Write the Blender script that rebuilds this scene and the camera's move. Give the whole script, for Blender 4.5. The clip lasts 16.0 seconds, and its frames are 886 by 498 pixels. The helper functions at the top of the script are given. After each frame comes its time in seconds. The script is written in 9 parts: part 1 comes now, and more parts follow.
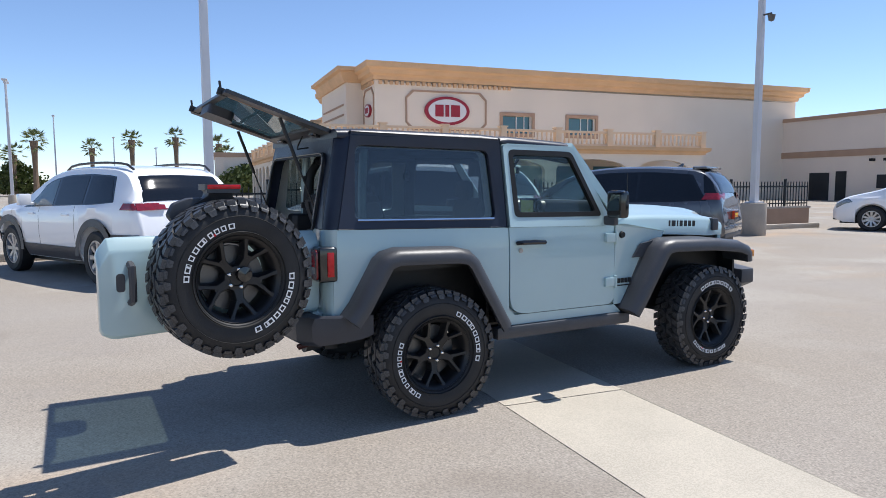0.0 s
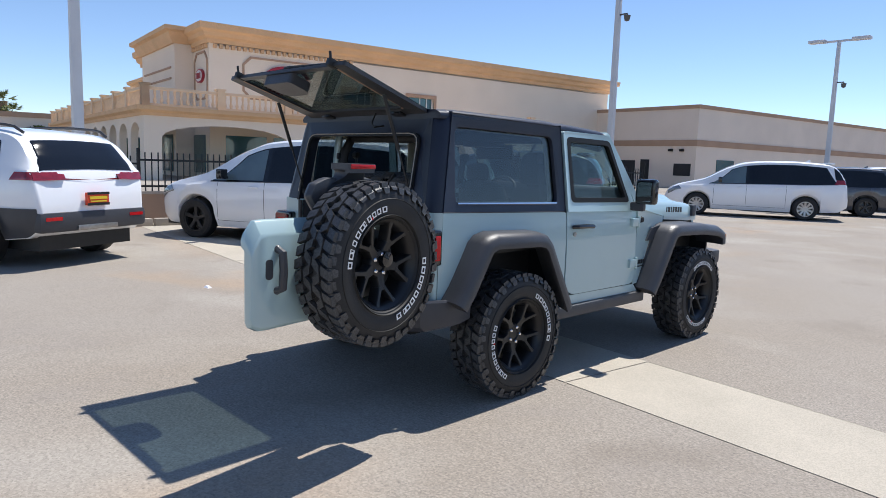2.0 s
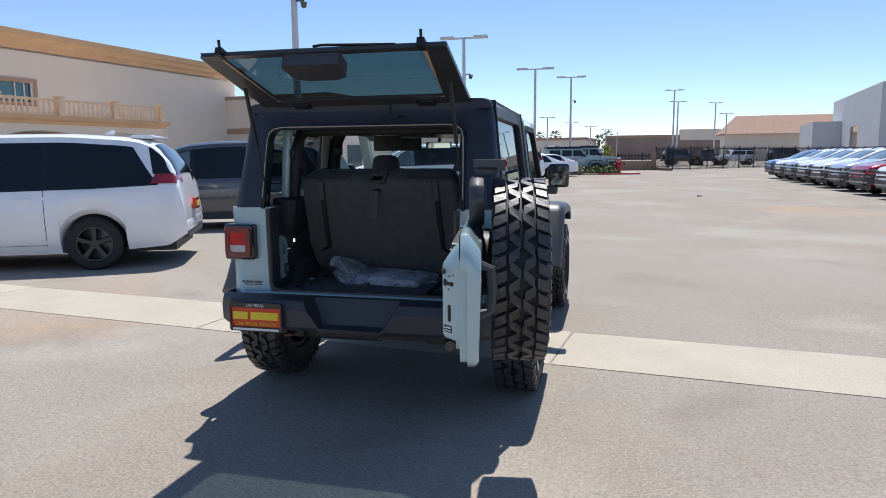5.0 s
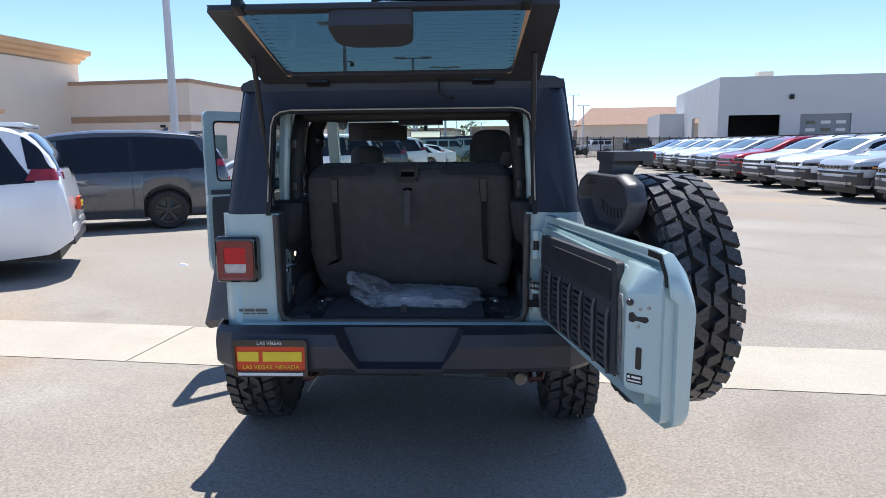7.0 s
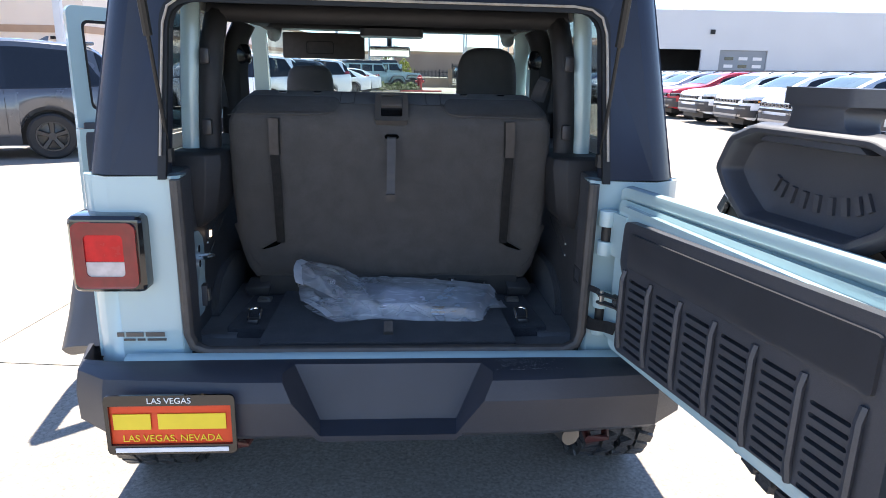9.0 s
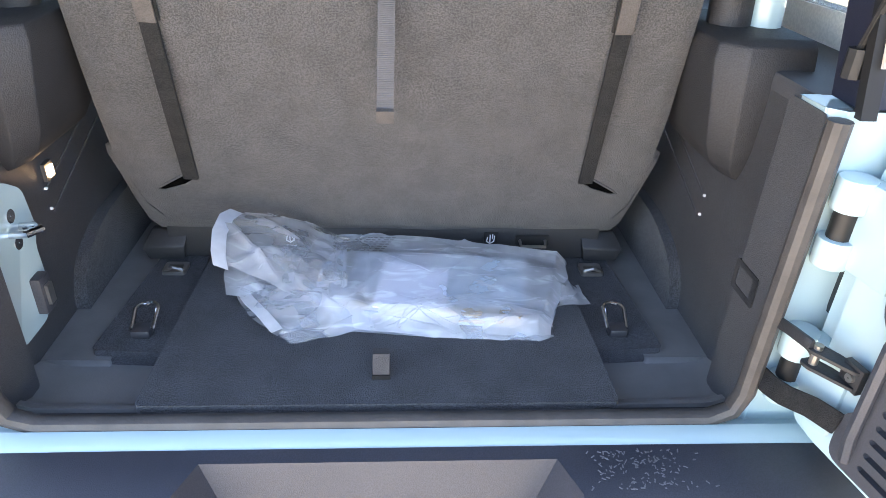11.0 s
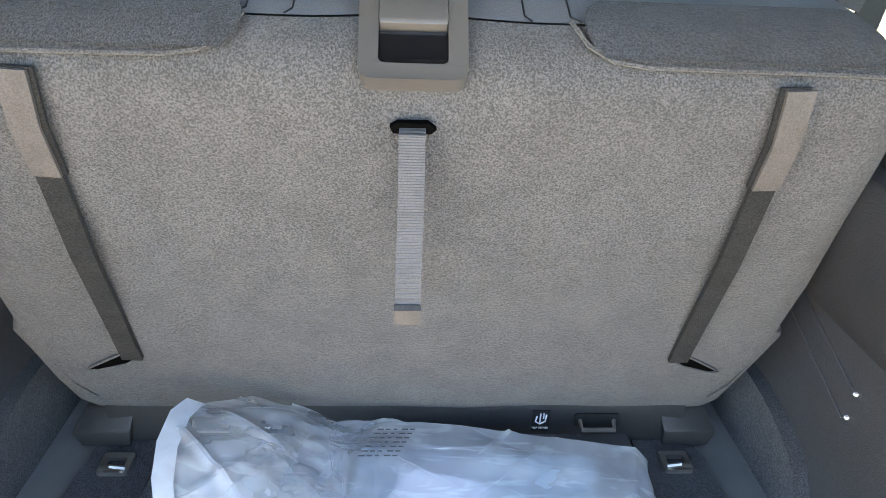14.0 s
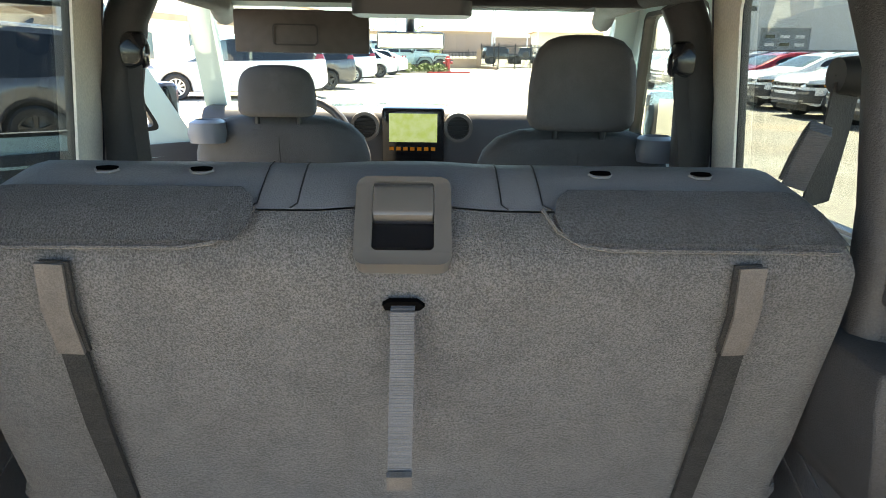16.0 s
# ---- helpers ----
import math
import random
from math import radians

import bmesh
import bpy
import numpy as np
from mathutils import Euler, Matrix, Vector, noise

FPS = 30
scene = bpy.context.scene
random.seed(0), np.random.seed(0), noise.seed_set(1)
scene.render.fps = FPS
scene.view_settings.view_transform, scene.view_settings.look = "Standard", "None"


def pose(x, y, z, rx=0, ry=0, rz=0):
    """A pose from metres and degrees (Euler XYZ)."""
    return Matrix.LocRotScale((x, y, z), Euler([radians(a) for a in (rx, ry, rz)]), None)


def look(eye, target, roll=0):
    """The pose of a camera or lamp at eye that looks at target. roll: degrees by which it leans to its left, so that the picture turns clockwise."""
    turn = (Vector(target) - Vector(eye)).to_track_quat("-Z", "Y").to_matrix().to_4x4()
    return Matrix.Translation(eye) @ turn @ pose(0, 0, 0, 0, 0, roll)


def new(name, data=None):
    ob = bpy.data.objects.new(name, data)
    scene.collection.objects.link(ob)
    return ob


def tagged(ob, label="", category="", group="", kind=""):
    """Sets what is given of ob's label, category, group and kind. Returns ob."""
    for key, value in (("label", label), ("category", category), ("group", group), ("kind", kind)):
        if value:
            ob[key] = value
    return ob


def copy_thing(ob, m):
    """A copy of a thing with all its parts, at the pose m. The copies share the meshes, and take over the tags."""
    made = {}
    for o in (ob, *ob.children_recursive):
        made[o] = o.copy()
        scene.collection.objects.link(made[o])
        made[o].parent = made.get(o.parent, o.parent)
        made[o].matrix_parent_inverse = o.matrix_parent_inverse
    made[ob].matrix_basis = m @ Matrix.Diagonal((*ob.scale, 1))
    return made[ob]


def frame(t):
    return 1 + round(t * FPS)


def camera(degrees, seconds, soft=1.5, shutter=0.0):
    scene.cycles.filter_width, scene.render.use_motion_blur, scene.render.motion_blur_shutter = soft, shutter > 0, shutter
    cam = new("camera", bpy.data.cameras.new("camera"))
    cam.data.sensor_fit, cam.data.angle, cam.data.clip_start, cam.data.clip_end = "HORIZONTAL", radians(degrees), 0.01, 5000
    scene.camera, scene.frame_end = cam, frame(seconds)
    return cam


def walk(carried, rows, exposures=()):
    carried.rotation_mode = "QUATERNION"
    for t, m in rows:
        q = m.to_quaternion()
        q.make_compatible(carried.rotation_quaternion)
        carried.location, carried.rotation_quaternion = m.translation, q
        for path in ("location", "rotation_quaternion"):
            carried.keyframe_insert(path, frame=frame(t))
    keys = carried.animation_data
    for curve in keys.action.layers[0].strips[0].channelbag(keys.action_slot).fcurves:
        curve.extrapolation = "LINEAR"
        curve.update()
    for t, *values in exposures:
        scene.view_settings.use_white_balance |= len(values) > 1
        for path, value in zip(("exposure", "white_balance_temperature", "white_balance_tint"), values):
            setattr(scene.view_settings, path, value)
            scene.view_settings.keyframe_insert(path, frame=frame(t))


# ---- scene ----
cam = camera(66.5, 16.0, soft=0.6)
PATH = [
    (0, (4.463, -1.896, 1.427), (2.718, -0.938, 1.235), -0.2),
    (0.5, (4.306, -2.276, 1.427), (2.621, -1.217, 1.234), 0.2),
    (1, (4.095, -2.609, 1.431), (2.483, -1.444, 1.222), 0.8),
    (1.5, (3.796, -2.89, 1.456), (2.272, -1.613, 1.238), 1.4),
    (2, (3.513, -3.21, 1.449), (2.092, -1.825, 1.195), 1.9),
    (2.5, (3.2, -3.474, 1.431), (1.867, -2.004, 1.183), 1.7),
    (3, (2.831, -3.678, 1.447), (1.611, -2.113, 1.199), 2.2),
    (3.5, (2.49, -3.932, 1.46), (1.44, -2.253, 1.183), 1.7),
    (4, (2.102, -4.038, 1.452), (1.202, -2.274, 1.176), 1.6),
    (4.5, (1.726, -4.084, 1.444), (1.009, -2.236, 1.179), 1.4),
    (4.7, (1.565, -4.112, 1.447), (0.949, -2.228, 1.181), 0.5),
    (6.8, (0.382, -3.659, 1.462), (0.271, -1.685, 1.159), -0.2),
    (7, (0.316, -3.545, 1.46), (0.225, -1.57, 1.153), -0.6),
    (7.5, (0.163, -3.299, 1.452), (0.158, -1.331, 1.095), 0.8),
    (8, (0.028, -3.021, 1.45), (0.121, -1.06, 1.065), 0.6),
    (8.2, (0.012, -2.901, 1.44), (0.136, -0.946, 1.036), 0.6),
    (10.3, (0.017, -1.677, 1.456), (0.169, 0.153, 0.664), 1.9),
    (10.5, (0.024, -1.588, 1.437), (0.154, 0.219, 0.589), 1.7),
    (11, (0.025, -1.395, 1.407), (0.153, 0.338, 0.416), 2.4),
    (11.5, (-0.003, -1.219, 1.378), (0.143, 0.417, 0.236), 3.0),
    (12, (-0.015, -1.113, 1.372), (0.121, 0.448, 0.129), 3.8),
    (12.5, (-0.005, -1.03, 1.377), (0.131, 0.517, 0.118), 3.6),
    (13, (-0.001, -0.982, 1.397), (0.133, 0.604, 0.186), 3.7),
    (13.5, (0.002, -0.972, 1.418), (0.127, 0.715, 0.352), 3.1),
    (14, (-0.002, -0.979, 1.439), (0.113, 0.797, 0.526), 2.5),
    (14.5, (-0.004, -0.999, 1.462), (0.106, 0.848, 0.705), 2.2),
    (15, (-0.008, -1.016, 1.485), (0.101, 0.872, 0.833), 1.7),
    (15.5, (-0.002, -1.024, 1.497), (0.096, 0.886, 0.913), 1.2),
    (16, (0.022, -1.019, 1.505), (0.089, 0.898, 0.938), 1.0),
]
EXPO = [(0, 0.46, 6050, 12), (1.5, 0.4, 6100, 12), (4.7, 0.34, 6150, 12), (6.8, 0.7, 6050, 12), (8.2, 1.05, 6000, 12), (10.3, 3.5, 7700, 16), (11.0, 3.95, 8100, 16), (12.5, 3.95, 8200, 13), (13.3, 3.88, 8100, 11), (14.0, 4.15, 8000, 9), (14.5, 4.25, 8000, 8), (15.2, 3.6, 8250, 8), (16.0, 3.3, 8300, 7)]
walk(cam, [(t, look(e, g, r)) for t, e, g, r in PATH], EXPO)
from mathutils.geometry import tessellate_polygon

# ---- sun and sky ----
SUN_ELEV = 63.5
world = bpy.data.worlds.new("sky")
scene.world = world
world.use_nodes = True
wn = world.node_tree
sky = wn.nodes.new("ShaderNodeTexSky")
sky.sky_type = "NISHITA"
sky.sun_disc = False
sky.sun_elevation, sky.sun_rotation = radians(SUN_ELEV), radians(-4)
sky.altitude, sky.air_density, sky.dust_density, sky.ozone_density = 2500, 1.0, 0.05, 2.0
wn.links.new(sky.outputs[0], wn.nodes["Background"].inputs[0])
wn.nodes["Background"].inputs[1].default_value = 0.118
sun_data = bpy.data.lights.new("sun", "SUN")
sun_data.energy, sun_data.angle, sun_data.color = 4.25, radians(0.53), (1.0, 0.945, 0.84)
sun = new("sun", sun_data)
sun.matrix_world = look((0, 0, 30), (0.9, -14.9, 0))


# ---- material helpers ----
def mat(name, color, rough=0.6, metal=0.0, spots=0.0, scale=20.0, fine=0.0, fine_scale=300.0, bump=0.0, bump_scale=200.0,
        coat=0.0, color2=None, spec=0.5, emit=0.0, island=0.0, sheen=0.0):
    """Principled material with variation at two scales and fine relief."""
    m = bpy.data.materials.new(name)
    m.use_nodes = True
    nt = m.node_tree
    L = nt.links.new
    b = nt.nodes["Principled BSDF"]
    c = (*color, 1)
    b.inputs["Base Color"].default_value = c
    b.inputs["Roughness"].default_value = rough
    b.inputs["Metallic"].default_value = metal
    b.inputs["Specular IOR Level"].default_value = spec
    b.inputs["Coat Weight"].default_value = coat
    b.inputs["Coat Roughness"].default_value = 0.04
    b.inputs["Sheen Weight"].default_value = sheen
    if emit:
        b.inputs["Emission Color"].default_value = c
        b.inputs["Emission Strength"].default_value = emit
    tc = nt.nodes.new("ShaderNodeTexCoord")
    last = None
    if spots:
        n = nt.nodes.new("ShaderNodeTexNoise")
        n.inputs["Scale"].default_value, n.inputs["Detail"].default_value = scale, 5
        L(tc.outputs["Object"], n.inputs["Vector"])
        mx = nt.nodes.new("ShaderNodeMix")
        mx.data_type = "RGBA"
        d = color2 or tuple(max(0, v * (1 - spots)) for v in color)
        mx.inputs[6].default_value, mx.inputs[7].default_value = c, (*d, 1)
        rp = nt.nodes.new("ShaderNodeMapRange")
        rp.inputs[1].default_value, rp.inputs[2].default_value = 0.35, 0.65
        L(n.outputs[0], rp.inputs[0])
        L(rp.outputs[0], mx.inputs[0])
        last = mx.outputs[2]
        mr = nt.nodes.new("ShaderNodeMapRange")
        mr.inputs[3].default_value, mr.inputs[4].default_value = max(0, rough - 0.06), min(1, rough + 0.08)
        L(n.outputs[0], mr.inputs[0])
        L(mr.outputs[0], b.inputs["Roughness"])
    if fine:
        n2 = nt.nodes.new("ShaderNodeTexNoise")
        n2.inputs["Scale"].default_value, n2.inputs["Detail"].default_value = fine_scale, 3
        L(tc.outputs["Object"], n2.inputs["Vector"])
        mr2 = nt.nodes.new("ShaderNodeMapRange")
        mr2.inputs[1].default_value, mr2.inputs[2].default_value = 0.39, 0.61
        mr2.inputs[3].default_value, mr2.inputs[4].default_value = 1 - fine, 1 + fine
        L(n2.outputs[0], mr2.inputs[0])
        hs = nt.nodes.new("ShaderNodeHueSaturation")
        hs.inputs["Color"].default_value = c
        L(mr2.outputs[0], hs.inputs["Value"])
        if last:
            L(last, hs.inputs["Color"])
        last = hs.outputs[0]
    if island:
        oi = nt.nodes.new("ShaderNodeObjectInfo")
        mr3 = nt.nodes.new("ShaderNodeMapRange")
        mr3.inputs[3].default_value, mr3.inputs[4].default_value = 1 - island, 1 + island
        L(oi.outputs["Random"], mr3.inputs[0])
        hs2 = nt.nodes.new("ShaderNodeHueSaturation")
        hs2.inputs["Color"].default_value = c
        L(mr3.outputs[0], hs2.inputs["Value"])
        if last:
            L(last, hs2.inputs["Color"])
        last = hs2.outputs[0]
    if last:
        L(last, b.inputs["Base Color"])
    if bump:
        n3 = nt.nodes.new("ShaderNodeTexNoise")
        n3.inputs["Scale"].default_value, n3.inputs["Detail"].default_value = bump_scale, 4
        L(tc.outputs["Object"], n3.inputs["Vector"])
        bp = nt.nodes.new("ShaderNodeBump")
        bp.inputs["Strength"].default_value, bp.inputs["Distance"].default_value = bump, 0.004
        L(n3.outputs[0], bp.inputs["Height"])
        L(bp.outputs[0], b.inputs["Normal"])
    return m


def edge_gloss(nt, base, most=1.0):
    """Gloss that rises towards grazing angles, alike from both sides."""
    lw = nt.nodes.new("ShaderNodeLayerWeight")
    lw.inputs[0].default_value = 0.5
    pw = nt.nodes.new("ShaderNodeMath")
    pw.operation = "POWER"
    pw.inputs[1].default_value = 5.0
    nt.links.new(lw.outputs["Facing"], pw.inputs[0])
    ma = nt.nodes.new("ShaderNodeMath")
    ma.operation = "MULTIPLY_ADD"
    ma.inputs[1].default_value, ma.inputs[2].default_value = most - base, base
    nt.links.new(pw.outputs[0], ma.inputs[0])
    return ma.outputs[0]


def glass(name, tint, ior=1.5, rough=0.0):
    """A thin pane: tinted see-through with a Fresnel gloss."""
    m = bpy.data.materials.new(name)
    m.use_nodes = True
    nt = m.node_tree
    L = nt.links.new
    nt.nodes.remove(nt.nodes["Principled BSDF"])
    out = nt.nodes["Material Output"]
    tr = nt.nodes.new("ShaderNodeBsdfTransparent")
    tr.inputs[0].default_value = (*(v ** 0.5 for v in tint), 1)     # two faces a pane
    gl = nt.nodes.new("ShaderNodeBsdfGlossy")
    gl.inputs["Roughness"].default_value = rough
    mx = nt.nodes.new("ShaderNodeMixShader")
    L(edge_gloss(nt, ((ior - 1) / (ior + 1)) ** 2), mx.inputs[0])
    L(tr.outputs[0], mx.inputs[1])
    L(gl.outputs[0], mx.inputs[2])
    L(mx.outputs[0], out.inputs[0])
    return m


# ---- mesh helpers ----
def part(name, bm, material, parent=None, label="", bevel=0.0, smooth=35, seg=2):
    """Links a bmesh as ONE mesh object under a thing or a part."""
    if bevel:
        bmesh.ops.remove_doubles(bm, verts=bm.verts, dist=1e-5)
        es = [e for e in bm.edges if len(e.link_faces) == 2 and e.calc_face_angle(0) > 0.5]
        if es:
            bmesh.ops.bevel(bm, geom=es, offset=bevel, segments=seg, affect="EDGES", profile=0.6, clamp_overlap=True)
    bmesh.ops.recalc_face_normals(bm, faces=bm.faces)
    me = bpy.data.meshes.new(name)
    bm.to_mesh(me)
    bm.free()
    me.materials.append(material)
    if smooth:
        me.polygons.foreach_set("use_smooth", [True] * len(me.polygons))
        me.set_sharp_from_angle(angle=radians(smooth))
    ob = new(name, me)
    if parent:
        ob.parent = parent
    if label:
        ob["label"] = label
    return ob


def thing(name, m, label, category, group="", kind=""):
    ob = new(name)
    ob.matrix_world = m
    ob.empty_display_size = 0.1
    return tagged(ob, label, category, group, kind)


def BM():
    return bmesh.new()


def box(bm, x0, x1, y0, y1, z0, z1, m=None):
    vs = [bm.verts.new(v) for v in ((x0, y0, z0), (x1, y0, z0), (x1, y1, z0), (x0, y1, z0),
                                    (x0, y0, z1), (x1, y0, z1), (x1, y1, z1), (x0, y1, z1))]
    for f in ((3, 2, 1, 0), (4, 5, 6, 7), (0, 1, 5, 4), (1, 2, 6, 5), (2, 3, 7, 6), (3, 0, 4, 7)):
        bm.faces.new([vs[i] for i in f])
    if m is not None:
        bmesh.ops.transform(bm, matrix=m, verts=vs)
    return bm


def put3(p, axis, d):
    """A 2D point on the plane at d of an axis: x: (y, z); y: (x, z); z: (x, y)."""
    a, b = p
    return {"x": (d, a, b), "y": (a, d, b), "z": (a, b, d)}[axis]


def plate(bm, outer, holes, axis, d0, d1):
    """A flat plate with holes, from d0 to d1 along an axis."""
    loops = [list(outer)] + [list(h) for h in holes]
    flat = [p for lp in loops for p in lp]
    tris = tessellate_polygon([[Vector((p[0], p[1], 0)) for p in lp] for lp in loops])
    a = [bm.verts.new(put3(p, axis, d0)) for p in flat]
    b = [bm.verts.new(put3(p, axis, d1)) for p in flat]
    for t in tris:
        for vs in ((a[t[0]], a[t[1]], a[t[2]]), (b[t[2]], b[t[1]], b[t[0]])):
            try:
                bm.faces.new(vs)
            except ValueError:
                pass
    k = 0
    for lp in loops:
        n = len(lp)
        for i in range(n):
            j = (i + 1) % n
            bm.faces.new((a[k + i], a[k + j], b[k + j], b[k + i]))
        k += n
    return bm


def rrect(x0, x1, y0, y1, r, n=4):
    """A rounded rectangle as a 2D loop."""
    out = []
    for cx, cy, a0 in ((x1 - r, y1 - r, 0), (x0 + r, y1 - r, 90), (x0 + r, y0 + r, 180), (x1 - r, y0 + r, 270)):
        for i in range(n + 1):
            a = radians(a0 + 90 * i / n)
            out.append((cx + r * math.cos(a), cy + r * math.sin(a)))
    return out


def rounded(pts, r, n=4):
    """A 2D polygon with its corners rounded by r (a number or one per corner)."""
    out = []
    m = len(pts)
    for i in range(m):
        p, q, s = Vector(pts[i - 1]), Vector(pts[i]), Vector(pts[(i + 1) % m])
        rr = r[i] if isinstance(r, (list, tuple)) else r
        if rr <= 0:
            out.append(tuple(q))
            continue
        u, v = (p - q), (s - q)
        k = min(rr, u.length * 0.49, v.length * 0.49)
        a, b = q + u.normalized() * k, q + v.normalized() * k
        for j in range(n + 1):
            t = j / n
            out.append(tuple(a * (1 - t) ** 2 + q * (2 * t * (1 - t)) + b * t * t))
    return out


def loft(bm, rings, caps=True, close=True):
    vr = [[bm.verts.new(p) for p in r] for r in rings]
    n = len(vr[0])
    for a, b in zip(vr, vr[1:]):
        for i in range(n if close else n - 1):
            j = (i + 1) % n
            bm.faces.new((a[i], a[j], b[j], b[i]))
    if caps:
        bm.faces.new(vr[0][::-1])
        bm.faces.new(vr[-1])
    return bm


def tube(bm, pts, r, n=8, caps=True):
    """A round tube along points; r a number or one per point."""
    P = [Vector(p) for p in pts]
    rings = []
    ref = None
    for i, p in enumerate(P):
        d = (P[min(i + 1, len(P) - 1)] - P[max(i - 1, 0)]).normalized()
        if ref is None:
            ref = d.orthogonal().normalized()
        ref = (ref - d * ref.dot(d)).normalized()
        w = d.cross(ref)
        rr = r[i] if isinstance(r, (list, tuple)) else r
        rings.append([p + (ref * math.cos(2 * math.pi * k / n) + w * math.sin(2 * math.pi * k / n)) * rr for k in range(n)])
    return loft(bm, rings, caps)


def strip(bm, pts, w, h, side):
    """A flat strap of width w and thickness h along points; side is the way of its width."""
    P, S = [Vector(p) for p in pts], Vector(side).normalized()
    rings = []
    for i, p in enumerate(P):
        d = (P[min(i + 1, len(P) - 1)] - P[max(i - 1, 0)]).normalized()
        nrm = d.cross(S).normalized()
        rings.append([p + S * (w / 2) + nrm * (h / 2), p - S * (w / 2) + nrm * (h / 2), p - S * (w / 2) - nrm * (h / 2), p + S * (w / 2) - nrm * (h / 2)])
    return loft(bm, rings)


def lathe(bm, prof, axis="x", n=32, centre=(0, 0, 0), closed=False):
    """Turns a profile of (along the axis, radius) round an axis."""
    rings = []
    for i in range(n):
        a = 2 * math.pi * i / n
        c, s = math.cos(a), math.sin(a)
        ring = []
        for h, r in prof:
            v = {"x": (h, r * c, r * s), "y": (r * c, h, r * s), "z": (r * c, r * s, h)}[axis]
            ring.append(Vector(v) + Vector(centre))
        rings.append(ring)
    vr = [[bm.verts.new(p) for p in r] for r in rings]
    m = len(prof)
    for i in range(n):
        a, b = vr[i], vr[(i + 1) % n]
        for k in range(m if closed else m - 1):
            l = (k + 1) % m
            bm.faces.new((a[k], a[l], b[l], b[k]))
    return bm


def move(bm, m):
    bmesh.ops.transform(bm, matrix=m, verts=bm.verts)
    return bm


def bar_word(bm, widths, h, gap, m):
    """Plain bars in a row, in the plane of x and y of m."""
    x = -(sum(widths) + gap * (len(widths) - 1)) / 2
    for w in widths:
        box(bm, x, x + w, -h / 2, h / 2, 0, 0.002, m)
        x += w + gap
    return bm


def text_mesh(name, body, size, material, parent, m, depth=0.0008):
    """Lettering in the built-in font, as a mesh."""
    cu = bpy.data.curves.new(name, "FONT")
    cu.body, cu.size, cu.extrude = body, size, depth
    cu.align_x, cu.align_y = "CENTER", "CENTER"
    tmp = bpy.data.objects.new(name, cu)
    me = bpy.data.meshes.new_from_object(tmp)
    bpy.data.objects.remove(tmp)
    me.materials.append(material)
    ob = new(name, me)
    ob.parent = parent
    ob.matrix_local = m
    return ob

# ---- materials ----
def stain(m, color, scale, lo, hi, most):
    """Irregular blotches of another colour over a material's base."""
    nt = m.node_tree
    base = nt.nodes["Principled BSDF"].inputs["Base Color"]
    src = base.links[0].from_socket
    n = nt.nodes.new("ShaderNodeTexNoise")
    n.inputs["Scale"].default_value, n.inputs["Detail"].default_value, n.inputs["Distortion"].default_value = scale, 4, 0.6
    nt.links.new(nt.nodes["Texture Coordinate"].outputs["Object"], n.inputs["Vector"])
    r = nt.nodes.new("ShaderNodeMapRange")
    r.inputs[1].default_value, r.inputs[2].default_value, r.inputs[4].default_value = lo, hi, most
    nt.links.new(n.outputs[0], r.inputs[0])
    mx = nt.nodes.new("ShaderNodeMix")
    mx.data_type = "RGBA"
    mx.inputs[7].default_value = (*color, 1)
    nt.links.new(r.outputs[0], mx.inputs[0])
    nt.links.new(src, mx.inputs[6])
    nt.links.new(mx.outputs[2], base)


def aggregate(m, scale, lo, hi):
    """Stone chips, each a little lighter or darker than the next."""
    nt = m.node_tree
    base = nt.nodes["Principled BSDF"].inputs["Base Color"]
    src = base.links[0].from_socket
    tc = nt.nodes.new("ShaderNodeTexCoord")
    vo = nt.nodes.new("ShaderNodeTexVoronoi")
    vo.inputs["Scale"].default_value = scale
    nt.links.new(tc.outputs["Object"], vo.inputs["Vector"])
    sp = nt.nodes.new("ShaderNodeSeparateColor")
    nt.links.new(vo.outputs["Color"], sp.inputs[0])
    mr = nt.nodes.new("ShaderNodeMapRange")
    mr.inputs[3].default_value, mr.inputs[4].default_value = lo, hi
    nt.links.new(sp.outputs[0], mr.inputs[0])
    hs = nt.nodes.new("ShaderNodeHueSaturation")
    nt.links.new(mr.outputs[0], hs.inputs["Value"])
    nt.links.new(src, hs.inputs["Color"])
    nt.links.new(hs.outputs[0], base)


M = {}
M["asphalt"] = mat("asphalt", (0.318, 0.282, 0.240), 0.92, spots=0.12, scale=0.3, fine=0.14, fine_scale=70, bump=0.10, bump_scale=110, color2=(0.295, 0.252, 0.203))
stain(M["asphalt"], (0.40, 0.365, 0.315), 0.35, 0.50, 0.66, 0.65)
stain(M["asphalt"], (0.42, 0.285, 0.175), 0.22, 0.57, 0.70, 0.65)
stain(M["asphalt"], (0.22, 0.185, 0.15), 0.8, 0.58, 0.72, 0.5)
stain(M["asphalt"], (0.29, 0.255, 0.22), 1.3, 0.55, 0.75, 0.65)
stain(M["asphalt"], (0.27, 0.24, 0.20), 14, 0.54, 0.75, 0.55)
stain(M["asphalt"], (0.17, 0.15, 0.13), 60, 0.58, 0.70, 0.65)
aggregate(M["asphalt"], 95, 0.85, 1.14)
M["concrete"] = mat("concrete", (0.48, 0.43, 0.35), 0.85, spots=0.12, scale=1.5, fine=0.10, fine_scale=120, bump=0.35, bump_scale=160, island=0.04)
M["kerb"] = mat("kerb", (0.42, 0.37, 0.31), 0.85, spots=0.15, scale=2, fine=0.1, fine_scale=60, bump=0.3)
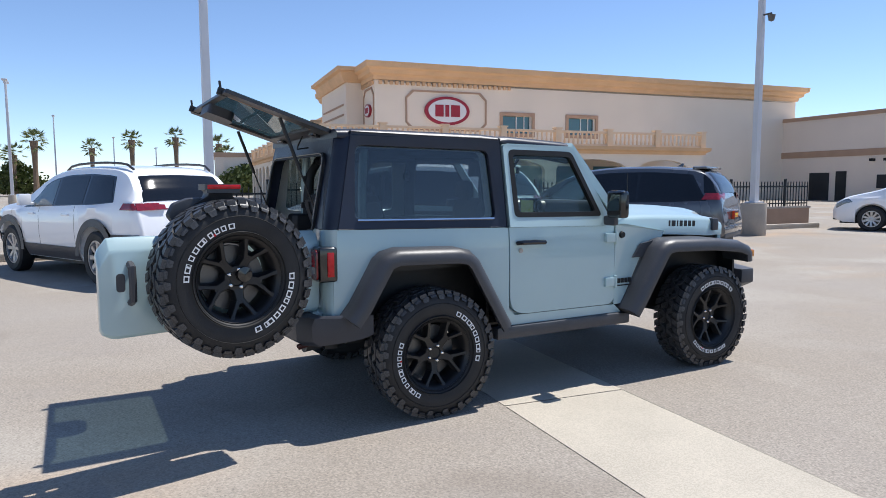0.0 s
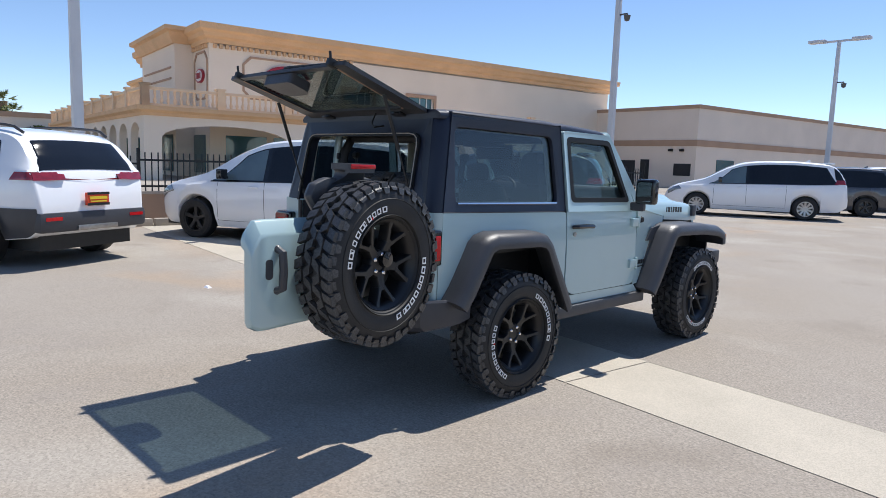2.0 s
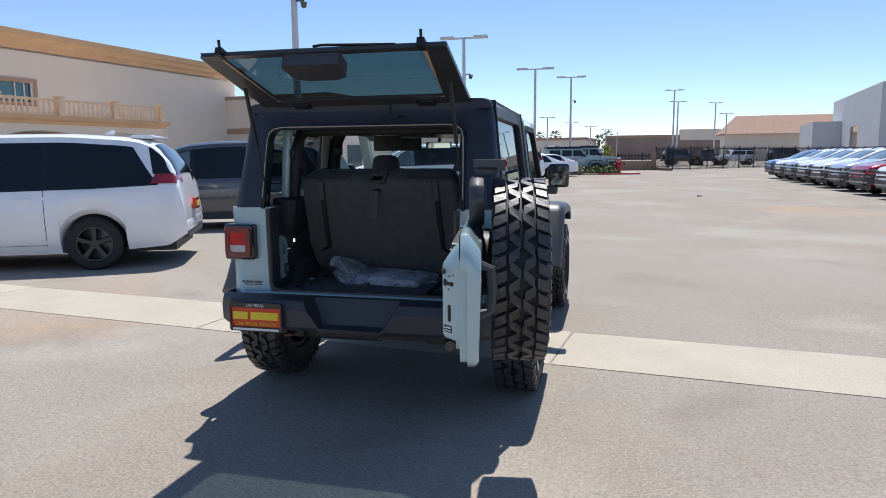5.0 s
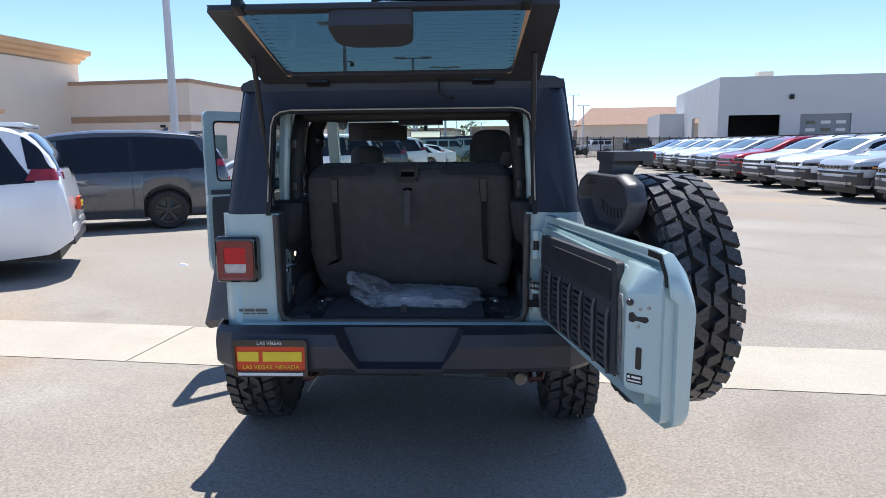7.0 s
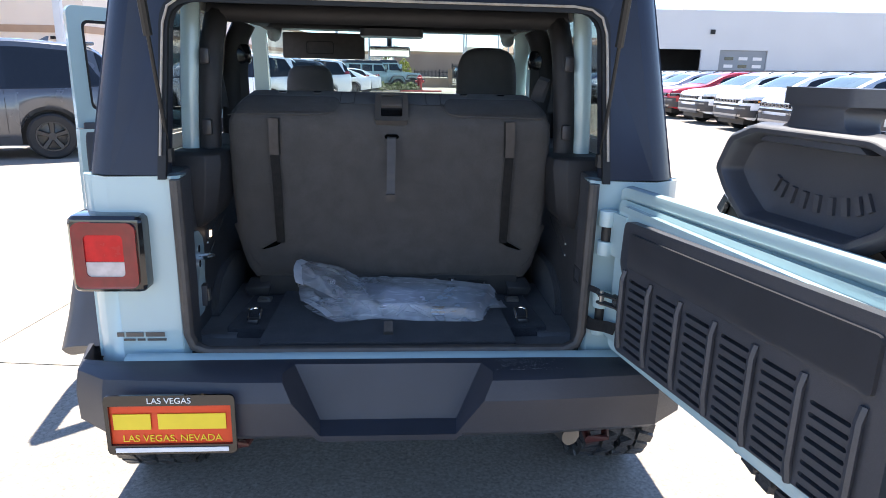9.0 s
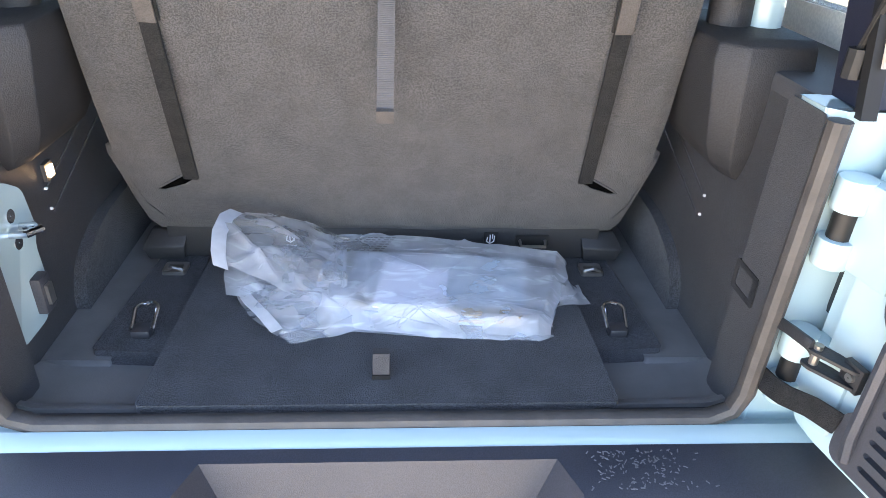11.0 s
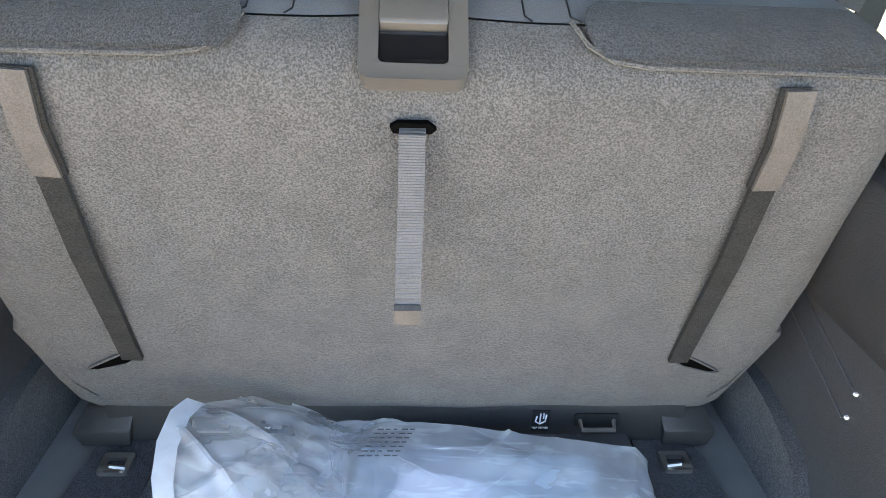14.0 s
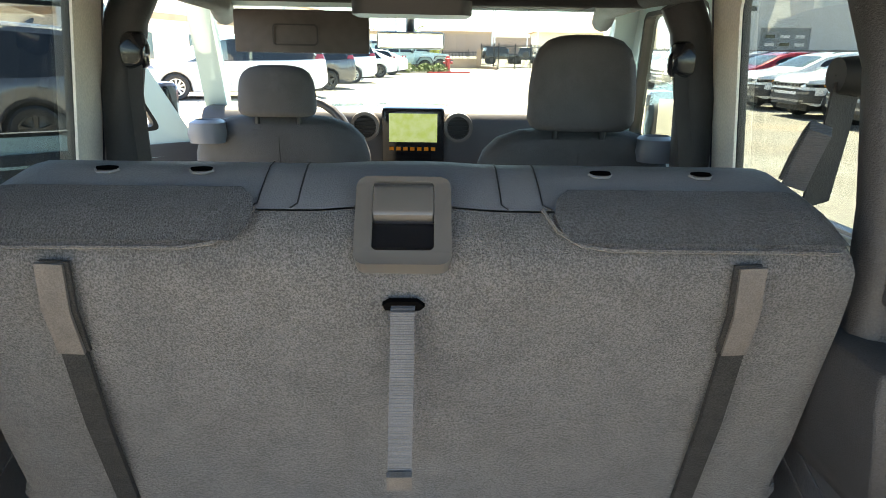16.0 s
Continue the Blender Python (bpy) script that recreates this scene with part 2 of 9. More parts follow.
M["stucco"] = mat("stucco", (0.82, 0.71, 0.58), 0.9, spots=0.06, scale=0.4, fine=0.05, fine_scale=20, bump=0.2, bump_scale=30)
M["stucco_pink"] = mat("stucco_pink", (0.82, 0.70, 0.59), 0.9, spots=0.07, scale=0.4, fine=0.05, fine_scale=20, bump=0.2, bump_scale=30)
M["cornice"] = mat("cornice", (0.70, 0.45, 0.25), 0.85, spots=0.1, scale=0.8, fine=0.06, fine_scale=15)
M["trim_brown"] = mat("trim_brown", (0.46, 0.30, 0.20), 0.85, spots=0.1, scale=0.8)
M["baluster"] = mat("baluster", (0.80, 0.60, 0.40), 0.85, spots=0.08, scale=2)
M["block_wall"] = mat("block_wall", (0.40, 0.27, 0.19), 0.9, spots=0.15, scale=1.2, fine=0.12, fine_scale=40, bump=0.3, bump_scale=60)
M["grey_wall"] = mat("grey_wall", (0.56, 0.57, 0.58), 0.85, spots=0.05, scale=0.3, fine=0.04, fine_scale=10)
M["door_grey"] = mat("door_grey", (0.24, 0.26, 0.28), 0.6, spots=0.05, scale=0.5)
# near-black that stands for the shade inside the houses
M["indoor_shade"] = mat("indoor_shade", (0.03, 0.03, 0.032), 0.8, spots=0.3, scale=0.6)
M["brown_wall"] = mat("brown_wall", (0.34, 0.25, 0.21), 0.9, spots=0.1, scale=0.3)
M["roof_tile"] = mat("roof_tile", (0.40, 0.26, 0.19), 0.9, spots=0.2, scale=3)
M["black_iron"] = mat("black_iron", (0.012, 0.012, 0.013), 0.5, metal=0.3, spots=0.3, scale=8)
M["white_pole"] = mat("white_pole", (0.62, 0.62, 0.64), 0.5, spots=0.08, scale=1.5)
M["red_paint"] = mat("red_paint", (0.45, 0.03, 0.03), 0.45, spots=0.2, scale=9)
M["sign_red"] = mat("sign_red", (0.34, 0.012, 0.03), 0.4, spots=0.08, scale=3)
M["sign_white"] = mat("sign_white", (0.75, 0.72, 0.70), 0.45, spots=0.05, scale=3)
M["win_blue"] = mat("win_blue", (0.05, 0.13, 0.15), 0.06, spots=0.2, scale=0.6, spec=0.9)
M["palm_trunk"] = mat("palm_trunk", (0.24, 0.17, 0.11), 0.95, spots=0.3, scale=4)
M["palm_leaf"] = mat("palm_leaf", (0.19, 0.22, 0.08), 0.7, spots=0.35, scale=1.2)
M["shrub"] = mat("shrub", (0.10, 0.13, 0.03), 0.7, spots=0.4, scale=2)
# brighter copy of the shrub colour, with sunlight put into it
M["shrub_lit"] = mat("shrub_lit", (0.26, 0.27, 0.03), 0.7, spots=0.3, scale=2)
M["tyre"] = mat("tyre", (0.015, 0.015, 0.016), 0.62, spots=0.35, scale=9, fine=0.15, fine_scale=150, bump=0.25, bump_scale=150)
M["tread"] = mat("tread", (0.055, 0.055, 0.057), 0.40, spots=0.4, scale=25, fine=0.3, fine_scale=120, bump=0.4, bump_scale=160)
M["screen_glass"] = mat("screen_glass", (0.12, 0.17, 0.19), 0.05, spots=0.35, scale=1.2, spec=0.9)
M["plastic"] = mat("plastic", (0.052, 0.054, 0.062), 0.44, spots=0.12, scale=6, fine=0.12, fine_scale=500, bump=0.12, bump_scale=700)
M["hard_top"] = mat("hard_top", (0.012, 0.015, 0.030), 0.37, spots=0.15, scale=6, fine=0.12, fine_scale=500, bump=0.12, bump_scale=700)
M["flare"] = mat("flare", (0.050, 0.051, 0.057), 0.40, spots=0.12, scale=6, fine=0.12, fine_scale=500, bump=0.12, bump_scale=700)
M["padding"] = mat("padding", (0.023, 0.023, 0.025), 0.6, spots=0.2, scale=10, fine=0.2, fine_scale=400, bump=0.3, bump_scale=500)
# near-black without gloss: the shade inside slits and wells, put into colour
M["hollow_shade"] = mat("hollow_shade", (0.003, 0.003, 0.003), 0.95, spots=0.3, scale=30, spec=0.0)
M["plastic_smooth"] = mat("plastic_smooth", (0.041, 0.041, 0.045), 0.36, spots=0.15, scale=8)
M["gloss_black"] = mat("gloss_black", (0.008, 0.008, 0.009), 0.12, spots=0.2, scale=5, coat=0.5)
M["rubber"] = mat("rubber", (0.008, 0.008, 0.008), 0.6, spots=0.2, scale=20)
M["rim_black"] = mat("rim_black", (0.014, 0.014, 0.015), 0.34, spots=0.2, scale=12, spec=0.4)
M["rim_silver"] = mat("rim_silver", (0.45, 0.45, 0.46), 0.3, metal=0.9, spots=0.1, scale=15)
M["rim_grey"] = mat("rim_grey", (0.12, 0.12, 0.12), 0.35, metal=0.7, spots=0.1, scale=15)
M["chrome"] = mat("chrome", (0.75, 0.75, 0.76), 0.12, metal=1.0, spots=0.06, scale=20)
M["steel"] = mat("steel", (0.42, 0.40, 0.37), 0.35, metal=0.9, spots=0.2, scale=25)
M["paint_earl"] = mat("paint_earl", (0.395, 0.530, 0.545), 0.32, spots=0.025, scale=3, coat=1.0, spec=0.4)
M["paint_white"] = mat("paint_white", (0.91, 0.915, 0.925), 0.3, spots=0.02, scale=2, coat=1.0)
M["paint_grey"] = mat("paint_grey", (0.095, 0.100, 0.112), 0.25, metal=0.35, spots=0.05, scale=2, coat=1.0)
M["paint_silver"] = mat("paint_silver", (0.52, 0.54, 0.57), 0.3, metal=0.3, spots=0.05, scale=2, coat=1.0)
M["paint_red"] = mat("paint_red", (0.42, 0.012, 0.02), 0.28, metal=0.2, spots=0.05, scale=2, coat=1.0)
M["paint_blue"] = mat("paint_blue", (0.03, 0.06, 0.20), 0.28, metal=0.3, spots=0.05, scale=2, coat=1.0)
M["paint_black"] = mat("paint_black", (0.012, 0.012, 0.014), 0.25, spots=0.1, scale=2, coat=1.0)
M["paint_sage"] = mat("paint_sage", (0.36, 0.45, 0.43), 0.3, spots=0.03, scale=2, coat=1.0)
M["car_glass"] = mat("car_glass", (0.010, 0.012, 0.016), 0.04, spots=0.3, scale=1.5, spec=0.5)
M["lamp_red"] = mat("lamp_red", (0.62, 0.010, 0.014), 0.25, spots=0.25, scale=30, coat=0.25, spec=0.25)
M["lamp_dark"] = mat("lamp_dark", (0.30, 0.012, 0.022), 0.12, spots=0.35, scale=18, coat=1.0)
M["rim_dark"] = mat("rim_dark", (0.055, 0.055, 0.057), 0.32, metal=0.6, spots=0.15, scale=15)
M["lamp_ring"] = mat("lamp_ring", (0.20, 0.005, 0.009), 0.2, spots=0.25, scale=30, coat=0.4)
M["lamp_clear"] = mat("lamp_clear", (0.55, 0.50, 0.50), 0.12, spots=0.2, scale=40, coat=1.0)
M["lamp_head"] = mat("lamp_head", (0.30, 0.32, 0.34), 0.1, metal=0.5, spots=0.3, scale=20, coat=1.0)
M["amber"] = mat("amber", (0.75, 0.25, 0.02), 0.2, spots=0.2, scale=40, coat=1.0)
M["plate_orange"] = mat("plate_orange", (0.72, 0.060, 0.010), 0.4, spots=0.08, scale=30)
M["yellow"] = mat("yellow", (0.85, 0.62, 0.03), 0.45, spots=0.05, scale=20)
M["black_flat"] = mat("black_flat", (0.01, 0.01, 0.01), 0.5, spots=0.1, scale=20)
M["white_flat"] = mat("white_flat", (0.78, 0.78, 0.78), 0.5, spots=0.05, scale=20)

# ---- the lot: ground, gutter strip, kerbs ----
ROT = -8.5        # the lot and the houses stand turned by this against the parked off-roader


def ground():
    bm = BM()
    n, edges = 24, []
    for i in range(-n, n + 1):
        edges.append(math.copysign(2500 * (abs(i) / n) ** 3.2, i))
    vs = [[bm.verts.new((x, y, 0)) for y in edges] for x in edges]
    for i in range(2 * n):
        for j in range(2 * n):
            bm.faces.new((vs[i][j], vs[i + 1][j], vs[i + 1][j + 1], vs[i][j + 1]))
    g = part("ground", bm, M["asphalt"], smooth=0)
    tagged(g, "wide sun-bleached grey asphalt car park with coarse grain", "ground", kind="structure")


ground()

gutter = thing("pavement", pose(0.95, 0.49, 0, 0, 0, -6.6), "pale concrete drain strip of long slabs across the asphalt", "pavement", kind="structure")
slab_bm = BM()
plate(slab_bm, [(0.012, 0.0), (3.038, 0.0), (3.038, 0.90), (0.012, 0.90)], [], "z", -0.05, 0.004)
slab_me = None
for k in range(-14, 9):
    if slab_me is None:
        sl = part("slab", slab_bm, M["concrete"], gutter, bevel=0.004, seg=1)
        slab_me = sl.data
    else:
        sl = new("slab", slab_me)
        sl.parent = gutter
    sl.location = (3.05 * k, 0, 0)

# ---- houses ----
CORNER = Matrix.Translation((-37.6, 16.1, 0)) @ pose(0, 0, 0, 0, 0, -7.8)   # +y along the front, +x out of it


def cornice(bm, path, prof):
    """A moulding of profile (out, z) round a plan path with mitred corners."""
    P = [Vector(p) for p in path]
    rings = []
    for i, p in enumerate(P):
        d0 = (P[i] - P[i - 1]).normalized() if i else (P[1] - P[0]).normalized()
        d1 = (P[i + 1] - P[i]).normalized() if i < len(P) - 1 else d0
        n0, n1 = Vector((d0.y, -d0.x)), Vector((d1.y, -d1.x))
        b = (n0 + n1)
        b = b / max(0.3, b.dot(n0))
        rings.append([(p.x + b.x * o, p.y + b.y * o, z) for o, z in prof])
    loft(bm, rings)


def showroom():
    h = thing("showroom_building", CORNER, "cream stucco two-storey showroom with tan cornice and arched porch", "building", kind="structure")
    # main block: front along +y at x = 0, 37.3 m long, side runs towards -x
    w1, zb, zt = 9.36, 5.02, 6.25
    wins = [rrect(y0, y0 + 2.35, zb, zt, 0.01, 1) for y0 in (w1, w1 + 5.4)]
    bm = BM()
    plate(bm, [(0, 0), (37.2, 0), (37.2, 8.4), (0, 8.4)], wins, "x", -0.35, 0)
    part("wall", bm, M["stucco"], h)
    bm = BM()
    box(bm, -17, -0.36, 0, 0.35, 0, 8.4)
    box(bm, -17, -0.36, 36.85, 37.2, 0, 8.4)
    box(bm, -17.4, -17, 0, 37.2, 0, 8.4)
    part("wall", bm, M["stucco"], h)
    bm = BM()
    box(bm, -17, 0, 0.36, 36.8, 8.2, 8.4)
    part("roof", bm, M["kerb"], h)
    bm = BM()
    prof = [(0.0, 8.32), (0.14, 8.32), (0.18, 8.58), (0.42, 8.70), (0.48, 8.94), (0.72, 9.06), (0.78, 9.42), (0.0, 9.42)]
    cornice(bm, [(-17.4, 0), (0, 0), (0, 37.2), (-17.4, 37.2)], prof)
    part("cornice", bm, M["cornice"], h, "tan moulded cornice", smooth=20)
    bm = BM()
    for k in range(26):
        box(bm, 0.003, 0.16, 0.25 + 0.38 * k, 0.45 + 0.38 * k, 8.04, 8.27)
    for k in range(22):
        box(bm, -0.45 - 0.38 * k, -0.25 - 0.38 * k, -0.16, -0.003, 8.04, 8.27)
    part("dentils", bm, M["cornice"], h, "row of small tan dentil blocks")
    # set-back upper blocks along the side
    for x0, x1, y, top in ((-12.0, -3.2, -1.2, 9.5), (-30, -17.5, 2.2, 8.3)):
        bm = BM()
        box(bm, x0, x1, y, y + 3.0 if y > 0 else -0.004, 0, top - 0.9)
        part("wall", bm, M["stucco"], h)
        bm = BM()
        prof = [(0.0, top - 1.0), (0.15, top - 1.0), (0.4, top - 0.6), (0.46, top - 0.35), (0.72, top - 0.25), (0.74, top), (0.0, top)]
        cornice(bm, [(x0, y + 2.0), (x0, y), (x1, y), (x1, y + 2.0)], prof)
        part("cornice", bm, M["cornice"], h, "tan moulded cornice", smooth=20)
        bm = BM()
        for z in (6.3, 7.0):
            box(bm, x0 + 0.8, x1 - 0.8, y - 0.07, y - 0.003, z, z + 0.12)
        part("moulding", bm, M["trim_brown"], h)
    # framed panels with the oval signs
    def panel(m, w, hh):
        o = [(-w, -hh + 0.5), (-w + 0.5, -hh), (w - 0.5, -hh), (w, -hh + 0.5), (w, hh - 0.5), (w - 0.5, hh), (-w + 0.5, hh), (-w, hh - 0.5)]
        inn = [(x * (1 - 0.12 / w), z * (1 - 0.12 / hh)) for x, z in o]
        bm = BM()
        plate(bm, o, [inn], "z", 0.003, 0.07)
        p = part("panel_frame", move(bm, m), M["trim_brown"], h, "brown notched moulding round a sign")
        k = 0.55 * w / 1.9
        for a, b, z0, z1, mm in ((1.9, 1.12, 0.004, 0.16, M["sign_red"]), (1.62, 0.9, 0.162, 0.175, M["sign_white"])):
            bm = BM()
            lathe(bm, [(z0, 0.001), (z0, 1.0), (z1, 1.0), (z1, 0.001)], "z", 40)
            move(bm, Matrix.Diagonal((a * k, b * k, 1, 1)))
            part("sign_face", move(bm, m), mm, h)
        bm = BM()
        for x0, x1 in ((-1.05, -0.35), (-0.2, 0.12), (0.28, 1.05)):
            box(bm, x0 * k, x1 * k, -0.46 * k, 0.46 * k, 0.177, 0.2)
        part("sign_bars", move(bm, m), M["sign_red"], h, "dark red bars on the sign")
    face_x = Matrix(((0, 0, 1, 0), (1, 0, 0, 0), (0, 1, 0, 0), (0, 0, 0, 1)))   # local x,y,z -> y,z,x
    panel(Matrix.Translation((0, 5.1, 6.42)) @ face_x, 3.0, 1.35)
    face_y = Matrix(((1, 0, 0, 0), (0, 0, -1, 0), (0, 1, 0, 0), (0, 0, 0, 1)))
    panel(Matrix.Translation((-1.6, -0.0, 6.42)) @ face_y, 1.35, 1.5)
    # windows of the upper floor
    for y0 in (w1, w1 + 5.4):
        wd = part("window", plate(BM(), rrect(y0 - 0.22, y0 + 2.57, zb - 0.25, zt + 0.25, 0.01, 1), [rrect(y0, y0 + 2.35, zb, zt, 0.01, 1)], "x", 0.003, 0.09), M["trim_brown"], h)
        bm = BM()
        box(bm, -0.25, -0.22, y0 + 0.02, y0 + 2.33, zb + 0.02, zt - 0.02)
        part("pane", bm, M["win_blue"], wd, "teal window glass")
        bm = BM()
        for k in (0.0, 0.5, 0.78, 1.0):
            box(bm, -0.21, -0.15, y0 + k * 2.25 + 0.02, y0 + k * 2.25 + 0.09, zb, zt)
        part("window_frame", bm, M["sign_white"], wd)
    # porch with arches and balcony
    PX, PY0, PY1 = 4.8, -4.95, 23.15     # front line, near corner, far end
    bm = BM()
    arches = []
    y = PY0 + 0.9
    for k, w in enumerate((7.2, 6.2, 5.7, 4.4)):
        a = [(y, 0.0), (y, 2.3)] + [(y + w / 2 - w / 2 * math.cos(math.pi * i / 10), 2.3 + 0.75 * math.sin(math.pi * i / 10)) for i in range(1, 10)] + [(y + w, 2.3), (y + w, 0.0)]
        arches += a
        y += w + 0.8
    outer = [(PY0, 0)] + arches + [(PY1, 0), (PY1, 3.72), (PY0, 3.72)]
    plate(bm, outer, [], "x", PX - 0.4, PX)
    part("porch_wall", bm, M["stucco"], h)
    bm = BM()
    arches = []
    x = PX - 0.9
    out = []
    for k in range(12):
        w = 2.3
        a = [(x, 0.0), (x, 2.3)] + [(x - w / 2 + w / 2 * math.cos(math.pi * i / 8), 2.3 + 0.8 * math.sin(math.pi * i / 8)) for i in range(1, 8)] + [(x - w, 2.3), (x - w, 0.0)]
        out += a
        x -= w + 0.75
    outer = [(PX - 0.41, 0)] + out + [(x - 0.2, 0), (x - 0.2, 3.72), (PX - 0.41, 3.72)]
    plate(bm, outer, [], "y", PY0, PY0 + 0.4)
    part("porch_wall", bm, M["stucco"], h)
    bm = BM()
    box(bm, 0.01, PX - 0.01, PY0 + 0.41, PY1, 3.42, 3.72)
    box(bm, -32, 0.0, PY0 + 0.41, -1.3, 3.42, 3.72)
    part("balcony_floor", bm, M["stucco_pink"], h)
    bm = BM()
    cornice(bm, [(-32, PY0), (PX, PY0), (PX, PY1), (0.0, PY1)], [(0.0, 3.42), (0.1, 3.42), (0.14, 3.58), (0.38, 3.7), (0.4, 3.92), (0.0, 3.92)])
    part("cornice", bm, M["cornice"], h, "tan balcony edge moulding", smooth=20)
    # balustrade: posts, rails, balusters
    def balustrade(a, b, n):
        A, B = Vector(a), Vector(b)
        L = (B - A).length
        t = math.atan2((B - A).y, (B - A).x)
        mm = Matrix.Translation((A.x, A.y, 3.92)) @ Matrix.Rotation(t, 4, "Z")
        bm = BM()
        box(bm, 0, L, -0.1, 0.1, 0.0, 0.14)
        box(bm, 0, L, -0.13, 0.13, 0.86, 1.0)
        part("rail", move(bm, mm), M["baluster"], h)
        bm = BM()
        for i in range(n + 1):
            box(bm, i * L / n - 0.2, i * L / n + 0.2, -0.2, 0.2, 0.0, 1.08)
            box(bm, i * L / n - 0.26, i * L / n + 0.26, -0.26, 0.26, 1.08, 1.18)
        part("balustrade_post", move(bm, mm), M["baluster"], h)
        bm = BM()
        c = int(L / 0.34)
        for i in range(c):
            lathe(bm, [(0.14, 0.06), (0.3, 0.1), (0.5, 0.045), (0.7, 0.08), (0.86, 0.06)], "z", 6, ((i + 0.5) * L / c, 0, 0))
        ob = part("balusters", move(bm, mm), M["baluster"], h)
        ob["kind"] = "stuff"
    balustrade((PX - 0.1, PY0 + 0.1), (PX - 0.1, PY1 - 0.1), 7)
    balustrade((PX - 0.1, PY0 + 0.1), (-32, PY0 + 0.1), 10)
    # glazed ground floor under the porch
    bm = BM()
    for k in range(6):
        box(bm, 0.02, 0.05, 1.0 + k * 3.2, 3.7 + k * 3.2, 0.3, 2.7)
    part("window", bm, M["win_blue"], h, "dark reflecting shopfront glass")
    bm = BM()
    for k in range(9):
        box(bm, -3.2 - k * 3.0, -0.8 - k * 3.0, -1.32 if k < 4 and k > 0 else -0.06, -1.25 if k < 4 and k > 0 else -0.02, 0.3, 2.7)
    part("window", bm, M["win_blue"], h, "dark reflecting shopfront glass")
    return h


showroom()


def annex():
    h = thing("annex_building", Matrix.Translation((-32.47, 51.65, 0)) @ pose(0, 0, 0, 0, 0, -7.8), "long low cream stucco annex with brown parapet bands", "building", kind="structure")
    bm = BM()
    box(bm, -2.4, 10.4, 0, 63.4, 0, 6.75)
    part("wall", bm, M["stucco_pink"], h)
    for z0, z1, o in ((6.48, 6.78, 0.1), (3.45, 3.95, 0.08)):
        bm = BM()
        cornice(bm, [(-2.4, 0), (10.4, 0), (10.4, 63.4)], [(0.003, z0), (o, z0), (o, z1), (0.003, z1)])
        part("band", bm, M["trim_brown"], h, "brown band round the wall")
    bm = BM()
    for y0, w in ((3, 2.6), (12, 3.0), (19, 3.0)):
        box(bm, 10.403, 10.46, y0, y0 + w, 0.4, 2.4)
    part("window", bm, M["win_blue"], h)
    bm = BM()
    for x0, x1, z0, z1 in ((2.6, 4.4, 0.0, 2.2), (5.0, 5.9, 0.0, 2.3), (8.4, 10.0, 1.0, 2.0)):
        box(bm, x0, x1, -0.06, -0.003, z0, z1)
    part("window", bm, M["indoor_shade"], h)
    bm = BM()
    for x in (7.9, 9.0):
        box(bm, x, x + 0.28, -0.3, -0.003, 3.0, 3.2)
    part("flood_lamp", bm, M["black_iron"], h)


annex()


def workshop():
    h = thing("workshop_building", Matrix.Translation((28.65, 77.5, 0)) @ pose(0, 0, 0, 0, 0, -7.8), "grey flat-roofed service workshop with roller doors", "building", kind="structure")
    doors = [(1.15, 6.75), (8.85, 14.2)]
    holes = [[(a, 0.02), (b, 0.02), (b, 4.4), (a, 4.4)] for a, b in doors]
    bm = BM()
    plate(bm, [(0, 0), (46, 0), (46, 8.72), (0, 8.72)], holes, "y", 0, 0.4)
    part("wall", bm, M["grey_wall"], h)
    bm = BM()
    plate(bm, [(0.41, 0), (32, 0), (32, 8.72), (0.41, 8.72)], [[(12, 0.02), (17, 0.02), (17, 4.6), (12, 4.6)]], "x", 0, 0.35)
    part("wall", bm, M["grey_wall"], h)
    bm = BM()
    box(bm, -3.5, -0.01, 24, 40, 0, 5.6)
    part("wall", bm, M["grey_wall"], h)
    bm = BM()
    box(bm, 0.4, 46, 0.4, 32, 8.2, 8.4)
    part("roof", bm, M["grey_wall"], h)
    # back wall coloured near-black for the shade behind the open door
    bm = BM()
    box(bm, 0.4, 46, 9, 9.2, 0, 8.1)
    part("wall", bm, M["indoor_shade"], h, "workshop back wall, indoor shade put into its near-black colour")
    bm = BM()
    box(bm, 8.87, 14.18, 0.2, 0.28, 0.03, 4.38)
    d = part("roller_door", bm, M["door_grey"], h, "closed grey panel door with small windows")
    for k in range(3):
        for z in (2.75, 3.6):
            bm = BM()
            box(bm, 9.5 + k * 1.6, 10.5 + k * 1.6, 0.16, 0.195, z - 0.3, z + 0.05)
            part("pane", bm, M["sign_white"] if (k + int(z)) % 3 else M["car_glass"], d)
    bm = BM()
    box(bm, 7.55, 8.0, -0.3, -0.003, 6.1, 6.6)
    part("flood_lamp", bm, M["black_iron"], h)
    bm = BM()
    box(bm, 5.2, 6.8, 4, 6, 8.4, 9.6)
    part("roof_unit", bm, M["stucco"], h)


workshop()


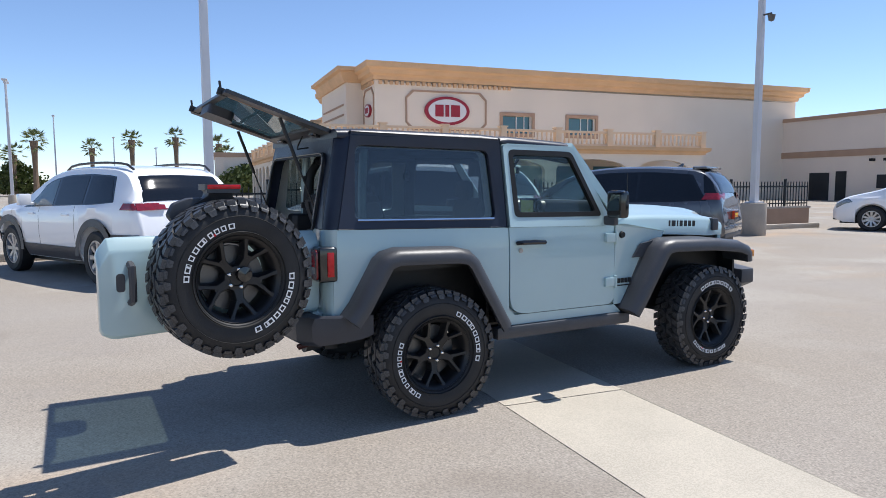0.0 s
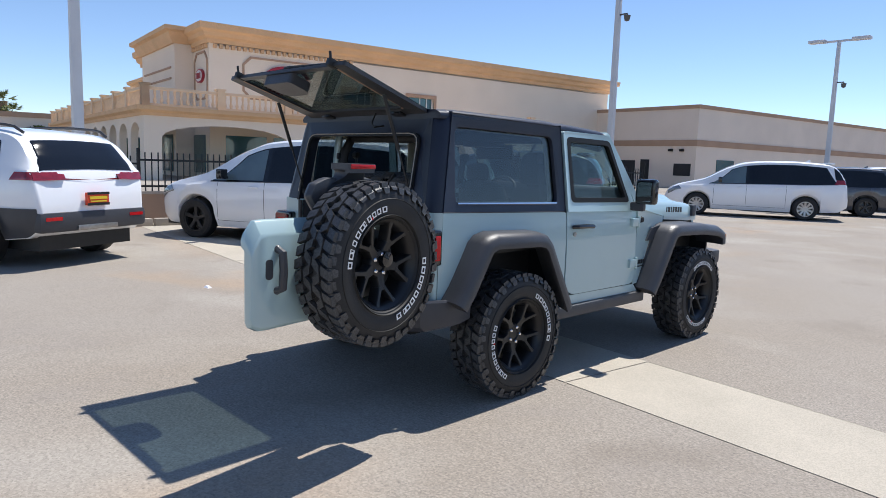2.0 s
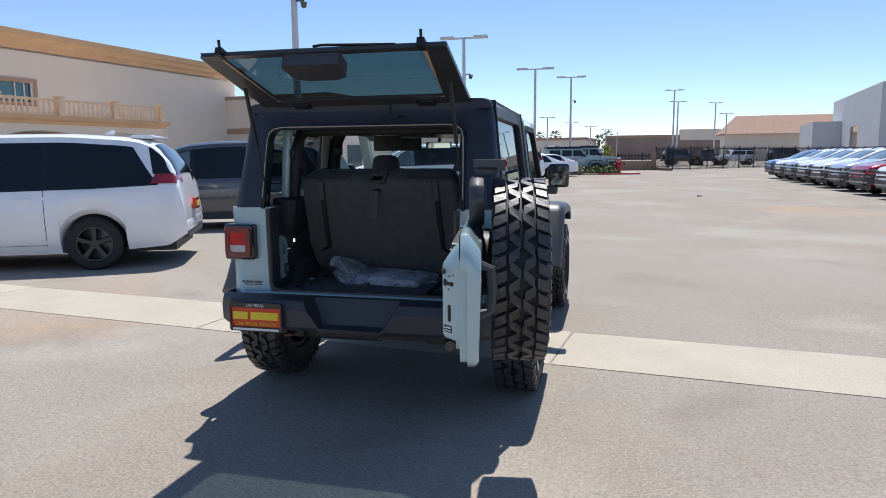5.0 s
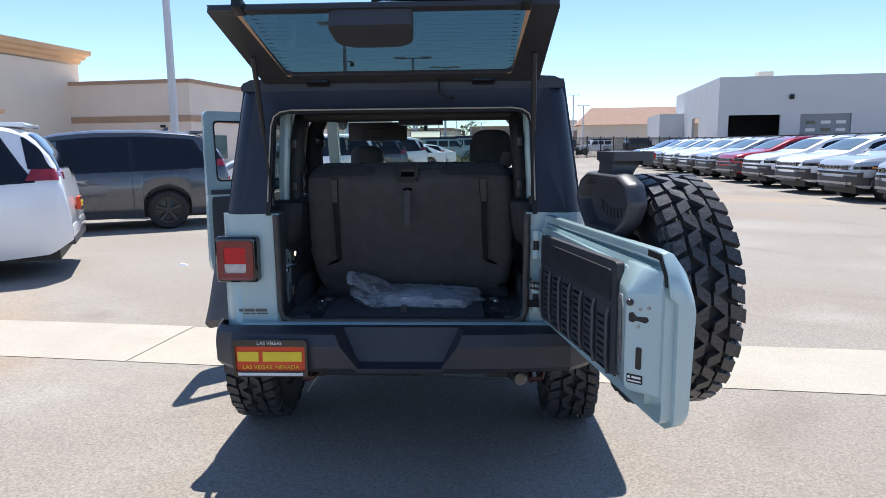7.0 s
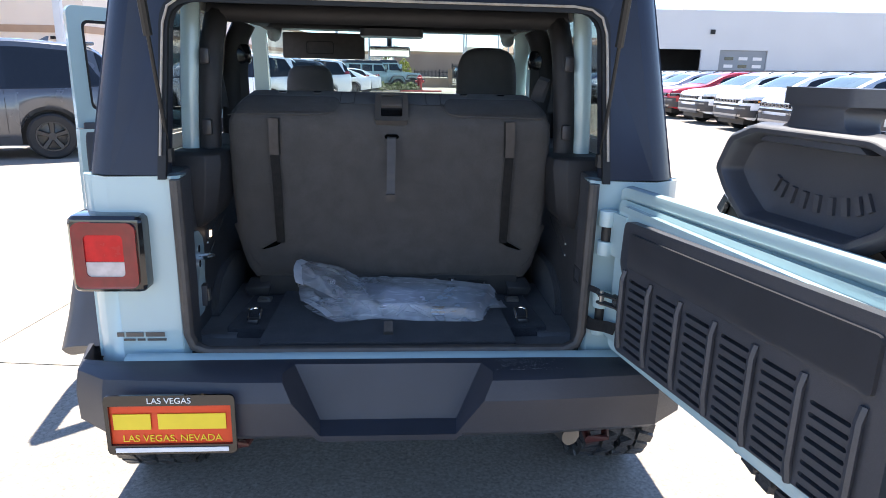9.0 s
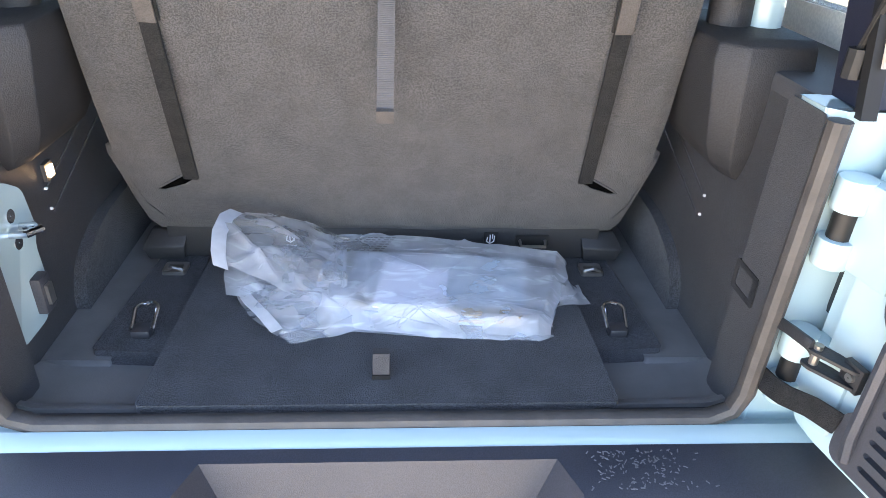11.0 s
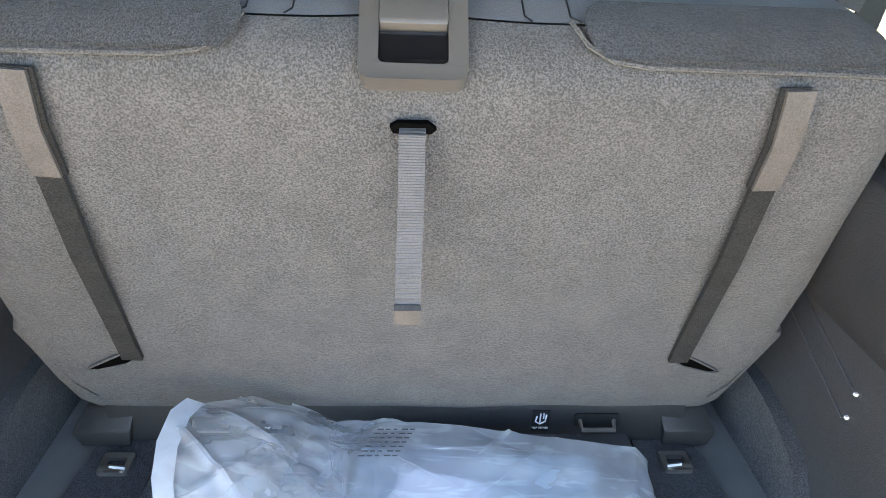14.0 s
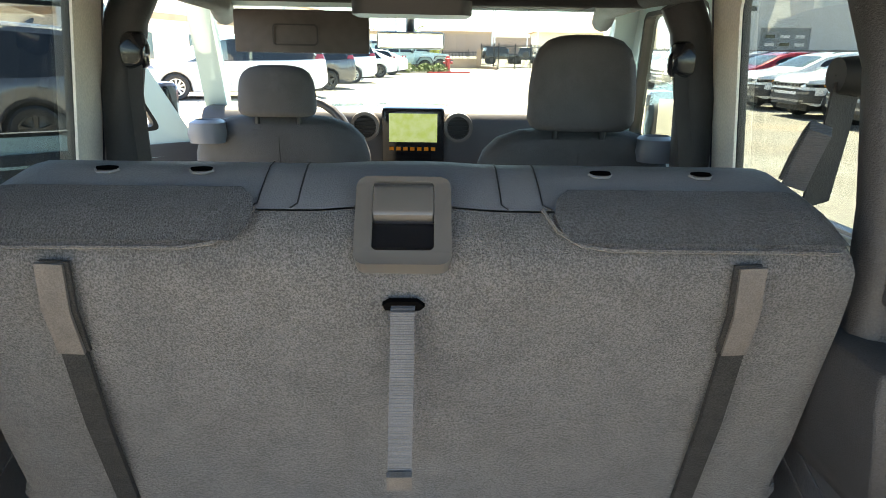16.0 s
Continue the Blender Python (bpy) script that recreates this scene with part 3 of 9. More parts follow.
def far_houses():
    for x, y, w, d, hh, rot, m, lab in ((29.5, 165, 60, 20, 5.6, -1, "brown_wall", "long brown flat-roofed store far across the road"),
                                        (-24.4, 150, 40, 20, 4.9, -5, "stucco_pink", "far pale flat-roofed building"),
                                        (-88, 24, 18, 12, 5.6, 80, "stucco_pink", "small far tan building among palms")):
        h = thing("far_building", Matrix.Translation((x, y, 0)) @ pose(0, 0, 0, 0, 0, rot), lab, "building", kind="structure")
        bm = BM()
        box(bm, -w / 2, w / 2, 0, d, 0, hh)
        part("wall", bm, M[m], h)
        bm = BM()
        box(bm, -w / 2 - 0.15, w / 2 + 0.15, -0.15, d + 0.15, hh - 0.5, hh + 0.1)
        part("parapet", bm, M["trim_brown"], h)
        bm = BM()
        for k in range(int(w / 5)):
            box(bm, -w / 2 + 1 + k * 5, -w / 2 + 1.3 + k * 5, -0.14, -0.003, 0, hh - 0.5)
        part("pilaster", bm, M[m], h)
        if w == 60:
            bm = BM()
            box(bm, -13, -4, -0.3, 4, hh - 1.2, hh + 1.3)
            part("raised_parapet", bm, M["stucco"], h, "raised pale parapet over the entrance")
    h = thing("far_building", Matrix.Translation((36.1, 121, 0)) @ pose(0, 0, 0, 0, 0, -4), "far house with a pale red tiled roof", "building", kind="structure")
    bm = BM()
    box(bm, -16, 12, 0, 12, 0, 4.6)
    part("wall", bm, M["stucco"], h)
    bm = BM()
    loft(bm, [[(-17, -1, 4.6), (-17, 13, 4.6), (-14, 6, 7.9)], [(13, -1, 4.6), (13, 13, 4.6), (10, 6, 7.9)]])
    part("roof", bm, M["roof_tile"], h, "pale red tile roof")


far_houses()


# ---- low wall with iron fence ----
def fence_wall(a, b, wall_h=0.55, fence_h=1.15, label="low tan block wall carrying a black iron fence"):
    A, B = Vector(a), Vector(b)
    L = (B - A).length
    h = thing("fence", Matrix.Translation((A.x, A.y, 0)) @ Matrix.Rotation(math.atan2((B - A).y, (B - A).x), 4, "Z"), label, "fence", kind="structure")
    if wall_h:
        bm = BM()
        box(bm, 0, L, -0.1, 0.1, -0.02, wall_h)
        part("wall", bm, M["block_wall"], h)
        bm = BM()
        box(bm, -0.02, L + 0.02, -0.13, 0.13, wall_h, wall_h + 0.06)
        part("coping", bm, M["kerb"], h)
    z0 = wall_h + 0.06
    bm = BM()
    for z in (z0 + 0.08, z0 + fence_h - 0.18):
        box(bm, 0, L, -0.02, 0.02, z, z + 0.04)
    part("rail", bm, M["black_iron"], h)
    bm = BM()
    n = int(L / 0.13)
    for i in range(n + 1):
        x = i * L / n
        big = i % 18 == 0
        r = 0.03 if big else 0.011
        box(bm, x - r, x + r, -r, r, z0 - 0.02, z0 + fence_h + (0.08 if big else 0))
    pk = part("pickets", bm, M["black_iron"], h, smooth=0)
    pk["kind"] = "stuff"
    return h


fence_wall((-11.05, 0.0), (-10.9, 2.0), 0.6, 0.72)
fence_wall((-10.9, 2.02), (-9.35, 19.4), 0.6, 0.80)
fence_wall((-9.0, 31.0), (-5.0, 46.0))
fence_wall((1.7, 56.2), (4.7, 57.7), 0.75, 0.62, "low brown block wall with an iron rail beside the gate")
fence_wall((4.95, 57.6), (6.05, 54.75), 0.18, 1.7, "short black iron fence on a pale footing")
fence_wall((6.12, 54.75), (15.3, 65.1), 0.0, 1.9, "black iron sliding gate across the drive")
fence_wall((15.5, 65.3), (29.0, 80.5), 0.0, 1.9, "black iron fence beyond the gate")
pier = part("pier", box(BM(), 4.62, 5.0, 57.5, 57.95, -0.02, 1.55), M["block_wall"], bevel=0.02)
tagged(pier, "brown block pier at the end of a low wall", "pier", kind="structure")


def kerb(a, b, label="pale concrete kerb at the edge of the asphalt", m="kerb", h=0.15, w=0.16):
    A, B = Vector(a), Vector(b)
    bm = BM()
    box(bm, 0, (B - A).length, -w / 2, w / 2, -0.02, h)
    k = part("kerb", bm, M[m], bevel=0.02)
    k.matrix_world = Matrix.Translation((A.x, A.y, 0)) @ Matrix.Rotation(math.atan2((B - A).y, (B - A).x), 4, "Z")
    tagged(k, label, "kerb", kind="structure")


kerb((-12.6, -30), (-10.2, 2.0))
kerb((-10.2, 2.05), (-8.7, 19.0))
kerb((0.4, 43.9), (3.2, 45.0), "short red painted kerb end of a planted island", "red_paint", 0.1)
kerb((-6.0, 41.4), (0.35, 43.88), "pale concrete kerb of a planted island", "kerb", 0.1)
isl = BM()
loft(isl, [[(-5.9, 41.6, z), (3.1, 45.1, z), (3.0, 50.5, z), (2.2, 50.8, z), (2.0, 46.0, z), (-5.5, 43.4, z)] for z in (-0.02, 0.06)])
tagged(part("planting_bed", isl, M["kerb"]), "tan gravel bed of a planted island", "planting bed", kind="structure")


# ---- light poles ----
def light_pole(x, y, hgt, base_h=0.95, base_r=0.33, cam_z=None, r=0.085, heads=2, rot=0):
    h = thing("light_pole", pose(x, y, 0, 0, 0, rot), "tall white square light pole on a concrete pier", "light pole", "light poles of the lot")
    if base_h:
        bm = BM()
        lathe(bm, [(-0.02, 0.001), (-0.02, base_r), (base_h, base_r), (base_h, 0.001)], "z", 20)
        part("pier", bm, M["kerb"], h, "round pale concrete pier", bevel=0.015)
    bm = BM()
    loft(bm, [[(-r, -r, base_h), (r, -r, base_h), (r, r, base_h), (-r, r, base_h)], [(-r * .7, -r * .7, hgt), (r * .7, -r * .7, hgt), (r * .7, r * .7, hgt), (-r * .7, r * .7, hgt)]])
    part("shaft", bm, M["white_pole"], h, bevel=0.008)
    if base_h:
        bm = BM()
        box(bm, -0.17, 0.17, -0.17, 0.17, base_h, base_h + 0.04)
        part("base_plate", bm, M["white_pole"], h)
    bm = BM()
    box(bm, -0.75, 0.75, -0.04, 0.04, hgt, hgt + 0.07)
    part("arm", bm, M["white_pole"], h)
    for sgn in (-1, 1)[:heads]:
        bm = BM()
        box(bm, sgn * 0.75 - 0.3, sgn * 0.75 + 0.3, -0.18, 0.18, hgt + 0.01, hgt + 0.12)
        part("lamp_head", bm, M["white_pole"], h, bevel=0.02)
    if cam_z:
        bm = BM()
        tube(bm, [(0.06, 0, cam_z), (0.3, 0, cam_z), (0.3, 0, cam_z - 0.05)], 0.025)
        lathe(bm, [(cam_z - 0.22, 0.001), (cam_z - 0.19, 0.07), (cam_z - 0.05, 0.1), (cam_z - 0.04, 0.001)], "z", 12, (0.3, 0, 0))
        part("camera_dome", bm, M["rim_grey"], h)


light_pole(-7.64, 14.43, 8.6, 0.88, cam_z=5.85)
light_pole(-9.62, 0.54, 8.6)
light_pole(-5.1, 25.7, 6.45, 0.7, cam_z=4.95)
light_pole(-3.06, 35.5, 6.2, 0.7)
light_pole(-1.75, 47.3, 6.95, 0.7, cam_z=5.35)
for x, y, hgt in ((-7.4, 90, 6.3), (-5.5, 112, 6.5), (-2.8, 126, 6.4), (-0.2, 145, 6.45), (2.2, 158, 6.25), (8.1, 80, 8.6), (9.4, 90, 8.0), (17.0, 112.5, 9.25), (18.7, 112.6, 7.55),
                  (-55.4, -5.7, 9.0), (-105.5, -3.5, 11.0), (-118, 4.6, 9.0), (-115, 10.6, 7.3)):
    light_pole(x, y, hgt, 0.7, 0.3, r=0.11)


# ---- palms, shrubs, hydrant ----
def palm(x, y, hgt, seed):
    rnd = random.Random(seed)
    h = thing("palm_tree", pose(x, y, 0), "tall fan palm with a shaggy dark green crown", "palm tree", "palms along the road")
    bm = BM()
    lean = rnd.uniform(-0.3, 0.3)
    tube(bm, [(lean * (k / 6) ** 2, 0, hgt * k / 6 - 0.02) for k in range(7)], [0.42, 0.34, 0.31, 0.3, 0.32, 0.38, 0.5], 9)
    part("trunk", bm, M["palm_trunk"], h)
    bm = BM()
    for k in range(46):
        az, el = rnd.uniform(0, 6.283), rnd.uniform(-1.1, 1.35)
        L = rnd.uniform(1.6, 2.4)
        d = Vector((math.cos(az) * math.cos(el), math.sin(az) * math.cos(el), math.sin(el)))
        base = Vector((lean, 0, hgt))
        tip = base + d * L
        s = d.cross(Vector((0, 0, 1))).normalized()
        for j in range(9):
            a = (j - 4) / 4 * 1.0
            e = base + d * L * 0.5
            w = (d * math.cos(a) + s * math.sin(a)) * rnd.uniform(0.6, 0.85)
            q = e + w - Vector((0, 0, 0.22 * abs(a)))
            t = d.cross(w).normalized() * 0.05 + s * 0.06
            vs = [bm.verts.new(v) for v in (e - t, e + t, q)]
            bm.faces.new(vs)
        vs = [bm.verts.new(v) for v in (base + s * 0.03, base - s * 0.03, base + d * L * 0.5)]
        bm.faces.new(vs)
    part("crown", bm, M["palm_leaf"], h, smooth=0)


for i, (x, y, z) in enumerate(((-95, -4.5, 6.3), (-98, -7, 4.6), (-118, 2.5, 6.6), (-105, 7.4, 7.3), (-104.5, 13.4, 7.8), (-104, 19.5, 7.0), (-107, 21, 5.6), (-95, -9.5, 5.0),
                               (-60, -16, 5.2), (-56, -20, 5.0), (-0.3, 178, 6.0), (31.5, 195, 6.6), (39, 195, 6.6), (-13, 175, 6.0), (-17, 175, 5.8), (-2.5, 180, 5.0))):
    palm(x, y - (1.1 if x < -50 else 0.0), z + (0.7 if x < -50 else 0.0), i)


def shrub(x, y, r, hgt, m, seed, label):
    rnd = random.Random(seed)
    h = thing("shrub", pose(x, y, 0), label, "shrub", "shrubs of the island")
    bm = BM()
    for k in range(9):
        az = rnd.uniform(0, 6.283)
        tube(bm, [(0, 0, -0.02), (0.3 * r * math.cos(az), 0.3 * r * math.sin(az), hgt * 0.5)], [0.03, 0.012], 5)
    part("stems", bm, M["palm_trunk"], h)
    bm = BM()
    big = max(1.0, r / 1.6)
    for k in range(500 if r < 2 else 2600):
        az, u, v = rnd.uniform(0, 6.283), rnd.random() ** 0.5, rnd.uniform(0.1, 1)
        rr = r * u * math.sin(math.pi * min(1, v * 0.75 + 0.2)) * rnd.uniform(0.7, 1.1)
        c = Vector((rr * math.cos(az), rr * math.sin(az), v * hgt * rnd.uniform(0.7, 1.05)))
        a = Vector((rnd.uniform(-1, 1), rnd.uniform(-1, 1), rnd.uniform(-1, 1))).normalized() * 0.11 * big
        b = a.orthogonal().normalized() * 0.06 * big
        bm.faces.new([bm.verts.new(p) for p in (c - a, c + b, c + a, c - b)])
    part("leaves", bm, M[m], h, smooth=0)


for i, (x, y, r, z, m) in enumerate(((-2.9, 43.0, 0.9, 0.8, "shrub"), (-1.2, 43.8, 1.0, 0.75, "shrub"), (0.75, 54.0, 1.0, 2.3, "shrub_lit"), (0.2, 44.5, 0.8, 0.6, "shrub"), (1.1, 45.0, 0.7, 0.6, "shrub"),
                                     (-4.2, 42.6, 0.8, 0.7, "shrub"), (-88, 19, 5, 4.0, "shrub"), (-100, -8, 4, 4.5, "shrub"), (-70, -12, 3, 4, "shrub"))):
    shrub(x, y, r, z, m, 40 + i, "loose desert shrub on the island, sunlit yellow-green put into its leaf colour" if m == "shrub_lit" else "low dusty green desert shrub")


def hydrant(x, y):
    h = thing("fire_hydrant", pose(x, y, 0.05) @ Matrix.Scale(1.28, 4), "red fire hydrant beside a planted island", "hydrant")
    bm = BM()
    lathe(bm, [(-0.01, 0.001), (-0.01, 0.2), (0.05, 0.2), (0.06, 0.12), (0.6, 0.12), (0.62, 0.17), (0.67, 0.17), (0.69, 0.13), (0.8, 0.08), (0.84, 0.001)], "z", 16)
    part("barrel", bm, M["red_paint"], h)
    for a, b in (((0.1, 0, 0.48), (0.24, 0, 0.48)), ((-0.24, 0, 0.48), (-0.1, 0, 0.48)), ((0, -0.24, 0.42), (0, -0.1, 0.42))):
        bm = BM()
        tube(bm, [a, b], 0.065, 10)
        part("outlet", bm, M["red_paint"], h)


hydrant(1.75, 45.4)


# ---- parked cars: a body skinned over cross-sections, y forward, rear axle at 0 ----
def interp(tab, y):
    xs, ys = tab
    return float(np.interp(y, xs, ys))


def eased(tab, y):
    """A table read through a short running mean, so that its corners are rounded."""
    xs = tab[0]
    w = max(0.0, min(0.16, y - xs[0] - 0.08, xs[-1] - y - 0.08))
    return sum(interp(tab, y + w * k) for k in (-1, -0.6, -0.2, 0.2, 0.6, 1)) / 6


class Shape:
    """A car's outline: tables over y for roof line, belt, floor, half widths."""

    def __init__(s, top, belt, half, roof_in, base, arch):
        s.top, s.belt, s.half, s.roof_in, s.base, s.arch = top, belt, half, roof_in, base, arch

    def floor(s, y):
        z = interp(s.base, y)
        for yc, zc, r in s.arch:
            d = abs(y - yc)
            if d < r:
                z = max(z, zc + math.sqrt(r * r - d * d))
        return z

    def section(s, y):
        """Right half of a cross-section, floor to roof middle."""
        top, w = eased(s.top, y), eased(s.half, y)
        belt = min(interp(s.belt, y), top - 0.03)
        lo = min(s.floor(y), belt - 0.04)
        full = max(0.0, min(1.0, (top - belt) / 0.6))
        wr = w * (0.93 - full * (0.93 - interp(s.roof_in, y)))
        mid = lo + (belt - lo) * 0.55
        crown = 0.03 + 0.03 * full
        out = [(0.0, lo), (w * 0.9, lo), (w * 0.975, lo + (mid - lo) * 0.35), (w, mid), (w * 0.995, belt - (belt - mid) * 0.25), (w * 0.965, belt)]
        for k in (0.2, 0.4, 0.6, 0.8, 1.0):
            out.append((w * 0.965 + (wr - w * 0.965) * k, belt + (top - crown - belt) * k))
        out += [(wr * 0.9, top - crown * 0.4), (wr * 0.6, top - 0.008), (0.0, top)]
        return out

    def side(s, y, z):
        """Half width of the skin at a height."""
        sec = s.section(y)[1:]
        for (xa, za), (xb, zb) in zip(sec, sec[1:]):
            if za <= z <= zb and zb > za:
                return xa + (xb - xa) * (z - za) / (zb - za)
        return sec[-2][0] if z > sec[-1][1] else sec[0][0]


def side_patch(bm, sh, lower, upper, y0, y1, sgn, off=0.006, slope=(0, 0), n=16, m=4):
    """A pane on the car's side between two lines; its ends lean by slope."""
    rows = []
    for i in range(n + 1):
        row = []
        for j in range(m + 1):
            v = j / m
            a, b = y0 + slope[0] * v, y1 + slope[1] * v
            y = a + (b - a) * i / n
            zl, zu = lower(y), upper(y)
            z = zl + (zu - zl) * v
            row.append(bm.verts.new((sgn * (sh.side(y, z) + off), y, z)))
        rows.append(row)
    for i in range(n):
        for j in range(m):
            bm.faces.new((rows[i][j], rows[i + 1][j], rows[i + 1][j + 1], rows[i][j + 1]))


def top_patch(bm, sh, y0, y1, frac, off=0.006, n=10, low=0):
    """Windscreen or rear window: a band over the top skin between two stations."""
    rows = []
    for i in range(n + 1):
        y = y0 + (y1 - y0) * i / n
        sec = sh.section(y)
        pts = [sec[9 - low], sec[10], sec[11], sec[12]]
        row = [(x * frac, z) for x, z in pts] + [(0, sec[13][1])] + [(-x * frac, z) for x, z in pts[::-1]]
        rows.append([bm.verts.new((x, y + (off * 0.7 if y > 0.8 else -off * 0.7), z + off)) for x, z in row])
    for a, b in zip(rows, rows[1:]):
        for j in range(len(a) - 1):
            bm.faces.new((a[j], a[j + 1], b[j + 1], b[j]))


def car_wheel(parent, x, y, z, r, rim_mat, spokes, label=""):
    sgn = 1 if x > 0 else -1
    w = part("wheel", lathe(BM(), [(-0.09, r * 0.62), (-0.09, 0.05), (-0.06, 0.001)], "x", 24), M["rim_grey"], parent, label)
    w.location = (x, y, z)
    bm = BM()
    lathe(bm, [(-0.11, r * 0.66), (-0.115, r * 0.9), (-0.09, r), (0.09, r), (0.115, r * 0.9), (0.11, r * 0.68), (0.085, r * 0.64), (-0.085, r * 0.64)], "x", 32, closed=True)
    part("tyre", bm, M["tyre"], w)
    bm = BM()
    lathe(bm, [(0.08, r * 0.66), (0.1, r * 0.66), (0.1, r * 0.60), (0.05, r * 0.58)], "x", 32)
    lathe(bm, [(0.03, 0.07), (0.075, 0.06), (0.08, 0.001)], "x", 14)
    for k in range(spokes):
        a = 2 * math.pi * k / spokes
        mm = Matrix.Rotation(a, 4, "X")
        loft(bm, [[mm @ Vector(p) for p in ((0.045, -0.03, 0.04), (0.075, -0.022, 0.04), (0.075, 0.022, 0.04), (0.045, 0.03, 0.04))],
                  [mm @ Vector(p) for p in ((0.05, -0.045, r * 0.62), (0.09, -0.03, r * 0.62), (0.09, 0.03, r * 0.62), (0.05, 0.045, r * 0.62))]])
    part("rim", bm, M[rim_mat], w)
    if sgn < 0:
        w.rotation_euler = (0, 0, math.pi)
    return w


def nose_band(sh, yf, z0, z1, x_in, back, off, sgn=0, y_in=0.0):
    """A strip wrapped round the nose between two heights: from x_in of the front's half width, or y_in behind it, to back."""
    wf = interp(sh.half, yf)
    plan = [(f * wf, yf) for f in (0.0, 0.25, 0.5, 0.75, 0.97) if f >= x_in] if x_in < 1 else []
    ys = np.linspace(max(0.012, y_in), max(back, 0.012), 10)
    plan += [(None, yf - y) for y in ys]
    bm = BM()
    for sg in ((sgn,) if sgn else (1, -1)):
        rows = []
        for x, y in plan:
            row = []
            for k in range(3):
                z = z0 + (z1 - z0) * k / 2
                if x is None:
                    w, dy = sh.side(y, z) + off, 0.0
                    if yf - y < 0.05:
                        w, dy = min(w, interp(sh.half, y) + off * 0.7), off * 0.6
                    row.append(bm.verts.new((sg * w, y + dy, z)))
                else:
                    row.append(bm.verts.new((sg * x, y + off, z)))
            rows.append(row)
        for a, b in zip(rows, rows[1:]):
            for k in range(2):
                bm.faces.new((a[k], b[k], b[k + 1], a[k + 1]))
    return bm


def build_car(kind, m, paint, label, rim="rim_grey", group="parked cars"):
    """kind: van, suv, compact or saloon."""
    if kind == "van":
        L = (-1.1, 4.07)
        sh = Shape(((-1.12, -1.08, -1.0, -0.86, -0.72, -0.45, 0.3, 1.2, 1.8, 2.3, 2.75, 2.95, 3.3, 3.75, 3.98, 4.08),
                    (0.70, 1.02, 1.30, 1.56, 1.68, 1.73, 1.78, 1.77, 1.71, 1.52, 1.24, 1.15, 1.07, 0.96, 0.82, 0.60)),
                   ((-1.1, 0, 2.8, 4.1), (1.10, 1.05, 0.99, 0.85)),
                   ((-1.12, -1.0, -0.7, 0, 3.0, 3.5, 3.85, 4.0, 4.08), (0.78, 0.90, 0.965, 0.99, 0.99, 0.95, 0.84, 0.70, 0.55)),
                   ((-1.1, 0, 2, 3), (0.70, 0.74, 0.74, 0.80)),
                   ((-1.12, -0.9, 0, 3.2, 3.8, 4.08), (0.42, 0.28, 0.22, 0.22, 0.24, 0.34)),
                   ((0, 0.33, 0.40), (3.09, 0.33, 0.40)))
        fw, r, spokes = 3.09, 0.345, 10 if rim == "rim_silver" else 5
        wins = ((-0.78, 0.52, (0.34, 0.0)), (0.58, 1.62, (0, 0)), (1.70, 2.72, (0, -0.62)))
        ws, rw = (2.08, 2.86), (-1.02, -0.74)
    elif kind == "saloon":
        L = (-1.05, 3.75)
        sh = Shape(((-1.06, -1.0, -0.7, -0.3, 0.3, 0.9, 1.5, 2.0, 2.35, 2.9, 3.5, 3.75), (0.60, 0.98, 1.03, 1.20, 1.42, 1.47, 1.42, 1.20, 1.02, 0.95, 0.82, 0.6)),
                   ((-1.1, 2.5, 4), (0.98, 0.92, 0.7)),
                   ((-1.06, -0.9, 0, 2.7, 3.4, 3.75), (0.72, 0.86, 0.93, 0.93, 0.85, 0.6)),
                   ((-1.1, 3), (0.70, 0.72)), ((-1.06, 0, 2.8, 3.75), (0.35, 0.2, 0.2, 0.3)), ((0, 0.32, 0.39), (2.85, 0.32, 0.39)))
        fw, r, spokes = 2.85, 0.34, 5
        wins = ((-0.1, 0.85, (0.35, 0)), (0.92, 2.0, (0, -0.5)))
        ws, rw = (1.6, 2.25), (-0.55, 0.2)
    else:
        f = 2.71 if kind == "suv" else 2.64
        sh = Shape(((-0.96, -0.93, -0.86, -0.72, -0.55, -0.3, 0.3, 1.0, 1.5, 1.9, 2.3, 2.6, 3.15, 3.45, 3.55), (0.70, 1.00, 1.14, 1.40, 1.54, 1.60, 1.63, 1.62, 1.55, 1.37, 1.16, 1.11, 1.05, 0.985, 0.74)),
                   ((-1.0, 0, 2.3, 3.6), (1.14, 1.07, 1.0, 0.93)),
                   ((-0.96, -0.85, -0.5, 0, 2.7, 3.15, 3.38, 3.50, 3.55), (0.76, 0.86, 0.92, 0.94, 0.94, 0.91, 0.84, 0.74, 0.66)),
                   ((-1.0, 0, 2), (0.68, 0.74, 0.76)),
                   ((-0.96, -0.8, 0, 2.8, 3.3, 3.55), (0.50, 0.36, 0.28, 0.28, 0.34, 0.46)), ((0, 0.37, 0.44), (f, 0.37, 0.44)))
        fw, r, spokes = f, 0.365, 8
        wins = ((-0.42, 0.30, (0.15, 0.0)), (0.36, 1.18, (0, 0)), (1.25, 2.18, (0, -0.55)))
        ws, rw = (1.62, 2.24), (-0.86, -0.6)
    root = thing("minivan" if kind == "van" else "car", m, label, "minivan" if kind == "van" else "car", group)
    ys = sorted(set([round(v, 3) for v in np.arange(sh.half[0][0], sh.half[0][-1], 0.06)] + [sh.half[0][-1]] +
                    [round(yc + rr * c, 3) for yc, zc, rr in sh.arch for c in (-1.0, -0.97, -0.9, 0.9, 0.97, 1.0)]))
    bm = BM()
    rings = []
    for y in ys:
        s = sh.section(y)
        rings.append([(x, y, z) for x, z in s] + [(-x, y, z) for x, z in s[-2:0:-1]])
    loft(bm, rings)
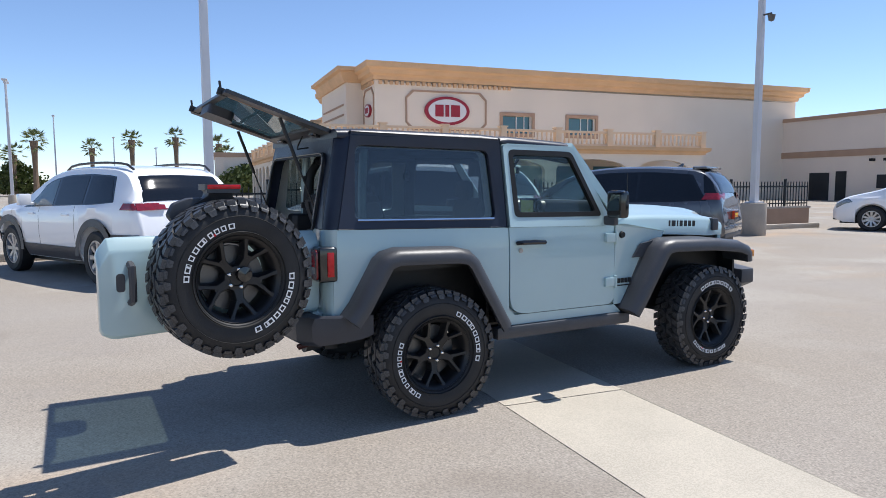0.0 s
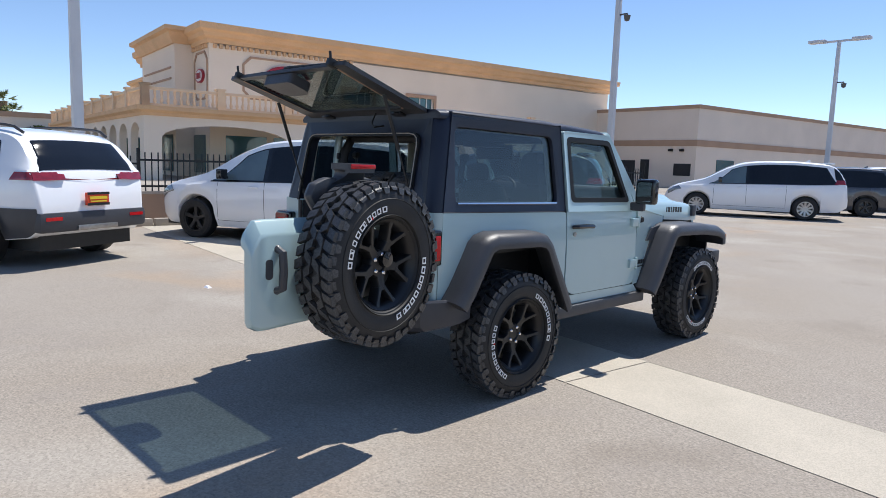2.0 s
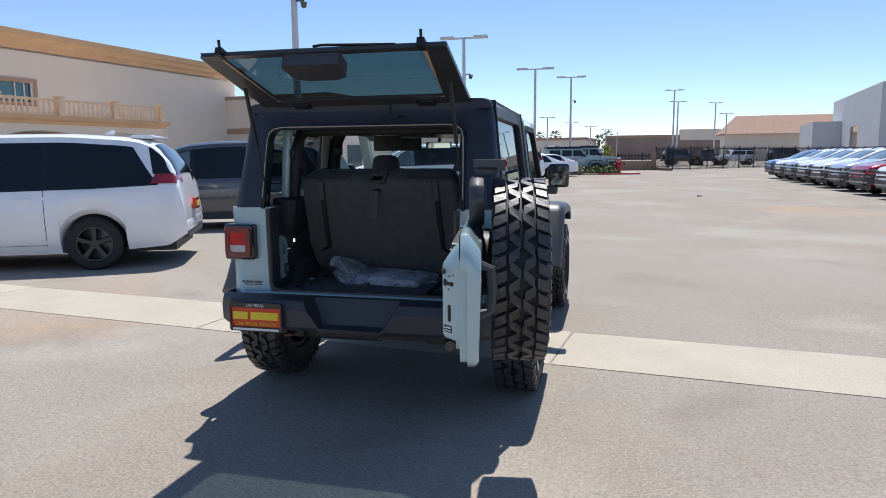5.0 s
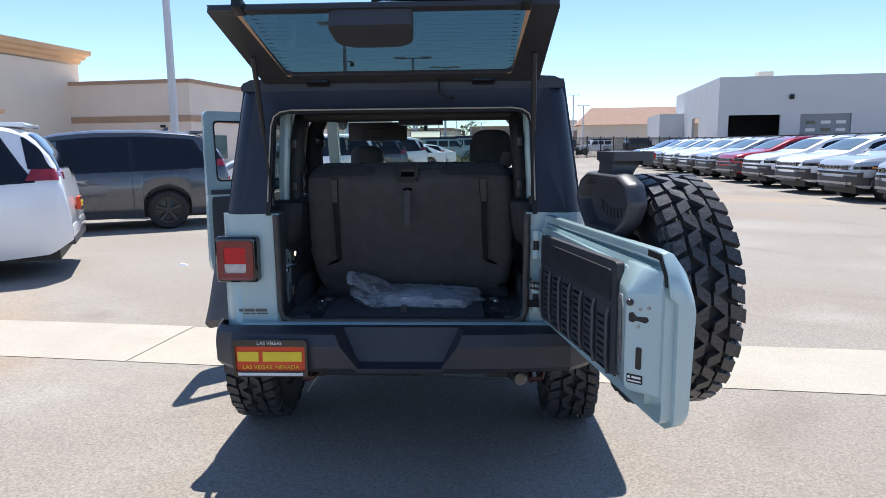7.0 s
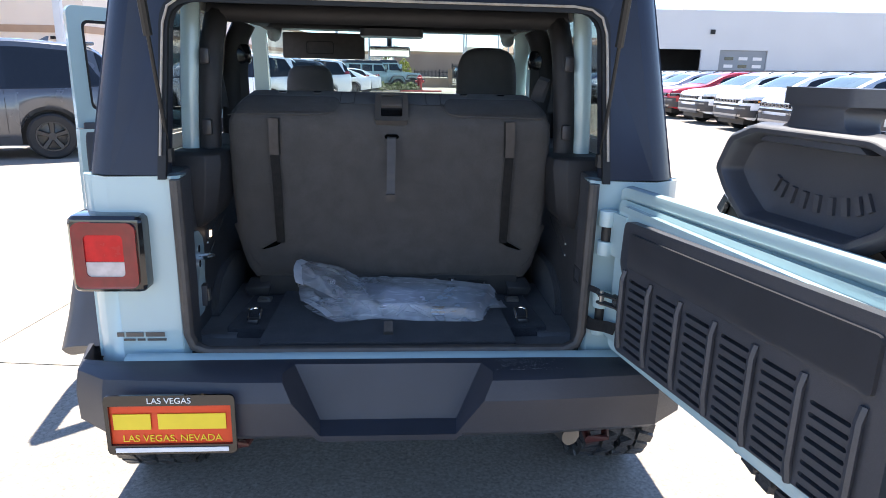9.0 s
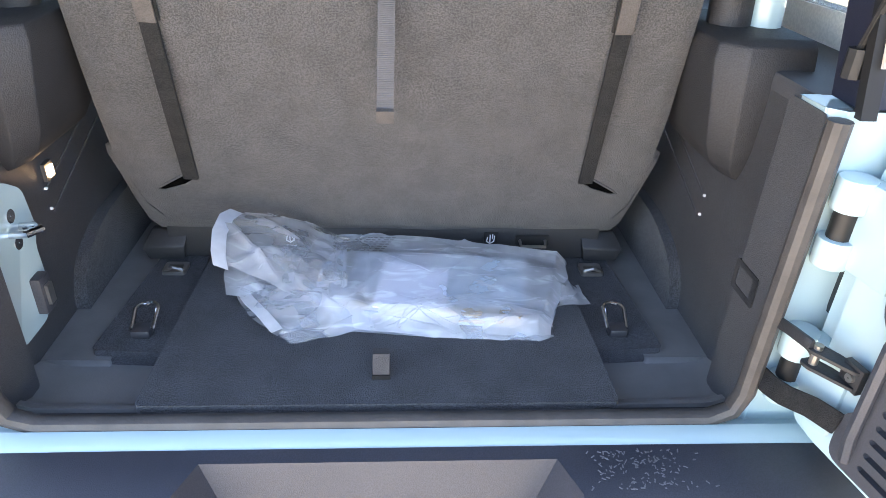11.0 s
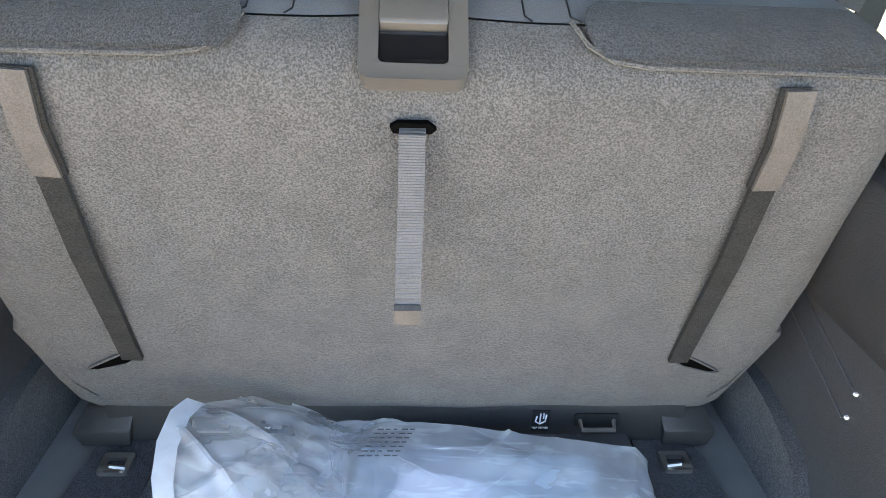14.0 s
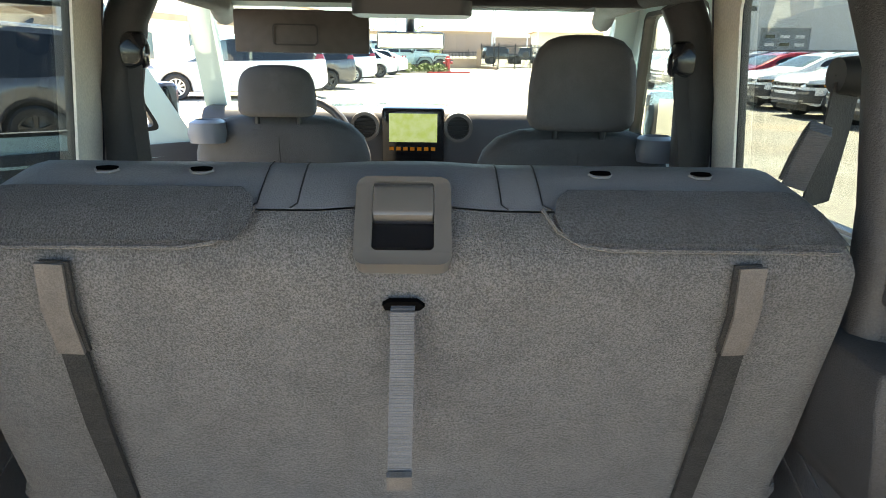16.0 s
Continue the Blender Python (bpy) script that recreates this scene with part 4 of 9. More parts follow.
    bmesh.ops.remove_doubles(bm, verts=bm.verts, dist=1e-4)
    body = part("body", bm, M[paint], root, smooth=38)
    # dark pan between the wheel wells
    bm = BM()
    w0 = interp(sh.half, 1.0) - 0.26
    box(bm, -w0, w0, sh.half[0][0] + 0.15, sh.half[0][-1] - 0.2, 0.2, 0.80)
    part("underbody", bm, M["black_flat"], root)
    lower = lambda y: interp(sh.belt, y) + 0.035
    upper = lambda y: eased(sh.top, y) - (0.15 if kind != "saloon" else 0.10)
    for sgn in (-1, 1):
        for y0, y1, sl in wins:
            bm = BM()
            side_patch(bm, sh, lower, upper, y0, y1, sgn, slope=sl)
            part("side_window", bm, M["screen_glass"] if kind in ("van", "suv") and y1 == wins[-1][1] else M["car_glass"], root, smooth=60)
        # pillars between the panes are black
        bm = BM()
        side_patch(bm, sh, lambda y: lower(y) - 0.02, lambda y: upper(y) + 0.02, wins[0][0] - 0.04, wins[-1][1] + 0.05, sgn, 0.003, (wins[0][2][0] - 0.02, wins[-1][2][1] - 0.03), 26)
        part("pillar_trim", bm, M["gloss_black"], root, smooth=60)
        # door gaps and handles
        for yy in ((0.55, 1.66, 2.6) if kind != "saloon" else (0.88, 1.9)):
            bm = BM()
            side_patch(bm, sh, lambda y: sh.floor(y) + 0.12, lambda y: lower(y) - 0.03, yy, yy + 0.008, sgn, 0.002, n=1, m=10)
            part("door_gap", bm, M["black_flat"], root, smooth=0)
        for yy in ((0.72, 1.80) if kind != "saloon" else (0.98, 2.0)):
            bm = BM()
            x = sh.side(yy + 0.1, 0.93) + 0.02
            box(bm, min(sgn * (x - 0.03), sgn * x), max(sgn * (x - 0.03), sgn * x), yy - 0.02, yy + 0.18, 0.915, 0.945)
            part("door_handle", bm, M[paint], root, bevel=0.008)
        if kind == "van":
            bm = BM()
            side_patch(bm, sh, lambda y: 0.335, lambda y: 0.341, 0.55, 2.6, sgn, 0.002, n=14, m=1)
            part("door_gap", bm, M["black_flat"], root, smooth=0)
            bm = BM()
            side_patch(bm, sh, lambda y: lower(y) - 0.032, lambda y: lower(y) - 0.018, wins[0][0] - 0.03, wins[-1][1] + 0.04, sgn, 0.006, n=20, m=1)
            part("belt_strip", bm, M["rim_silver"] if rim == "rim_silver" else M["gloss_black"], root, smooth=60)
        # mirror
        bm = BM()
        ym = wins[-1][1] - 0.28
        x = sh.side(ym, 1.08)
        box(bm, x + 0.06, x + 0.24, ym - 0.06, ym + 0.05, 1.05, 1.22)
        box(bm, x - 0.02, x + 0.08, ym - 0.03, ym + 0.02, 1.05, 1.1)
        if sgn < 0:
            move(bm, Matrix.Diagonal((-1, 1, 1, 1)))
        part("mirror", bm, M[paint] if kind != "van" else M["gloss_black"], root, bevel=0.025)
        # tail lamp wraps the corner
        bm = BM()
        zt = 1.16 if kind == "van" else 1.02
        yr = sh.half[0][0]
        if kind == "van":
            side_patch(bm, sh, lambda y: zt - 0.05, lambda y: zt + 0.075, yr + 0.06, yr + 0.40, sgn, 0.012, (0.02, -0.06), 12)
        else:
            zt = 1.06
            side_patch(bm, sh, lambda y: zt - 0.04, lambda y: zt + 0.05, yr + 0.04, yr + 0.32, sgn, 0.012, (0.04, -0.05), 12)
            loft(bm, [[(sgn * x, -0.935 + dy, zt - h), (sgn * x, -0.905 + dy, zt + h), (sgn * x, -0.80, zt + h), (sgn * x, -0.80, zt - h)] for x, h, dy in ((0.40, 0.028, -0.004), (0.60, 0.042, 0.0), (0.80, 0.045, 0.03))])
        part("tail_lamp", bm, M["lamp_dark"], root, smooth=60)
        # head lamp
        bm = BM()
        yf = sh.half[0][-1]
        side_patch(bm, sh, lambda y: interp(sh.top, y) - 0.20, lambda y: interp(sh.top, y) - 0.075, yf - 0.52, yf - 0.10, sgn, 0.012, (0.1, 0.0), 12)
        if kind in ("van", "saloon"):
            part("head_lamp", bm, M["lamp_head"], root, smooth=60)
        if kind == "van":
            bm = BM()
            side_patch(bm, sh, lambda y: zt + 0.075, lambda y: min(interp(sh.top, y) - 0.10, 1.60), yr + 0.10, yr + 0.37, sgn, 0.010, (0.13, 0.06), 10)
            part("corner_glass", bm, M["car_glass"], root, "dark glass panel on the rear corner", smooth=60)
        # sill and arch trims of the sport models
        if kind in ("suv", "compact"):
            for yc, zc, rr in sh.arch:
                bm = BM()
                for i in range(15):
                    a0, a1 = math.pi * i / 14, math.pi * (i + 1) / 14
                    if i == 14:
                        break
                    q = []
                    for a, r2 in ((a0, rr - 0.02), (a1, rr - 0.02), (a1, rr + 0.085), (a0, rr + 0.085)):
                        yy, zz = yc + r2 * math.cos(a), zc + r2 * math.sin(a)
                        q.append(bm.verts.new((sgn * (interp(sh.half, yc) * (1.0 if zz < 0.85 else 0.99) + 0.012), yy, zz)))
                    bm.faces.new(q)
                part("arch_trim", bm, M["plastic"], root)
            bm = BM()
            side_patch(bm, sh, lambda y: sh.floor(y) + 0.01, lambda y: sh.floor(y) + 0.2, 0.5, fw - 0.5, sgn, 0.012, n=8)
            part("sill_trim", bm, M["plastic"], root)
            if kind == "suv":
                bm = BM()
                side_patch(bm, sh, lambda y: sh.floor(y) + 0.01, lambda y: 0.70, yr + 0.03, -0.40, sgn, 0.016, (0.0, 0.0), n=10)
                part("rear_cladding", bm, M["plastic"], root)
    bm = BM()
    top_patch(bm, sh, ws[0], ws[1], 0.94)
    part("windscreen", bm, M["screen_glass"], root, smooth=60)
    bm = BM()
    top_patch(bm, sh, rw[0], rw[1], 0.9, low=1)
    part("rear_window", bm, M["car_glass"], root, smooth=60)
    # front: grille and lower intake; rear: lower trim, plate
    yf, yr = sh.half[0][-1], sh.half[0][0]
    wf, wr_ = interp(sh.half, yf), interp(sh.half, yr)
    bm = BM()
    box(bm, -wf * 0.9, wf * 0.9, yf - 0.1, yf + 0.006, 0.34 if kind != "van" else 0.28, 0.40 if kind == "compact" else 0.5)
    part("intake", bm, M["plastic"], root, bevel=0.02)
    if kind in ("suv", "compact"):
        part("lower_fascia", nose_band(sh, yf, 0.40, 0.585, 0.0, 0.62, 0.014), M["plastic"], root, "dark lower bumper", smooth=40)
        part("skid_plate", nose_band(sh, yf, 0.415, 0.47, 0.0, 0.06, 0.022), M["rim_silver"], root)
        part("centre_intake", nose_band(sh, yf, 0.655, 0.715, 0.0, 0.02, 0.012), M["black_flat"], root)
        part("grille", nose_band(sh, yf, 0.765, 0.855, 0.0, 0.025, 0.012), M["gloss_black"], root, "black grille strip")
        for k in range(7):
            bm = BM()
            x = (k - 3) * 0.165
            plate(bm, rrect(x - 0.07, x + 0.07, 0.772, 0.85, 0.03, 3), [rrect(x - 0.055, x + 0.055, 0.785, 0.838, 0.022, 3)], "y", yf + 0.012, yf + 0.026)
            part("grille_slot", bm, M["rim_silver"], root)
        for sgn in (-1, 1):
            part("head_lamp", nose_band(sh, yf, 0.775, 0.865, 0.62, 0.52, 0.014, sgn), M["car_glass"], root, "dark head lamp", smooth=40)
            part("day_lamp", nose_band(sh, yf, 0.845, 0.858, 0.64, 0.42, 0.018, sgn), M["lamp_clear"], root, smooth=40)
            part("fog_surround", nose_band(sh, yf, 0.56, 0.70, 0.60, 0.24, 0.016, sgn), M["plastic"], root, smooth=40)
            part("fog_lamp", nose_band(sh, yf, 0.615, 0.655, 0.66, 0.12, 0.022, sgn), M["lamp_head"], root, smooth=40)
            part("indicator", nose_band(sh, yf, 0.79, 0.84, 1.0, 0.50, 0.020, sgn, 0.40), M["amber"], root, smooth=40)
        bm = BM()
        box(bm, -0.80, 0.80, yr - 0.03, yr + 0.4, 0.42, 0.66)
        part("rear_bumper", bm, M["plastic"], root, bevel=0.06)
        bm = BM()
        box(bm, -0.3, 0.3, yr - 0.045, yr - 0.02, 0.43, 0.49)
        part("skid_plate", bm, M["steel"], root, bevel=0.01)
        for sgn in (-1, 1):
            bm = BM()
            box(bm, sgn * 0.62 - 0.11, sgn * 0.62 + 0.11, yr - 0.036, yr + 0.05, 0.56, 0.60)
            part("reflector", bm, M["lamp_red"], root)
            bm = BM()
            tube(bm, [(sgn * 0.60, -0.52, 1.55), (sgn * 0.615, -0.40, 1.615), (sgn * 0.62, -0.25, 1.635), (sgn * 0.63, 0.1, 1.652), (sgn * 0.63, 0.5, 1.655), (sgn * 0.62, 0.95, 1.642), (sgn * 0.61, 1.2, 1.615), (sgn * 0.6, 1.35, 1.56)], 0.018, 6)
            part("roof_rail", bm, M["plastic_smooth"], root)
    if kind == "van":
        bm = BM()
        box(bm, -0.74, 0.74, yr - 0.02, yr + 0.25, 0.44, 0.60)
        part("rear_bumper", bm, M[paint], root, bevel=0.05)
        bm = BM()
        box(bm, -0.7, 0.7, yr - 0.015, yr + 0.2, 0.36, 0.45)
        part("skid_plate", bm, M["plastic"], root, bevel=0.02)
        bm = BM()
        box(bm, -0.6, 0.6, -0.72, -0.45, 1.70, 1.75)
        part("spoiler", bm, M[paint], root, bevel=0.02)
        bm = BM()
        loft(bm, [[(-0.02, -0.1, 1.76), (0.02, -0.1, 1.76), (0.015, 0.02, 1.77), (-0.015, 0.02, 1.77)], [(-0.012, -0.12, 1.83), (0.012, -0.12, 1.83), (0.01, -0.08, 1.83), (-0.01, -0.08, 1.83)]])
        part("roof_fin", bm, M[paint], root)
    bm = BM()
    box(bm, -0.16, 0.16, yr - 0.05, yr - 0.005, 0.72, 0.87)
    pl = part("plate", bm, M["plate_orange"], root, "orange dealer plate with plain bars")
    for x0, x1, z0, z1, mt in ((-0.13, 0.13, 0.79, 0.825, "yellow"), (-0.12, 0.12, 0.757, 0.773, "yellow"), (-0.165, 0.165, 0.845, 0.875, "black_flat"), (-0.165, 0.165, 0.715, 0.745, "black_flat")):
        bm = BM()
        box(bm, x0, x1, yr - 0.056, yr - 0.0505, z0, z1)
        part("plate_bar", bm, M[mt], pl)
    for x in (-1, 1):
        for y in (0, fw):
            car_wheel(root, x * (interp(sh.half, 1.0) - 0.125), y, r - 0.005, r, rim, spokes)
    return root


def heading(x, y, d, side, half, along=0.0):
    """Pose of a car whose rear near-side wheel stands at x, y, facing yaw d (degrees from +y to the left)."""
    m = pose(0, 0, 0, 0, 0, d)
    off = m @ Vector((side * half, along, 0))
    return Matrix.Translation((x - off.x, y - off.y, 0)) @ m


van_w = build_car("van", heading(-5.2, 3.30, 116, -1, 0.9), "paint_white", "white minivan with dark wheels, shiny and new", "rim_dark", "minivans on the lot")
van_g = build_car("van", heading(-5.19, 8.40, 116, -1, 0.9), "paint_grey", "dark grey minivan with black wheels", "rim_dark", "minivans on the lot")
van_s = build_car("van", heading(-3.9, 20.0, 114, -1, 0.9) @ Matrix.Diagonal((1.02, 1.05, 1.05, 1)), "paint_white", "white minivan with silver spoked wheels", "rim_silver", "minivans on the lot")
tagged(copy_thing(van_g, heading(-3.4, 24.7, 114, -1, 0.9)), "dark grey minivan in the far row")
tagged(copy_thing(van_s, heading(-3.0, 29.8, 114, -1, 0.9)), "white minivan with silver wheels in the far row")
sal = build_car("saloon", heading(-2.2, 36.2, 114, -1, 0.85), "paint_white", "white saloon car in the far row", "rim_grey", "cars in the far row")
copy_thing(sal, heading(-1.7, 40.0, 114, -1, 0.85))
build_car("suv", heading(-6.4, -1.55, 115, -1, 0.86) @ Matrix.Diagonal((1.02, 1.03, 1.06, 1)), "paint_white", "white sport utility car with black trim and orange dealer plate", "rim_silver")
first = {}
for k, col in enumerate(("silver", "silver", "white", "white", "red", "silver", "white", "white", "silver", "white", "blue")):
    spot = pose(12.55 + 0.08 * k, 10.95 + 2.65 * k, 0, 0, 0, 92)
    if col in first:
        copy_thing(first[col], spot)
    else:
        first[col] = build_car("compact", spot, "paint_" + col, {"silver": "silver", "white": "white", "red": "bright red", "blue": "dark blue"}[col] + " compact sport utility car parked nose out in a row",
                               "rim_grey", "row of compact utility cars")


def boxy_off_roader(m, paint, label):
    """A four-door off-roader far off: upright cabin, flared arches, hard top."""
    root = thing("off_roader", m, label, "car", "off-roaders in the far row")
    bm = BM()
    loft(bm, [[(-w, y, z0), (w, y, z0), (w, y, z1), (-w, y, z1)] for y, w, z0, z1 in ((-0.75, 0.74, 0.55, 1.12), (-0.70, 0.78, 0.5, 1.15), (2.05, 0.78, 0.5, 1.15), (2.1, 0.74, 0.5, 1.14), (3.3, 0.62, 0.55, 1.06), (3.4, 0.6, 0.58, 1.02))])
    part("body", bm, M[paint], root, bevel=0.02)
    bm = BM()
    loft(bm, [[(-w, y0, z), (w, y0, z), (w, y1, z), (-w, y1, z)] for z, w, y0, y1 in ((1.15, 0.77, -0.72, 2.08), (1.78, 0.69, -0.60, 1.72))])
    part("cabin", bm, M[paint], root, bevel=0.02)
    bm = BM()
    loft(bm, [[(-w, y0, z), (w, y0, z), (w, y1, z), (-w, y1, z)] for z, w, y0, y1 in ((1.70, 0.705, -0.63, 1.74), (1.84, 0.69, -0.60, 1.70), (1.90, 0.64, -0.52, 1.60))])
    part("hard_top", bm, M["hard_top"], root, bevel=0.02)
    bm = BM()
    box(bm, -0.86, 0.86, 3.42, 3.62, 0.52, 0.72)
    part("front_bumper", bm, M["plastic"], root, bevel=0.03)
    bm = BM()
    box(bm, -0.70, 0.70, -0.92, -0.76, 0.52, 0.70)
    part("rear_bumper", bm, M["plastic"], root, bevel=0.03)
    bm = BM()
    lathe(bm, [(-0.98, 0.001), (-0.98, 0.30), (-0.96, 0.38), (-0.80, 0.39), (-0.77, 0.30), (-0.77, 0.001)], "y", 20, (0.05, 0, 1.08))
    part("spare_wheel", bm, M["tread"], root)
    for sgn in (1, -1):
        bm = BM()
        box(bm, sgn * 0.93 - 0.10, sgn * 0.93 + 0.10, 1.86, 1.95, 1.16, 1.36)
        part("door_mirror", bm, M["plastic"], root, bevel=0.02)
        bm = BM()
        box(bm, sgn * 0.80 - 0.06, sgn * 0.80 + 0.06, 1.88, 1.93, 1.18, 1.23)
        part("mirror_arm", bm, M["plastic"], root)
    for sgn in (1, -1):
        for y0, y1, s in ((-0.5, 0.28, 0.06), (0.40, 1.05, 0.0), (1.15, 1.92, -0.24)):
            bm = BM()
            plate(bm, rounded([(y0, 1.22), (y1, 1.22), (y1 + min(s, 0), 1.62), (y0 + max(s, 0), 1.62)], 0.03, 3), [], "x", 0.775, 0.785)
            lean_far(bm)
            if sgn < 0:
                move(bm, Matrix.Diagonal((-1, 1, 1, 1)))
            part("side_window", bm, M["car_glass"], root)
        for y in (0.0, 2.75):
            bm = BM()
            loft(bm, [[(sgn * 0.74, y + a, z), (sgn * 0.92, y + a, z - 0.01), (sgn * 0.92, y + a, z - 0.06), (sgn * 0.74, y + a, z - 0.04)] for a, z in ((-0.55, 0.62), (-0.36, 0.92), (-0.22, 0.98), (0.22, 0.98), (0.36, 0.92), (0.55, 0.62))])
            part("fender_flare", bm, M["plastic"], root)
            car_wheel(root, sgn * 0.80, y, 0.39, 0.39, "rim_grey", 5)
    bm = BM()
    plate(bm, [(-0.62, 1.25), (0.62, 1.25), (0.56, 1.66), (-0.56, 1.66)], [], "y", 0.0, 0.01)
    part("windscreen", move(bm, Matrix.Translation((0, 2.075, 0)) @ Matrix.Shear("XZ", 4, (0, 0))), M["screen_glass"], root)
    return root


def lean_far(bm):
    for v in bm.verts:
        v.co.x -= (v.co.z - 1.15) * 0.14


off_r = boxy_off_roader(pose(-2.77, 45.6, 0, 0, 0, -74) @ Matrix.Scale(1.05, 4), "paint_sage", "pale grey-green four-door off-roader in the far row")
tagged(copy_thing(off_r, pose(-1.81, 49.0, 0, 0, 0, -74) @ Matrix.Scale(1.05, 4)), "pale grey-green off-roader at the end of the far row")
# off-roaders behind the gate
off_d = boxy_off_roader(pose(7.8, 79, 0, 0, 0, -80), "paint_black", "black off-roader parked behind the gate")
tagged(copy_thing(off_d, pose(11.9, 79, 0, 0, 0, -12)), "black off-roader behind the gate, spare wheel outward")
boxy_off_roader(pose(16.2, 80, 0, 0, 0, 100), "paint_white", "white off-roader parked behind the gate")
tagged(copy_thing(off_d, pose(18.3, 75, 0, 0, 0, -80)), "black off-roader behind the iron fence")


# ---- the off-road car: rear axle at y = 0, nose towards +y ----
M["seal"] = mat("seal", (0.07, 0.062, 0.056), 0.5, spots=0.3, scale=25, bump=0.2, bump_scale=200)
M["trim"] = mat("trim", (0.061, 0.061, 0.065), 0.42, spots=0.15, scale=7, fine=0.15, fine_scale=420, bump=0.25, bump_scale=500)
M["bumper"] = mat("bumper", (0.038, 0.040, 0.050), 0.43, spots=0.15, scale=6, fine=0.15, fine_scale=500, bump=0.15, bump_scale=700)
M["carpet"] = mat("carpet", (0.054, 0.056, 0.062), 0.95, spots=0.25, scale=18, fine=0.55, fine_scale=460, bump=1.0, bump_scale=460, sheen=0.08)
M["seat_carpet"] = mat("seat_carpet", (0.075, 0.072, 0.070), 0.95, spots=0.16, scale=20, fine=0.42, fine_scale=480, bump=0.8, bump_scale=520, sheen=0.1)
M["seat_fuzz"] = mat("seat_fuzz", (0.041, 0.041, 0.043), 0.95, spots=0.25, scale=14, fine=0.6, fine_scale=480, bump=1.0, bump_scale=560, sheen=0.1)
M["vinyl"] = mat("vinyl", (0.140, 0.140, 0.145), 0.5, spots=0.1, scale=9, fine=0.12, fine_scale=600, bump=0.25, bump_scale=500)
M["cloth"] = mat("cloth", (0.081, 0.080, 0.083), 0.85, spots=0.15, scale=14, fine=0.35, fine_scale=500, bump=0.5, bump_scale=600)
M["velcro"] = mat("velcro", (0.019, 0.018, 0.017), 0.95, spots=0.3, scale=40, fine=0.5, fine_scale=500, bump=1.0, bump_scale=600)
M["side_trim"] = mat("side_trim", (0.061, 0.061, 0.064), 0.5, spots=0.15, scale=7, fine=0.15, fine_scale=420, bump=0.25, bump_scale=500)
M["strap_grey"] = mat("strap_grey", (0.058, 0.059, 0.063), 0.45, spots=0.2, scale=30, fine=0.2, fine_scale=700, bump=0.5, bump_scale=800)
nt = M["strap_grey"].node_tree
wv = nt.nodes.new("ShaderNodeTexWave")
wv.bands_direction, wv.inputs["Scale"].default_value, wv.inputs["Distortion"].default_value = "Z", 125.0, 0.3
nt.links.new(nt.nodes["Texture Coordinate"].outputs["Object"], wv.inputs["Vector"])
nt.nodes["Bump"].inputs["Strength"].default_value, nt.nodes["Bump"].inputs["Distance"].default_value = 0.35, 0.0015
nt.links.new(wv.outputs["Fac"], nt.nodes["Bump"].inputs["Height"])
M["tab"] = mat("tab", (0.088, 0.077, 0.069), 0.8, spots=0.15, scale=40, fine=0.18, fine_scale=600, bump=0.4, bump_scale=700)
M["post_black"] = mat("post_black", (0.024, 0.024, 0.025), 0.5, spots=0.2, scale=9, fine=0.15, fine_scale=420, bump=0.2, bump_scale=500)
M["label_grey"] = mat("label_grey", (0.30, 0.31, 0.31), 0.4, metal=0.2, spots=0.1, scale=30)
M["hook_dark"] = mat("tow_hook_dark", (0.06, 0.012, 0.012), 0.5, spots=0.3, scale=20)
M["scuff_grey"] = mat("scuff_grey", (0.20, 0.20, 0.20), 0.8, spots=0.3, scale=40)
M["visor"] = mat("visor", (0.065, 0.059, 0.056), 0.8, spots=0.15, scale=40, fine=0.18, fine_scale=600, bump=0.4, bump_scale=700)
M["bezel"] = mat("bezel", (0.119, 0.109, 0.100), 0.35, metal=0.35, spots=0.1, scale=12)
M["liner"] = mat("liner", (0.80, 0.76, 0.68), 0.8, spots=0.06, scale=6, fine=0.06, fine_scale=200)
M["glass_dark"] = glass("glass_dark", (0.24, 0.29, 0.285), 1.8)
M["glass_green"] = glass("glass_green", (0.62, 0.74, 0.70), 1.5)
M["glass_hatch"] = glass("glass_hatch", (0.085, 0.125, 0.122), 1.45)
M["screen"] = mat("screen", (0.42, 0.52, 0.16), 0.15, spots=0.45, scale=35, color2=(0.55, 0.62, 0.40), emit=0.07)
M["mirror"] = mat("mirror", (0.5, 0.51, 0.48), 0.02, metal=1.0, spots=0.02, scale=5)
M["paper"] = mat("paper", (0.754, 0.754, 0.826), 0.7, spots=0.03, scale=9)
M["booklet"] = mat("booklet", (0.348, 0.392, 0.450), 0.45, spots=0.25, scale=9)
M["gold"] = mat("gold", (0.42, 0.29, 0.16), 0.45, spots=0.3, scale=14)
M["lamp_glow"] = mat("lamp_glow", (1.0, 0.72, 0.45), 0.4, emit=2.5)

jeep = thing("off_road_car", pose(0, 0, 0), "pale grey-blue two-door off-road car, tailgate, rear glass and driver door open", "car")
PAINT = M["paint_earl"]
SHEAR = 0.125


def lean_in(bm, sgn, z0=1.15, k=SHEAR):
    """Tumblehome: above the belt the sides lean in."""
    for v in bm.verts:
        v.co.x -= sgn * max(0.0, v.co.z - z0) * k
    return bm


def bow(bm, z0=0.84, k=0.16):
    """Rolls a flat flank inwards towards its upper edge."""
    for i in range(8):
        bmesh.ops.bisect_plane(bm, geom=bm.verts[:] + bm.edges[:] + bm.faces[:], plane_co=(0, 0, z0 + i * 0.04), plane_no=(0, 0, 1))
    for v in bm.verts:
        v.co.x -= k * max(0.0, v.co.z - z0) ** 2
    return bm


